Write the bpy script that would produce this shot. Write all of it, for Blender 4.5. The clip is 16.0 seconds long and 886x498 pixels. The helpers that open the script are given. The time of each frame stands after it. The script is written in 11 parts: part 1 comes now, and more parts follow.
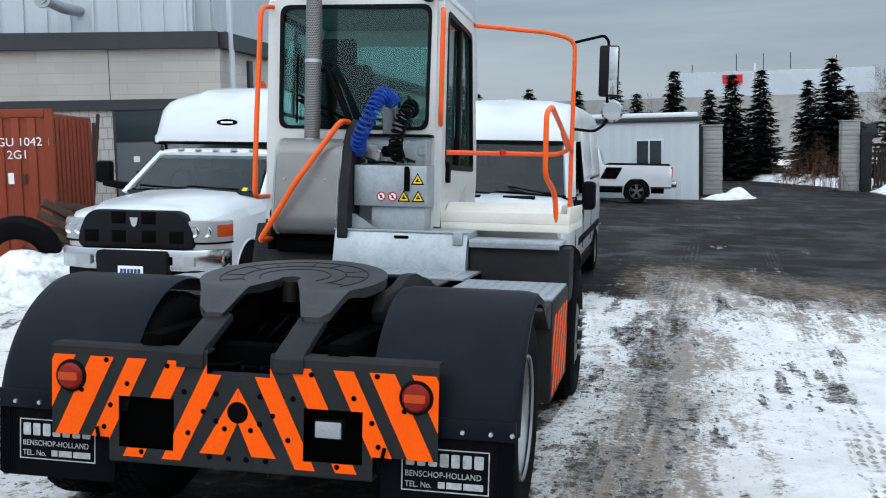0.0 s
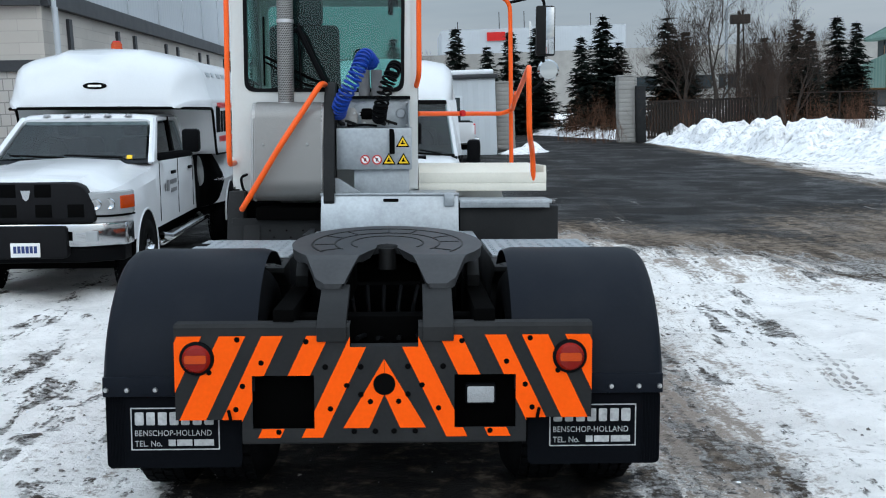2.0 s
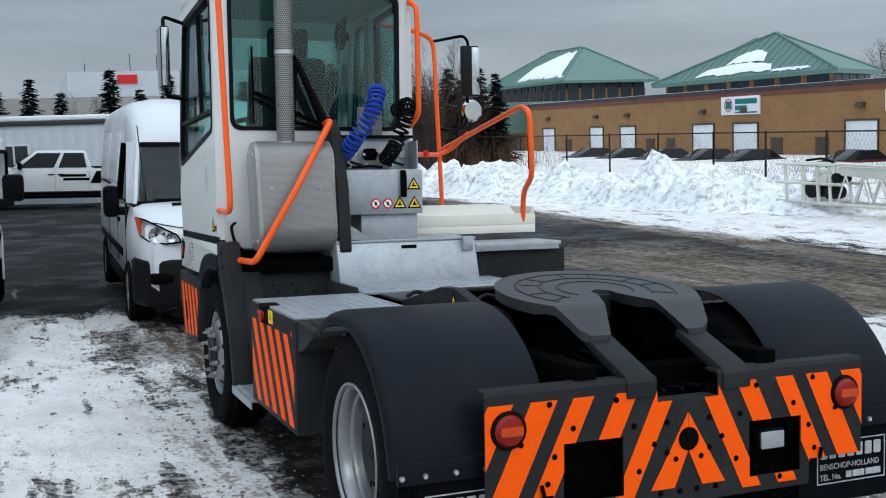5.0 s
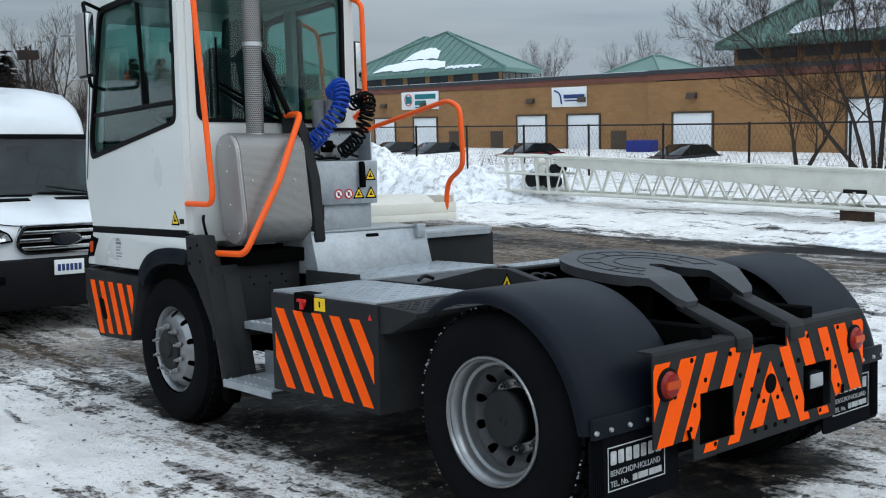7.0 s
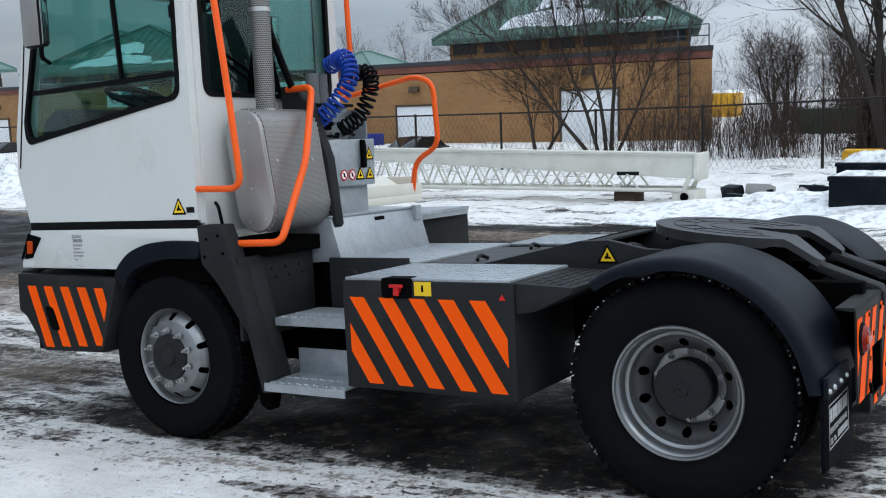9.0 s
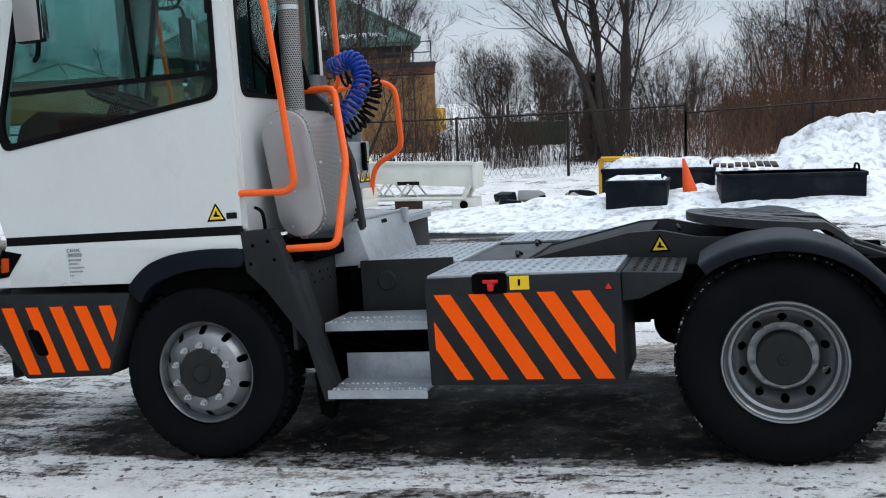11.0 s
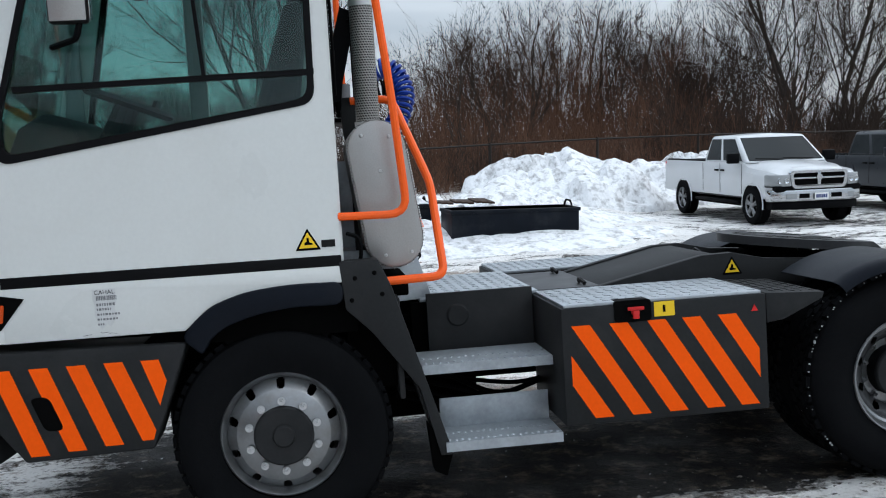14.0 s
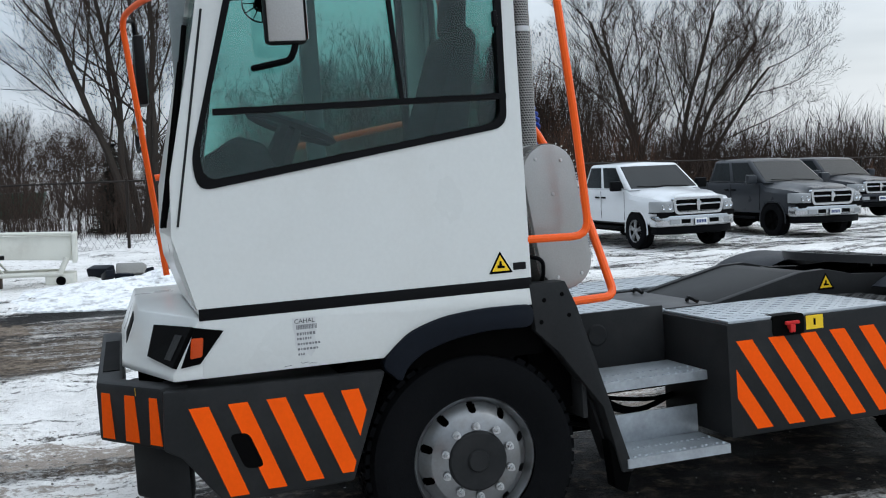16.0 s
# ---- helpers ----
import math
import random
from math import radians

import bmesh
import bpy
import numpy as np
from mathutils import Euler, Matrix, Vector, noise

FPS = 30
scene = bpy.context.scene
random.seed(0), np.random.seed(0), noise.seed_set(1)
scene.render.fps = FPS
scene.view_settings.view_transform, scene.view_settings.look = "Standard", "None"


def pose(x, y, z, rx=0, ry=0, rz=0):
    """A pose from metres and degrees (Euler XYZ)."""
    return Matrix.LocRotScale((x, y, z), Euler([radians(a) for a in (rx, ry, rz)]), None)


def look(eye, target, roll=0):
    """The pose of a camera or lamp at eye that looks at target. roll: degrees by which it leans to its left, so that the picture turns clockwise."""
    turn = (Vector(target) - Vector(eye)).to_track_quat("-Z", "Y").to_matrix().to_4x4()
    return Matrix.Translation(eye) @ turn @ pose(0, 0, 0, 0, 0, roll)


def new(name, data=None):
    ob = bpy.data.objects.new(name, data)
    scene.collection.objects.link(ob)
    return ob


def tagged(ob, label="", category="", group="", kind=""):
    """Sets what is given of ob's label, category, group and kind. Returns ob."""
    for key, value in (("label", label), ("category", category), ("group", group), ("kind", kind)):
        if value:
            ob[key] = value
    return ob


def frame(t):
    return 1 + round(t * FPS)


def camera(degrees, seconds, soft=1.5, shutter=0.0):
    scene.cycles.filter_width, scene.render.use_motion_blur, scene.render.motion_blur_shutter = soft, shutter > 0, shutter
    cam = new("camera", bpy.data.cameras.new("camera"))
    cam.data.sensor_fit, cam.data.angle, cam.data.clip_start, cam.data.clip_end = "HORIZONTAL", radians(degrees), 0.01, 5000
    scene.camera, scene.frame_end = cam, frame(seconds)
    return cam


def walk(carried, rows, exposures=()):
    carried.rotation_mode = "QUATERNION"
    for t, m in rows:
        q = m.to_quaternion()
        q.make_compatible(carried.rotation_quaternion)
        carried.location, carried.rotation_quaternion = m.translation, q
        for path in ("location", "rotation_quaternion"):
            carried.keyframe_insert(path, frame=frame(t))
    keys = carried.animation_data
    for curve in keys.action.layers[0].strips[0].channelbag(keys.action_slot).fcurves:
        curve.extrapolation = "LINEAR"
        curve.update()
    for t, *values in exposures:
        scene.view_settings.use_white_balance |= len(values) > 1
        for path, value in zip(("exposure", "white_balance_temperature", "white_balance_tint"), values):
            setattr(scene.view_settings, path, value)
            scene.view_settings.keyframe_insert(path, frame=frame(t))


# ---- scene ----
# The yard falls away ahead of the tractor and to its right: poses in the tractor's own frame are laid on that slope.
SLOPE = pose(0, 0, 0, -2.5, 2.2, 0)
cam = camera(46.0, 16.0, 1.1)
# seconds, eye, target, roll
PATH = [
    (0, (1.729, -4.203, 1.617), (1.337, -2.246, 1.491), 1.40),
    (0.5, (1.357, -4.349, 1.610), (1.062, -2.377, 1.459), 1.45),
    (1, (0.950, -4.418, 1.585), (0.751, -2.435, 1.418), 1.12),
    (1.5, (0.532, -4.461, 1.587), (0.462, -2.471, 1.402), 0.58),
    (2, (0.123, -4.364, 1.617), (0.181, -2.375, 1.418), -0.10),
    (2.5, (-0.300, -4.270, 1.624), (-0.115, -2.289, 1.423), -0.98),
    (3, (-0.747, -4.152, 1.633), (-0.433, -2.188, 1.429), -1.81),
    (3.5, (-1.222, -4.017, 1.652), (-0.781, -2.076, 1.459), -1.96),
    (4, (-1.673, -3.856, 1.625), (-1.120, -1.941, 1.468), -1.46),
    (4.2, (-1.835, -3.777, 1.623), (-1.240, -1.873, 1.477), -1.25),
    (6.3, (-3.669, -3.005, 1.623), (-2.566, -1.342, 1.486), -0.99),
    (6.5, (-3.915, -2.984, 1.634), (-2.745, -1.369, 1.485), -0.91),
    (7, (-4.345, -2.688, 1.642), (-3.041, -1.179, 1.495), -1.53),
    (7.5, (-4.691, -2.260, 1.609), (-3.265, -0.860, 1.520), -2.30),
    (8, (-4.947, -1.827, 1.584), (-3.428, -0.528, 1.511), -2.98),
    (8.5, (-5.213, -1.335, 1.580), (-3.605, -0.155, 1.433), -3.03),
    (9, (-5.463, -0.868, 1.590), (-3.781, 0.198, 1.415), -3.07),
    (9.2, (-5.571, -0.654, 1.584), (-3.855, 0.357, 1.406), -3.14),
    (11.3, (-6.417, 1.179, 1.627), (-4.472, 1.618, 1.472), -3.90),
    (11.5, (-6.455, 1.356, 1.626), (-4.494, 1.730, 1.496), -3.83),
    (12, (-6.479, 1.771, 1.629), (-4.492, 1.997, 1.570), -4.19),
    (12.5, (-6.366, 2.227, 1.618), (-4.368, 2.317, 1.579), -4.92),
    (13, (-6.188, 2.644, 1.606), (-4.189, 2.621, 1.527), -4.75),
    (13.5, (-6.067, 3.079, 1.643), (-4.075, 2.958, 1.515), -3.94),
    (14, (-5.955, 3.554, 1.667), (-3.975, 3.318, 1.516), -3.54),
    (14.5, (-5.868, 4.010, 1.687), (-3.904, 3.663, 1.543), -3.45),
    (15, (-5.776, 4.414, 1.723), (-3.828, 3.985, 1.588), -3.50),
    (15.5, (-5.708, 4.820, 1.733), (-3.776, 4.314, 1.616), -3.91),
    (16, (-5.643, 5.219, 1.742), (-3.733, 4.636, 1.627), -4.00),
]
walk(cam, [(t, SLOPE @ look(eye, target, roll)) for t, eye, target, roll in PATH],
     [(0, -1.05, 6150, 3), (1.5, -1.08, 6150, 3), (3.5, -1.24, 6150, 3), (7, -1.26, 6200, 3), (9, -1.25, 6250, 5), (12.5, -1.26, 6350, 6), (16, -1.27, 6350, 5)])

# ---- world and light: a flat grey winter overcast ----
world = bpy.data.worlds.new("overcast")
scene.world = world
world.use_nodes = True
nt = world.node_tree
nt.nodes.clear()
wout = nt.nodes.new("ShaderNodeOutputWorld")
wbg = nt.nodes.new("ShaderNodeBackground")
sky = nt.nodes.new("ShaderNodeTexSky")
sky.sky_type = "NISHITA"
sky.sun_disc = False
sky.sun_elevation, sky.sun_rotation = radians(38), radians(150)
sky.dust_density = 4.0
skyk = nt.nodes.new("ShaderNodeMix")
skyk.data_type = "RGBA"
skyk.blend_type = "MULTIPLY"
skyk.inputs[0].default_value = 1.0
skyk.inputs[7].default_value = (0.07, 0.07, 0.07, 1)
wtc = nt.nodes.new("ShaderNodeTexCoord")
wmap = nt.nodes.new("ShaderNodeMapping")
wmap.inputs["Scale"].default_value = (1.3, 1.3, 13.0)
wno = nt.nodes.new("ShaderNodeTexNoise")
wno.inputs["Scale"].default_value = 1.3
wno.inputs["Detail"].default_value = 6
wno.inputs["Roughness"].default_value = 0.55
wno.inputs["Distortion"].default_value = 0.25
cloud = nt.nodes.new("ShaderNodeValToRGB")
cloud.color_ramp.elements[0].position, cloud.color_ramp.elements[0].color = 0.34, (0.55, 0.63, 0.755, 1)
cloud.color_ramp.elements[1].position, cloud.color_ramp.elements[1].color = 0.68, (0.90, 0.965, 1.085, 1)
wsep = nt.nodes.new("ShaderNodeSeparateXYZ")
lift = nt.nodes.new("ShaderNodeMapRange")
lift.inputs["From Min"].default_value, lift.inputs["From Max"].default_value = 0.12, 0.75
lift.inputs["To Min"].default_value, lift.inputs["To Max"].default_value = 1.0, 2.35
east = nt.nodes.new("ShaderNodeMapRange")
east.interpolation_type = "SMOOTHSTEP"
east.inputs["From Min"].default_value, east.inputs["From Max"].default_value = 0.97, 0.10
east.inputs["To Min"].default_value, east.inputs["To Max"].default_value = 1.2, 2.4
mul = nt.nodes.new("ShaderNodeMath")
mul.operation = "MULTIPLY"
cmul = nt.nodes.new("ShaderNodeMix")
cmul.data_type = "RGBA"
cmul.blend_type = "MULTIPLY"
cmul.inputs[0].default_value = 1.0
cmul.clamp_result = False
cadd = nt.nodes.new("ShaderNodeMix")
cadd.data_type = "RGBA"
cadd.blend_type = "ADD"
cadd.inputs[0].default_value = 1.0
L = nt.links.new
L(wtc.outputs["Generated"], wmap.inputs["Vector"])
L(wmap.outputs["Vector"], wno.inputs["Vector"])
L(wno.outputs["Fac"], cloud.inputs["Fac"])
L(wtc.outputs["Generated"], wsep.inputs["Vector"])
L(wsep.outputs["Z"], lift.inputs["Value"])
L(wsep.outputs["Y"], east.inputs["Value"])
L(lift.outputs["Result"], mul.inputs[0])
L(east.outputs["Result"], mul.inputs[1])
L(cloud.outputs["Color"], cmul.inputs[6])
L(mul.outputs["Value"], cmul.inputs[7])
L(sky.outputs["Color"], skyk.inputs[6])
L(cmul.outputs[2], cadd.inputs[6])
L(skyk.outputs[2], cadd.inputs[7])
L(cadd.outputs[2], wbg.inputs["Color"])
wbg.inputs["Strength"].default_value = 0.78
L(wbg.outputs["Background"], wout.inputs["Surface"])

sun_data = bpy.data.lights.new("sun", "SUN")
sun_data.energy, sun_data.angle, sun_data.color = 0.8, radians(25), (1.0, 0.985, 0.95)
sun = new("sun", sun_data)
sun.matrix_world = look((-10, -18, 20), (0, 0, 0))


# ---- materials ----
def shade(name, colour, rough=0.5, metal=0.0, vary=0.12, scale=3.0, grain=60.0, bump=0.0, bump_scale=80.0, dirt=None, dirt_amount=0.0, dirt_scale=2.0, coat=0.0, rough_vary=0.1, island=0.0, spec=0.22):
    """A painted, plastic, metal or mineral surface with variation at two scales, optional dirt and fine relief."""
    m = bpy.data.materials.new(name)
    m.use_nodes = True
    n, k = m.node_tree.nodes, m.node_tree.links.new
    b = n["Principled BSDF"]
    tc = n.new("ShaderNodeTexCoord")
    big, fine = n.new("ShaderNodeTexNoise"), n.new("ShaderNodeTexNoise")
    big.inputs["Scale"].default_value, big.inputs["Detail"].default_value = scale, 5
    fine.inputs["Scale"].default_value, fine.inputs["Detail"].default_value = grain, 3
    for t in (big, fine):
        k(tc.outputs["Object"], t.inputs["Vector"])
    add = n.new("ShaderNodeMath")
    add.operation = "ADD"
    k(big.outputs["Fac"], add.inputs[0])
    k(fine.outputs["Fac"], add.inputs[1])
    mr = n.new("ShaderNodeMapRange")
    mr.inputs["From Min"].default_value, mr.inputs["From Max"].default_value = 0.6, 1.4
    mr.inputs["To Min"].default_value, mr.inputs["To Max"].default_value = 1 - vary, 1 + vary
    k(add.outputs["Value"], mr.inputs["Value"])
    mx = n.new("ShaderNodeMix")
    mx.data_type, mx.blend_type, mx.clamp_result = "RGBA", "MULTIPLY", False
    mx.inputs[0].default_value = 1.0
    mx.inputs[6].default_value = (*colour, 1)
    k(mr.outputs["Result"], mx.inputs[7])
    out = mx.outputs[2]
    if island:
        info, ir, im = n.new("ShaderNodeObjectInfo"), n.new("ShaderNodeMapRange"), n.new("ShaderNodeMix")
        ir.inputs["To Min"].default_value, ir.inputs["To Max"].default_value = 1 - island, 1 + island
        im.data_type, im.blend_type = "RGBA", "MULTIPLY"
        im.inputs[0].default_value = 1.0
        k(info.outputs["Random"], ir.inputs["Value"])
        k(out, im.inputs[6])
        k(ir.outputs["Result"], im.inputs[7])
        out = im.outputs[2]
    if dirt:
        dn, dm, dx = n.new("ShaderNodeTexNoise"), n.new("ShaderNodeMapRange"), n.new("ShaderNodeMix")
        dn.inputs["Scale"].default_value, dn.inputs["Detail"].default_value, dn.inputs["Roughness"].default_value = dirt_scale, 7, 0.65
        k(tc.outputs["Object"], dn.inputs["Vector"])
        dm.inputs["From Min"].default_value, dm.inputs["From Max"].default_value = 0.48, 0.72
        dm.inputs["To Max"].default_value = dirt_amount
        k(dn.outputs["Fac"], dm.inputs["Value"])
        dx.data_type = "RGBA"
        dx.inputs[7].default_value = (*dirt, 1)
        k(dm.outputs["Result"], dx.inputs[0])
        k(out, dx.inputs[6])
        out = dx.outputs[2]
    k(out, b.inputs["Base Color"])
    rr = n.new("ShaderNodeMapRange")
    rr.inputs["To Min"].default_value, rr.inputs["To Max"].default_value = max(0.02, rough - rough_vary), min(1, rough + rough_vary)
    k(big.outputs["Fac"], rr.inputs["Value"])
    k(rr.outputs["Result"], b.inputs["Roughness"])
    b.inputs["Metallic"].default_value = metal
    b.inputs["Specular IOR Level"].default_value = spec
    b.inputs["Coat Weight"].default_value = coat
    b.inputs["Coat Roughness"].default_value = 0.08
    if bump:
        bn, bp = n.new("ShaderNodeTexNoise"), n.new("ShaderNodeBump")
        bn.inputs["Scale"].default_value, bn.inputs["Detail"].default_value = bump_scale, 4
        k(tc.outputs["Object"], bn.inputs["Vector"])
        k(bn.outputs["Fac"], bp.inputs["Height"])
        bp.inputs["Strength"].default_value, bp.inputs["Distance"].default_value = bump, 0.01
        k(bp.outputs["Normal"], b.inputs["Normal"])
    return m


def lit_glass(name, colour, rough=0.02, see=0.6):
    """Thin tinted glazing: part clear, part glossy."""
    m = bpy.data.materials.new(name)
    m.use_nodes = True
    n, k = m.node_tree.nodes, m.node_tree.links.new
    n.clear()
    o, mixn, tr, gl, fr, pw, ma = (n.new(s) for s in ("ShaderNodeOutputMaterial", "ShaderNodeMixShader", "ShaderNodeBsdfTransparent", "ShaderNodeBsdfGlossy", "ShaderNodeLayerWeight", "ShaderNodeMath", "ShaderNodeMath"))
    tr.inputs["Color"].default_value = (*colour, 1)
    gl.inputs["Roughness"].default_value = rough
    fr.inputs["Blend"].default_value = 0.5
    pw.operation, ma.operation = "POWER", "MULTIPLY_ADD"
    pw.inputs[1].default_value = 4.0
    ma.inputs[1].default_value, ma.inputs[2].default_value = see, 0.035
    k(fr.outputs["Facing"], pw.inputs[0])
    k(pw.outputs[0], ma.inputs[0])
    k(ma.outputs[0], mixn.inputs["Fac"])
    k(tr.outputs["BSDF"], mixn.inputs[1])
    k(gl.outputs["BSDF"], mixn.inputs[2])
    k(mixn.outputs["Shader"], o.inputs["Surface"])
    return m


M_grey = shade("anthracite_paint", (0.021, 0.0215, 0.022), 0.5, spec=0.06, vary=0.12, bump=0.04, bump_scale=300, dirt=(0.06, 0.058, 0.056), dirt_amount=0.2, dirt_scale=3)
M_orange = shade("orange_reflective_film", (0.92, 0.098, 0.003), 0.5, spec=0.06, vary=0.06, scale=4, dirt=(0.35, 0.06, 0.01), dirt_amount=0.22)
M_orange_tube = shade("orange_powder_coat", (0.84, 0.105, 0.010), 0.35, spec=0.25, vary=0.05)
M_white = shade("white_cab_paint", (0.62, 0.625, 0.60), 0.3, vary=0.03, scale=1.5, coat=0.3, dirt=(0.45, 0.42, 0.37), dirt_amount=0.12, dirt_scale=2.2)
M_cream = shade("cream_paint", (0.70, 0.67, 0.58), 0.4, vary=0.05, dirt=(0.4, 0.36, 0.3), dirt_amount=0.2)
M_black = shade("black_plastic", (0.0028, 0.003, 0.0035), 0.55, spec=0.05, vary=0.2, bump=0.1, bump_scale=400)
M_guard = shade("dark_moulded_plastic", (0.0052, 0.0070, 0.0112), 0.46, spec=0.085, vary=0.18, scale=2.0, bump=0.05, bump_scale=250, dirt=(0.020, 0.0215, 0.0245), dirt_amount=0.3, dirt_scale=2.5)
M_rubber = shade("tyre_rubber", (0.0050, 0.0052, 0.0058), 0.75, spec=0.03, vary=0.25, bump=0.15, bump_scale=120, dirt=(0.009, 0.009, 0.0095), dirt_amount=0.4, dirt_scale=5)
M_flap = shade("mudflap_rubber", (0.003, 0.0036, 0.005), 0.65, spec=0.03, vary=0.2, bump=0.1)
M_gasket = shade("window_gasket", (0.003, 0.003, 0.0035), 0.5, spec=0.1)
M_galv = shade("galvanised_steel", (0.37, 0.395, 0.415), 0.42, metal=0.55, vary=0.14, scale=14, grain=45, rough_vary=0.15, dirt=(0.22, 0.23, 0.24), dirt_amount=0.5, dirt_scale=6)
M_alu = shade("brushed_aluminium", (0.35, 0.342, 0.33), 0.36, metal=0.6, vary=0.10, grain=150, bump=0.06, bump_scale=110, dirt=(0.25, 0.235, 0.22), dirt_amount=0.35)
M_rim = shade("silver_wheel_paint", (0.235, 0.24, 0.245), 0.32, metal=0.8, vary=0.1, dirt=(0.16, 0.14, 0.12), dirt_amount=0.45, dirt_scale=7)
M_steel = shade("bolt_steel", (0.5, 0.5, 0.5), 0.35, metal=0.9, vary=0.15)
M_mirror = shade("mirror_glass", (0.42, 0.44, 0.45), 0.03, metal=1.0, vary=0.0, rough_vary=0.01)
M_red = shade("red_lens", (0.20, 0.006, 0.003), 0.2, vary=0.2, grain=200, bump=0.2, bump_scale=300, coat=0.08)
M_amber = shade("amber_lens", (0.46, 0.05, 0.004), 0.2, vary=0.2, grain=200, bump=0.2, bump_scale=300, coat=0.08)
M_clear = shade("clear_lens", (0.30, 0.31, 0.315), 0.12, vary=0.2, grain=160, bump=0.4, bump_scale=90, coat=0.6)
M_yellow = shade("yellow_label", (0.80, 0.52, 0.02), 0.45, vary=0.05)
M_redpl = shade("red_plastic", (0.55, 0.02, 0.02), 0.4)
M_paper = shade("white_print", (0.78, 0.78, 0.76), 0.6, vary=0.03)
M_worn = shade("worn_grey_print", (0.40, 0.405, 0.405), 0.6, vary=0.3, scale=12, dirt=(0.03, 0.03, 0.03), dirt_amount=0.4, dirt_scale=20)
M_oldpaper = shade("aged_paper", (0.56, 0.56, 0.55), 0.7, vary=0.08, dirt=(0.3, 0.29, 0.28), dirt_amount=0.3, dirt_scale=15)
M_print = shade("grey_print", (0.16, 0.16, 0.165), 0.5, vary=0.1)
M_ink = shade("black_print", (0.0015, 0.0015, 0.0015), 0.7, spec=0.04)
M_blue = shade("blue_hose", (0.010, 0.045, 0.30), 0.35, vary=0.1)
M_grease = shade("greasy_dark_steel", (0.012, 0.012, 0.012), 0.45, spec=0.12, metal=0.3, vary=0.3, bump=0.15, bump_scale=40)
M_fifth = shade("grey_coupling_plate", (0.040, 0.041, 0.043), 0.42, spec=0.16, vary=0.15, scale=6, dirt=(0.065, 0.065, 0.065), dirt_amount=0.4, dirt_scale=8)
# dark chassis, set near zero so underside and recess shade is in the colour
M_dark = shade("dark_chassis_and_shade", (0.0015, 0.0015, 0.0015), 0.9, spec=0.02, vary=0.3, dirt=(0.004, 0.0037, 0.0034), dirt_amount=0.4)
M_seat = shade("seat_fabric", (0.025, 0.028, 0.032), 0.85, vary=0.25, bump=0.2)
M_inner = shade("cab_lining", (0.24, 0.26, 0.26), 0.7, vary=0.08)
M_glass = lit_glass("cab_glazing", (0.63, 0.79, 0.765), 0.015, 0.7)
M_carpaint = shade("white_car_paint", (0.63, 0.64, 0.65), 0.22, vary=0.03, scale=1.2, coat=0.25, dirt=(0.42, 0.40, 0.37), dirt_amount=0.15, dirt_scale=1.6)
M_greycar = shade("grey_metallic_paint", (0.026, 0.029, 0.034), 0.3, metal=0.0, vary=0.05, coat=0.1)
M_darkcar = shade("dark_car_paint", (0.015, 0.017, 0.022), 0.3, metal=0.0, vary=0.05, coat=0.1)
M_chrome = shade("chrome", (0.46, 0.47, 0.48), 0.14, metal=1.0, vary=0.05)


# ---- mesh helpers ----
def finish(bm, name, material, smooth=35):
    bmesh.ops.recalc_face_normals(bm, faces=bm.faces)
    me = bpy.data.meshes.new(name)
    bm.to_mesh(me)
    bm.free()
    me.materials.append(material)
    if smooth:
        for p in me.polygons:
            p.use_smooth = True
        me.set_sharp_from_angle(angle=radians(smooth))
    return me


def part(name, bm, material, parent, label="", smooth=35):
    ob = new(name, finish(bm, name, material, smooth))
    ob.parent = parent
    if label:
        ob["label"] = label
    return ob


def thing(name, label, category, m=None, group="", kind=""):
    ob = new(name)
    ob.empty_display_size = 0.2
    ob.matrix_basis = m or Matrix()
    return tagged(ob, label, category, group, kind)


def bevel(bm, w, seg=2, angle=40):
    es = [e for e in bm.edges if len(e.link_faces) == 2 and e.calc_face_angle(0) > radians(angle)]
    if w > 0 and es:
        bmesh.ops.bevel(bm, geom=es, offset=w, segments=seg, profile=0.5, affect="EDGES", clamp_overlap=True)
    return bm


def box(x0, x1, y0, y1, z0, z1, bev=0.0, bm=None, seg=2):
    one = bmesh.new()
    bmesh.ops.create_cube(one, size=1)
    for v in one.verts:
        v.co = Vector(((x0 + x1) / 2 + v.co.x * (x1 - x0), (y0 + y1) / 2 + v.co.y * (y1 - y0), (z0 + z1) / 2 + v.co.z * (z1 - z0)))
    bevel(one, bev, seg)
    return join(bm, one)


def join(bm, one):
    if bm is None:
        return one
    me = bpy.data.meshes.new("tmp")
    one.to_mesh(me)
    one.free()
    bm.from_mesh(me)
    bpy.data.meshes.remove(me)
    return bm


def lay(axis, a, u, v):
    """A point at a along an axis: u, v are the other two in the order x, y, z."""
    return Vector((a, u, v)) if axis == "x" else Vector((u, a, v)) if axis == "y" else Vector((u, v, a))


def prism(pts, axis, a0, a1, bev=0.0, bm=None, seg=2):
    one = bmesh.new()
    lo = [one.verts.new(lay(axis, a0, *p)) for p in pts]
    hi = [one.verts.new(lay(axis, a1, *p)) for p in pts]
    one.faces.new(lo)
    one.faces.new(list(reversed(hi)))
    for i in range(len(pts)):
        j = (i + 1) % len(pts)
        one.faces.new((lo[i], lo[j], hi[j], hi[i]))
    bmesh.ops.recalc_face_normals(one, faces=one.faces)
    bevel(one, bev, seg)
    return join(bm, one)


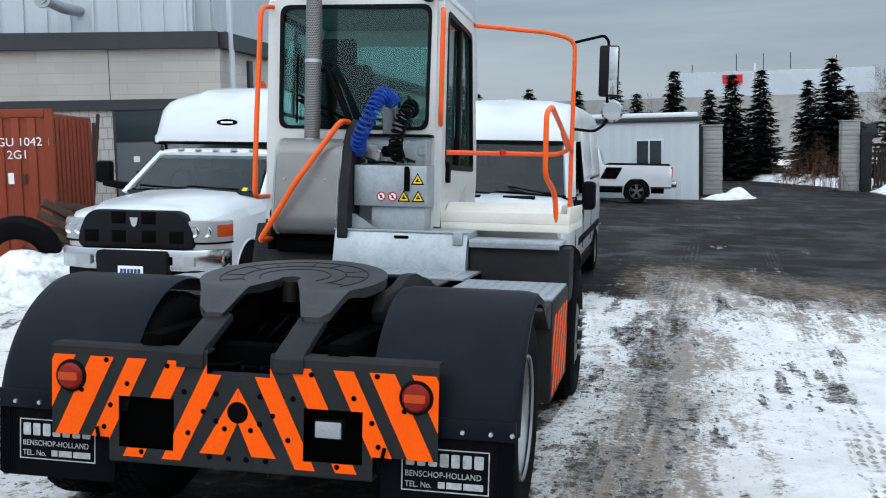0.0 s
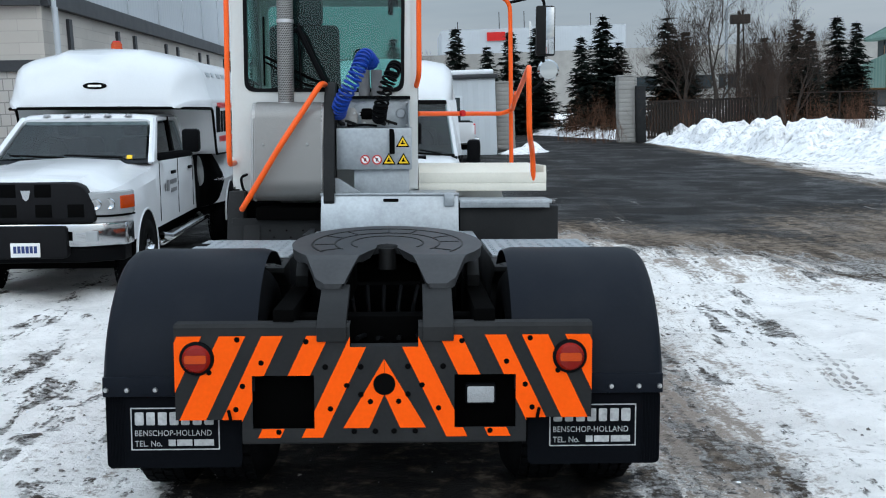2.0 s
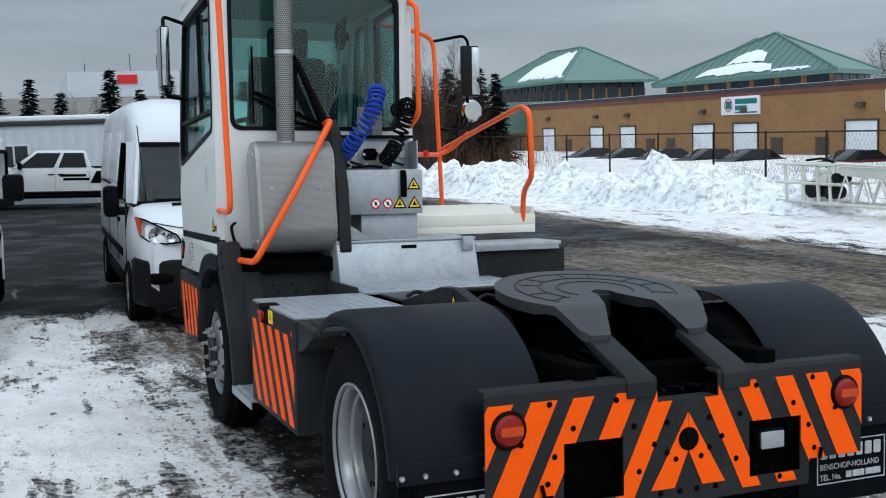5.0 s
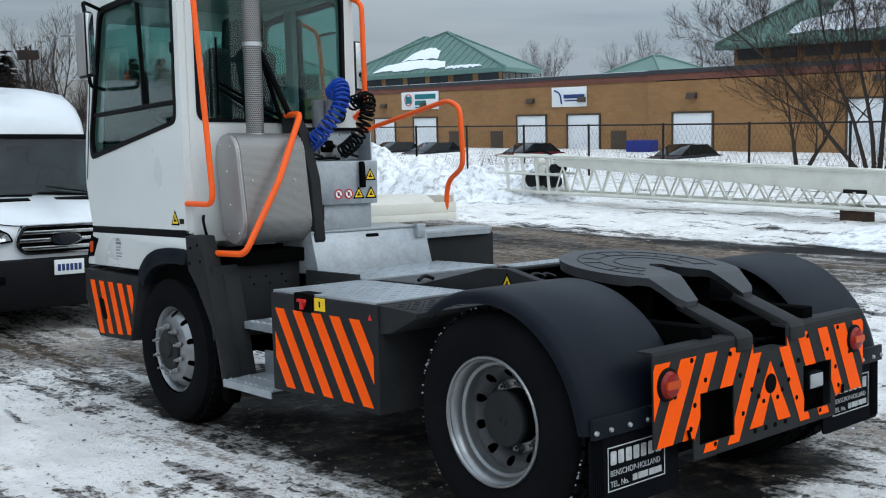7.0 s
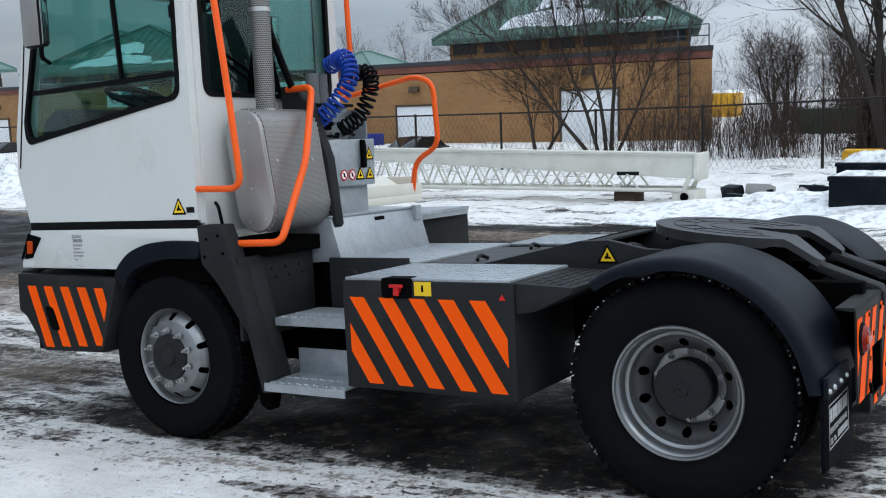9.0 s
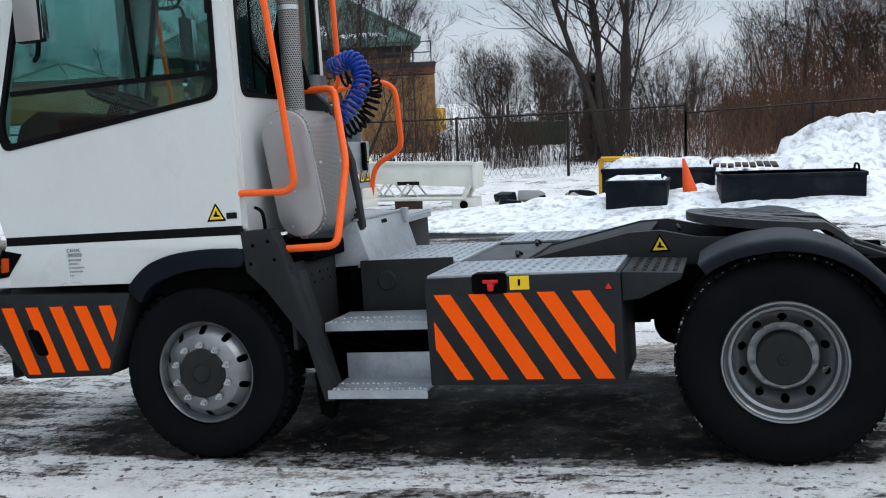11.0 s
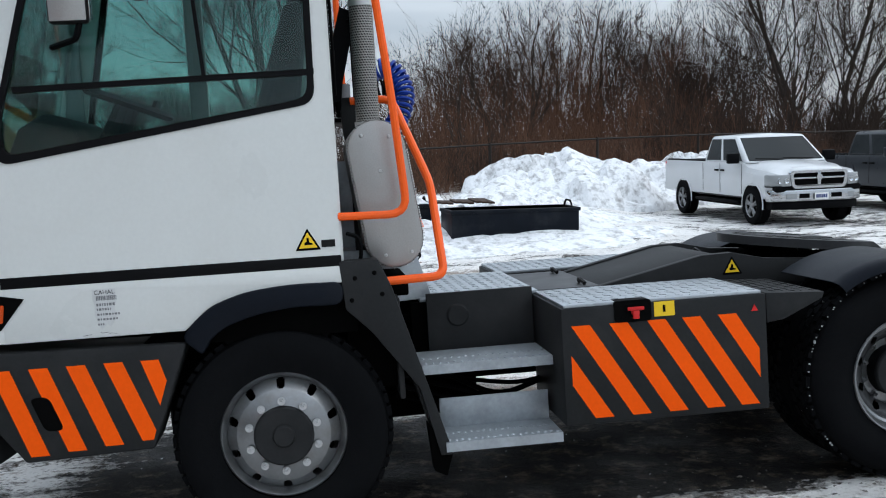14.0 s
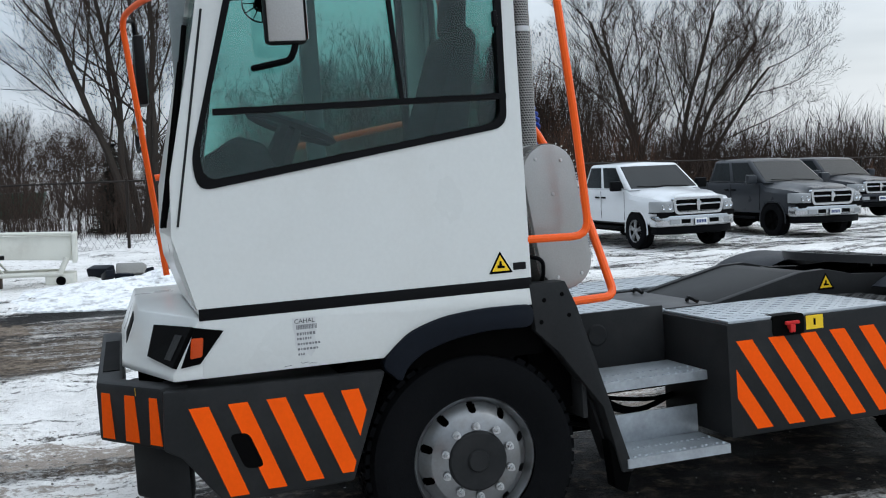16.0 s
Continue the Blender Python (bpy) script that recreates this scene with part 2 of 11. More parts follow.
def lathe(profile, centre, axis="x", seg=32, bm=None, close=False, sweep=360.0, start=0.0):
    """Turns (radius, along) round an axis through centre."""
    one = bmesh.new()
    c = Vector(centre)
    full = sweep >= 359.9
    rings = []
    for i in range(seg if full else seg + 1):
        a = radians(start + sweep * i / seg)
        ring = []
        for r, h in profile:
            u, v = r * math.cos(a), r * math.sin(a)
            ring.append(one.verts.new(c + (Vector((h, u, v)) if axis == "x" else Vector((u, h, v)) if axis == "y" else Vector((u, v, h)))))
        rings.append(ring)
    m = len(profile)
    for i in range(seg):
        a, b = rings[i], rings[(i + 1) % len(rings)]
        for j in range(m if close else m - 1):
            q = (j + 1) % m
            one.faces.new((a[j], a[q], b[q], b[j]))
    bmesh.ops.remove_doubles(one, verts=one.verts, dist=1e-5)
    return join(bm, one)


def rod(p, q, r, seg=8, bm=None, r2=None):
    one = bmesh.new()
    p, q = Vector(p), Vector(q)
    d = q - p
    bmesh.ops.create_cone(one, cap_ends=True, segments=seg, radius1=r, radius2=r if r2 is None else r2, depth=d.length)
    m = Matrix.Translation((p + q) / 2) @ d.to_track_quat("Z", "Y").to_matrix().to_4x4()
    bmesh.ops.transform(one, matrix=m, verts=one.verts)
    return join(bm, one)


def filleted(pts, rad, steps=5):
    pts = [Vector(p) for p in pts]
    out = [pts[0]]
    for a, b, c in zip(pts, pts[1:], pts[2:]):
        u, v = (a - b), (c - b)
        r = min(rad, u.length * 0.45, v.length * 0.45)
        p, q = b + u.normalized() * r, b + v.normalized() * r
        for i in range(steps + 1):
            t = i / steps
            out.append(p.lerp(b, t).lerp(b.lerp(q, t), t))
    out.append(pts[-1])
    return out


def pipe(pts, r, rad=0.08, seg=10, bm=None, taper=None):
    """A bent tube through points, its corners rounded."""
    path = filleted(pts, rad) if rad else [Vector(p) for p in pts]
    one = bmesh.new()
    rings, prev = [], None
    for i, p in enumerate(path):
        d = (path[min(i + 1, len(path) - 1)] - path[max(i - 1, 0)]).normalized()
        if prev is None:
            n = d.orthogonal().normalized()
        else:
            n = (prev - d * prev.dot(d)).normalized()
        prev = n
        b = d.cross(n)
        rr = r if taper is None else r + (taper - r) * i / (len(path) - 1)
        rings.append([one.verts.new(p + (n * math.cos(a) + b * math.sin(a)) * rr) for a in (2 * math.pi * k / seg for k in range(seg))])
    for a, b in zip(rings, rings[1:]):
        for k in range(seg):
            one.faces.new((a[k], a[(k + 1) % seg], b[(k + 1) % seg], b[k]))
    one.faces.new(list(reversed(rings[0])))
    one.faces.new(rings[-1])
    return join(bm, one)


def rounded(pts, rad, steps=4):
    """A polygon with its corners rounded."""
    out, n = [], len(pts)
    for i in range(n):
        a, b, c = (Vector((*pts[(i + k) % n], 0)) for k in (-1, 0, 1))
        u, v = a - b, c - b
        r = min(rad, u.length * 0.45, v.length * 0.45)
        p, q = b + u.normalized() * r, b + v.normalized() * r
        for s in range(steps + 1):
            t = s / steps
            w = p.lerp(b, t).lerp(b.lerp(q, t), t)
            out.append((w.x, w.y))
    return out


def cut(poly, a, b):
    """The part of a convex polygon to the left of the line a to b."""
    out, n = [], len(poly)
    side = lambda p: (b[0] - a[0]) * (p[1] - a[1]) - (b[1] - a[1]) * (p[0] - a[0])  # noqa: E731
    for i in range(n):
        p, q = poly[i], poly[(i + 1) % n]
        s, t = side(p), side(q)
        if s >= 0:
            out.append(p)
        if (s > 0 > t) or (s < 0 < t):
            k = s / (s - t)
            out.append((p[0] + (q[0] - p[0]) * k, p[1] + (q[1] - p[1]) * k))
    return out


def clipped(poly, cell):
    """A polygon clipped by a convex cell given counter-clockwise."""
    for i in range(len(cell)):
        if len(poly) < 3:
            return []
        poly = cut(poly, cell[i], cell[(i + 1) % len(cell)])
    return poly


def area(p):
    return 0.5 * sum(p[i][0] * p[(i + 1) % len(p)][1] - p[(i + 1) % len(p)][0] * p[i][1] for i in range(len(p)))


def ccw(p):
    return list(p) if area(p) > 0 else list(reversed(p))


def ring_panel(outer, inner, place, depth, bm=None):
    """A flat panel with one opening: outer and inner polygons, star-shaped round the opening's middle; place(u, v, w) lays them in space, w from 0 to depth."""
    cx = sum(p[0] for p in inner) / len(inner)
    cy = sum(p[1] for p in inner) / len(inner)
    angles = sorted({round(math.atan2(p[1] - cy, p[0] - cx), 5) for p in list(outer) + list(inner)})

    def reach(poly, a):
        dx, dy, best = math.cos(a), math.sin(a), None
        for i in range(len(poly)):
            (x1, y1), (x2, y2) = poly[i], poly[(i + 1) % len(poly)]
            den = dx * (y2 - y1) - dy * (x2 - x1)
            if abs(den) < 1e-12:
                continue
            t = ((x1 - cx) * (y2 - y1) - (y1 - cy) * (x2 - x1)) / den
            s = ((x1 - cx) * dy - (y1 - cy) * dx) / den
            if t > 0 and -1e-4 <= s <= 1 + 1e-4:
                best = t if best is None else max(best, t)
        return cx + dx * (best or 0.01), cy + dy * (best or 0.01)

    one = bmesh.new()
    loops = []
    for w in (0, depth):
        loops.append([one.verts.new(place(*reach(outer, a), w)) for a in angles])
        loops.append([one.verts.new(place(*reach(inner, a), w)) for a in angles])
    o0, i0, o1, i1 = loops
    for k in range(len(angles)):
        j = (k + 1) % len(angles)
        for q in ((o0[k], o0[j], i0[j], i0[k]), (o1[k], i1[k], i1[j], o1[j]), (o0[k], o1[k], o1[j], o0[j]), (i0[k], i0[j], i1[j], i1[k])):
            one.faces.new(q)
    bmesh.ops.remove_doubles(one, verts=one.verts, dist=1e-5)
    return join(bm, one)


def flat(pts, place, depth=0.0015, bm=None):
    """A thin plate from a polygon laid by place(u, v, w)."""
    one = bmesh.new()
    lo = [one.verts.new(place(u, v, 0)) for u, v in pts]
    hi = [one.verts.new(place(u, v, depth)) for u, v in pts]
    one.faces.new(lo)
    one.faces.new(list(reversed(hi)))
    for i in range(len(pts)):
        j = (i + 1) % len(pts)
        one.faces.new((lo[i], lo[j], hi[j], hi[i]))
    return join(bm, one)


def lettering(text, size, place_matrix, material, parent, name="lettering", depth=0.001, spacing=1.0, align="LEFT", scale_x=1.0):
    """Words as a mesh, in Blender's own font."""
    cu = bpy.data.curves.new(name, "FONT")
    cu.body, cu.size, cu.extrude, cu.space_character, cu.align_x = text, size, depth, spacing, align
    tmp = bpy.data.objects.new(name, cu)
    scene.collection.objects.link(tmp)
    bpy.context.view_layer.update()
    me = bpy.data.meshes.new_from_object(tmp.evaluated_get(bpy.context.evaluated_depsgraph_get()))
    bpy.data.objects.remove(tmp)
    bpy.data.curves.remove(cu)
    me.materials.clear()
    me.materials.append(material)
    ob = new(name, me)
    ob.parent = parent
    ob.matrix_basis = place_matrix @ Matrix.Diagonal((scale_x, 1, 1, 1))
    return ob


def ground_z(x, y):
    """The height of the yard: a slope by the tractor that levels out farther away."""
    return -0.0384 * 12 * np.tanh(np.asarray(x) / 12) - 0.0437 * 7 * np.tanh(np.asarray(y) / 7)


def gz(x, y):
    return float(ground_z(x, y))


def mesh_object(name, verts, faces, material, smooth=0):
    me = bpy.data.meshes.new(name)
    me.from_pydata(verts, [], faces)
    me.materials.append(material)
    if smooth:
        for p in me.polygons:
            p.use_smooth = True
        me.set_sharp_from_angle(angle=radians(smooth))
    return new(name, me)


def sheet(corners, out, thick=0.012, rad=0.0, bm=None):
    """A thin plate on four or more points, pushed out along a direction."""
    out = Vector(out).normalized()
    one = bmesh.new()
    lo = [one.verts.new(Vector(p) - out * 0.03) for p in corners]
    hi = [one.verts.new(Vector(p) + out * thick) for p in corners]
    one.faces.new(lo)
    one.faces.new(list(reversed(hi)))
    for i in range(len(lo)):
        j = (i + 1) % len(lo)
        one.faces.new((lo[i], lo[j], hi[j], hi[i]))
    bmesh.ops.recalc_face_normals(one, faces=one.faces)
    if rad:
        bevel(one, rad, 2)
    return join(bm, one)


def island_parts(name, bm, material, parent, label="", smooth=0):
    """Each connected piece of a mesh as a part of its own."""
    bmesh.ops.recalc_face_normals(bm, faces=bm.faces)
    bm.faces.ensure_lookup_table()
    seen, made = set(), []
    for f in bm.faces:
        if f in seen:
            continue
        todo, group = [f], []
        seen.add(f)
        while todo:
            g = todo.pop()
            group.append(g)
            for v in g.verts:
                for h in v.link_faces:
                    if h not in seen:
                        seen.add(h)
                        todo.append(h)
        one, known = bmesh.new(), {}
        for g in group:
            for v in g.verts:
                if v not in known:
                    known[v] = one.verts.new(v.co)
            one.faces.new([known[v] for v in g.verts])
        made.append(part(name, one, material, parent, label, smooth))
    bm.free()
    return made


# ---- ground: one sheet to the horizon, with snow lying in patches on wet asphalt ----
def sstep(a, b, v):
    t = np.clip((v - a) / (b - a), 0, 1)
    return t * t * (3 - 2 * t)


def value_noise(x, y, cell, seed):
    """Smooth random relief on a lattice."""
    rs = np.random.RandomState(seed)
    tab = rs.rand(256, 256)
    u, v = x / cell, y / cell
    i, j = np.floor(u).astype(int), np.floor(v).astype(int)
    f, g = u - i, v - j
    f, g = f * f * (3 - 2 * f), g * g * (3 - 2 * g)
    a, b = tab[i % 256, j % 256], tab[(i + 1) % 256, j % 256]
    c, d = tab[i % 256, (j + 1) % 256], tab[(i + 1) % 256, (j + 1) % 256]
    return (a * (1 - f) + b * f) * (1 - g) + (c * (1 - f) + d * f) * g


def rough_noise(x, y, cell, seed, octaves=4):
    out, amp, tot = 0, 1.0, 0
    for o in range(octaves):
        out, tot = out + amp * value_noise(x + 17.3 * o, y - 9.1 * o, cell / 2**o, seed + o), tot + amp
        amp *= 0.55
    return out / tot


def clods(x, y, cell, seed):
    """Broken lumps: height falls from the middle of each lump to its cracks."""
    rs = np.random.RandomState(seed)
    jx, jy, hh = rs.rand(128, 128), rs.rand(128, 128), rs.rand(128, 128)
    u, v = x / cell, y / cell
    i, j = np.floor(u).astype(int), np.floor(v).astype(int)
    best = np.full(np.shape(u), 9.0)
    top = np.zeros(np.shape(u))
    for a in (-1, 0, 1):
        for b in (-1, 0, 1):
            ci, cj = (i + a) % 128, (j + b) % 128
            d = np.hypot(u - (i + a + jx[ci, cj]), v - (j + b + jy[ci, cj]))
            near = d < best
            best = np.where(near, d, best)
            top = np.where(near, hh[ci, cj], top)
    return top * (1 - np.clip(best, 0, 1) ** 2)


def snow_cover(x, y):
    """How much snow lies at a place of the yard: 0 wet asphalt, about 0.4 slush, 1 clean snow."""
    wob = (rough_noise(x, y, 2.2, 11) - 0.5) * 2.2
    wee = (rough_noise(x, y, 0.7, 17) - 0.5) * 0.8
    base = 0.73 + 0.0 * x
    strip = sstep(1.5, 2.5, x + wee) * (1 - sstep(4.3, 6.4, x + 0.22 * (y - 6) + wob)) * (1 - sstep(8.0, 12.0, y + wob + 0.5 * (x - 2)))
    lefts = (1 - sstep(-2.1, -1.3, x + wee + wob * 0.15)) * (1 - sstep(8.6, 10.2, y + 0.3 * (x + 2) + wob * 0.6))
    base = np.maximum(base, 0.68 + 0.30 * strip)
    base = np.maximum(base, 0.68 + 0.26 * lefts)
    # the cleared road to the right and ahead, and the worn stretch before the workshop
    road = sstep(5.2, 7.6, x + 0.30 * (y - 7.5) + wob) * sstep(1.5, 7.0, y + wob)
    road = np.maximum(road, sstep(9.5, 12.5, y + 0.75 * (x - 3.0) + wob) * sstep(-1.5, 1.0, x))
    road = np.maximum(road, sstep(9.4, 10.8, y + wob * 0.6) * (1 - sstep(1.0, 2.5, x)) * sstep(-6.5, -5.0, x))
    base = base * (1 - road) - 0.45 * road
    over = lambda b, v: np.where(v > 0.02, np.maximum(b, v), b)  # noqa: E731
    base = over(base, (1 - sstep(-6.4, -5.2, x + wee)) * (1 - sstep(9, 12, y)) * 0.86)
    # packed, half-melted ice of the open yard to the right of the tractor
    ice = sstep(4.5, 7.0, x + wob) * (1 - sstep(10.5, 12.2, x + wob * 0.5)) * (1 - sstep(3.0, 7.0, y + wob))
    base = over(base, 0.40 * ice)
    verge = sstep(11.0, 12.4, x - 0.10 * np.clip(16 - y, 0, 30) + wob * 0.5)
    base = over(base, 0.92 * verge)
    lot = sstep(12.6, 14.2, x) * (1 - sstep(19.0, 21.0, x)) * (1 - sstep(-5.2, -3.4, y + wee))
    base = base * (1 - 0.42 * lot)
    # bare wet ground under the tractor, pushed below zero to darken its shade
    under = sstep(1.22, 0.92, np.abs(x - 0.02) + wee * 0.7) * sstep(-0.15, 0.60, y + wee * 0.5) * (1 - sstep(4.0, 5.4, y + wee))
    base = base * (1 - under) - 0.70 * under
    ruts = np.exp(-((x + 2.35 + 0.05 * y) / 0.20) ** 2) + np.exp(-((x - 1.72 - 0.05 * y) / 0.17) ** 2) + np.exp(-((x + 4.1 - 0.10 * y) / 0.22) ** 2) + np.exp(-((x + 5.6 - 0.16 * y) / 0.2) ** 2)
    ruts = ruts * sstep(0.25, 0.6, rough_noise(x, y, 1.6, 29))
    side = 3.2 * np.exp(-((x - 1.62 - 0.03 * y + wob * 0.12) / 0.50) ** 2) * (1 - sstep(9, 12, y)) + 0.3 * np.exp(-((x + 1.45 + wob * 0.15) / 0.40) ** 2) * (1 - sstep(6, 8, y))
    worn = np.exp(-(((x + 2.3) / 0.9) ** 2 + ((y - 2.3 + wob * 0.5) / 0.7) ** 2)) + 0.8 * np.exp(-(((x - 3.6) / 0.9) ** 2 + ((y - 5.4 + wob) / 1.0) ** 2))
    worn = worn + 1.9 * np.exp(-(((x + 0.45) / 1.1) ** 2 + ((y - 7.0 + wob * 0.5) / 1.5) ** 2))
    return np.clip(base - 0.16 * ruts * (y < 9) - 0.06 * side - 0.26 * worn, -1.1, 1)


def soil_cover(x, y):
    """Brown slush at the edges between snow and road, and in the tracks."""
    wob = (rough_noise(x, y, 3.0, 31) - 0.5) * 2.0
    a = np.exp(-((x - 1.55 - 0.09 * y + wob * 0.25) / 0.55) ** 2) * (1 - sstep(11, 15, y))
    b = 1.4 * np.exp(-((y - 10.2 + 0.7 * (x - 3.5) + wob) / 2.7) ** 2) * sstep(0.8, 2.2, x) * (1 - sstep(7.5, 10, x))
    c = np.exp(-((x + 1.25 + wob * 0.3) / 0.6) ** 2) * (1 - sstep(7, 9, y)) * 0.42
    f = 0.95 * np.exp(-(((x + 0.5 + wob * 0.3) / 1.5) ** 2 + ((y - 7.0) / 1.8) ** 2))
    d = np.exp(-((x - 8.0 + wob) / 2.2) ** 2) * (1 - sstep(12, 18, y)) * 0.75
    e = np.exp(-((x - 11.4 + 0.10 * np.clip(16 - y, 0, 30) + wob * 0.4) / 0.6) ** 2) * 0.9
    # pale soil held back under the tractor, so the shade there stays dark
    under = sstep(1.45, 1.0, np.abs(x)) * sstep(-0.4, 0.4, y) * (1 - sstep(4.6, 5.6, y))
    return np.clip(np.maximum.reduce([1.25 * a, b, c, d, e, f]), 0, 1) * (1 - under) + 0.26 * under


N = 460
s_ = np.linspace(-1, 1, N)
k_s = 6.6
ax = 1200 / math.sinh(k_s) * np.sinh(k_s * s_) + 0.5
ay = 1200 / math.sinh(k_s) * np.sinh(k_s * s_) + 3.0
gx, gy = np.meshgrid(ax, ay, indexing="ij")
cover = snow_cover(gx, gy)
fine = np.clip(1.5 - np.hypot(gx, gy - 3) / 40, 0, 1)
lumps = rough_noise(gx, gy, 0.42, 3, 3) - 0.5
swell = rough_noise(gx, gy, 2.6, 5, 3) - 0.5
crust = np.abs(rough_noise(gx, gy, 0.8, 47, 3) - 0.5)
depth_s = sstep(0.35, 0.95, cover + (rough_noise(gx, gy, 0.9, 8, 4) - 0.5) * 0.9)
track = np.exp(-((gx - 1.85 - 0.05 * gy) / 0.16) ** 2) + np.exp(-((gx + 2.5 + 0.05 * gy) / 0.18) ** 2)
treads = np.sin(gy * 2 * math.pi / 0.17) * track * 0.008 * fine
beyond = (0.45 * sstep(17.5, 24, gx) + 0.25 * sstep(12.0, 14.5, gx) * (1 - sstep(24, 30, gx))) * sstep(-4.6, -2.8, gy + 0.0 * gx)
beyond = np.maximum(beyond, 0.45 * sstep(22.5, 25, gx))
gzv = ground_z(gx, gy) + fine * (depth_s * (0.03 + 0.10 * lumps + 0.10 * swell + 0.08 * crust) + 0.055 * lumps * sstep(0.1, 0.5, cover)) + treads + beyond * 0.6 - 0.02
keep_flat = sstep(1.9, 1.3, np.abs(gx)) * sstep(-0.6, 0.2, gy) * (1 - sstep(4.6, 5.6, gy))
gzv = gzv * (1 - keep_flat) + (ground_z(gx, gy) - 0.012) * keep_flat
verts = np.stack([gx, gy, gzv], -1).reshape(-1, 3)
idx = np.arange(N * N).reshape(N, N)
faces = np.stack([idx[:-1, :-1], idx[1:, :-1], idx[1:, 1:], idx[:-1, 1:]], -1).reshape(-1, 4)
gm = bpy.data.meshes.new("ground")
gm.from_pydata(verts.tolist(), [], faces.tolist())
for name, data in (("snow", cover), ("soil", soil_cover(gx, gy))):
    at = gm.attributes.new(name, "FLOAT", "POINT")
    at.data.foreach_set("value", data.reshape(-1).astype(np.float32))
for p in gm.polygons:
    p.use_smooth = True


def ground_material():
    m = bpy.data.materials.new("snow_and_wet_asphalt")
    m.use_nodes = True
    n, k = m.node_tree.nodes, m.node_tree.links.new
    b = n["Principled BSDF"]
    geo = n.new("ShaderNodeNewGeometry")

    def tex(scale, detail=6, rough=0.6, stretch=None):
        t = n.new("ShaderNodeTexNoise")
        t.inputs["Scale"].default_value, t.inputs["Detail"].default_value, t.inputs["Roughness"].default_value = scale, detail, rough
        if stretch:
            mp = n.new("ShaderNodeMapping")
            mp.inputs["Scale"].default_value = stretch
            k(geo.outputs["Position"], mp.inputs["Vector"])
            k(mp.outputs["Vector"], t.inputs["Vector"])
        else:
            k(geo.outputs["Position"], t.inputs["Vector"])
        return t.outputs["Fac"]

    def maths(op, a, c):
        t = n.new("ShaderNodeMath")
        t.operation = op
        for s, v in ((t.inputs[0], a), (t.inputs[1], c)):
            if isinstance(v, (int, float)):
                s.default_value = v
            else:
                k(v, s)
        return t.outputs[0]

    def rng(v, a, c, lo=0.0, hi=1.0):
        t = n.new("ShaderNodeMapRange")
        t.interpolation_type = "SMOOTHSTEP"
        for s, q in zip(("From Min", "From Max", "To Min", "To Max"), (a, c, lo, hi)):
            t.inputs[s].default_value = q
        k(v, t.inputs["Value"])
        return t.outputs["Result"]

    def blend(f, a, c):
        t = n.new("ShaderNodeMix")
        t.data_type = "RGBA"
        k(f, t.inputs[0])
        for s, v in ((t.inputs[6], a), (t.inputs[7], c)):
            if isinstance(v, tuple):
                s.default_value = (*v, 1)
            else:
                k(v, s)
        return t.outputs[2]

    def attr(name):
        t = n.new("ShaderNodeAttribute")
        t.attribute_name = name
        return t.outputs["Fac"]

    patches, crumbs, streak, small = tex(0.9, 9, 0.66), tex(7, 8, 0.68), tex(1.3, 9, 0.68, (2.6, 0.38, 1)), tex(26, 6, 0.66)
    mixed = maths("ADD", maths("ADD", maths("MULTIPLY", patches, 0.60), maths("MULTIPLY", small, 0.32)), maths("ADD", maths("MULTIPLY", crumbs, 0.55), maths("MULTIPLY", streak, 1.40)))
    lie = maths("ADD", attr("snow"), maths("MULTIPLY", maths("SUBTRACT", mixed, 1.435), 2.5))
    white = rng(lie, 0.22, 0.60)
    asphalt = blend(rng(tex(0.35, 7, 0.6), 0.35, 0.65), (0.011, 0.0108, 0.0108), (0.024, 0.023, 0.0224))
    asphalt = blend(rng(tex(1.1, 9, 0.68, (0.35, 2.4, 1)), 0.48, 0.70), asphalt, (0.035, 0.0328, 0.031))
    asphalt = blend(maths("MULTIPLY", rng(tex(16, 8, 0.75, (0.6, 1.9, 1)), 0.50, 0.68), 0.35), asphalt, (0.034, 0.0315, 0.0295))
    soil = blend(rng(maths("ADD", maths("MULTIPLY", tex(9, 8, 0.74), 0.6), maths("MULTIPLY", streak, 0.4)), 0.40, 0.60), (0.032, 0.023, 0.016), (0.235, 0.188, 0.146))
    bare = blend(rng(maths("ADD", attr("soil"), maths("MULTIPLY", maths("SUBTRACT", crumbs, 0.5), 2.2)), 0.22, 0.66), asphalt, soil)
    slush = blend(rng(tex(13, 8, 0.74), 0.40, 0.60), (0.105, 0.084, 0.066), (0.62, 0.60, 0.58))
    snow = blend(rng(tex(1.9, 8, 0.68), 0.36, 0.66), (0.90, 0.875, 0.845), (0.76, 0.735, 0.705))
    snow = blend(maths("MULTIPLY", rng(tex(15, 7, 0.72), 0.50, 0.76), 0.32), snow, (0.46, 0.445, 0.43))
    snow = blend(maths("MULTIPLY", rng(tex(75, 3, 0.6), 0.66, 0.76), 0.40), snow, (0.16, 0.14, 0.125))
    grime = maths("ADD", maths("MULTIPLY", maths("SUBTRACT", streak, 0.5), 1.7), maths("MULTIPLY", maths("SUBTRACT", maths("ADD", crumbs, small), 1.0), 0.95))
    grime = maths("MULTIPLY", rng(maths("ADD", maths("MULTIPLY", attr("soil"), 0.42), maths("MULTIPLY", grime, 1.25)), 0.22, 0.60), 0.85)
    snow = blend(grime, snow, (0.225, 0.172, 0.130))
    tone = blend(rng(lie, 0.12, 0.36), bare, slush)
    sep = n.new("ShaderNodeSeparateXYZ")
    k(geo.outputs["Position"], sep.inputs["Vector"])
    pressed = None
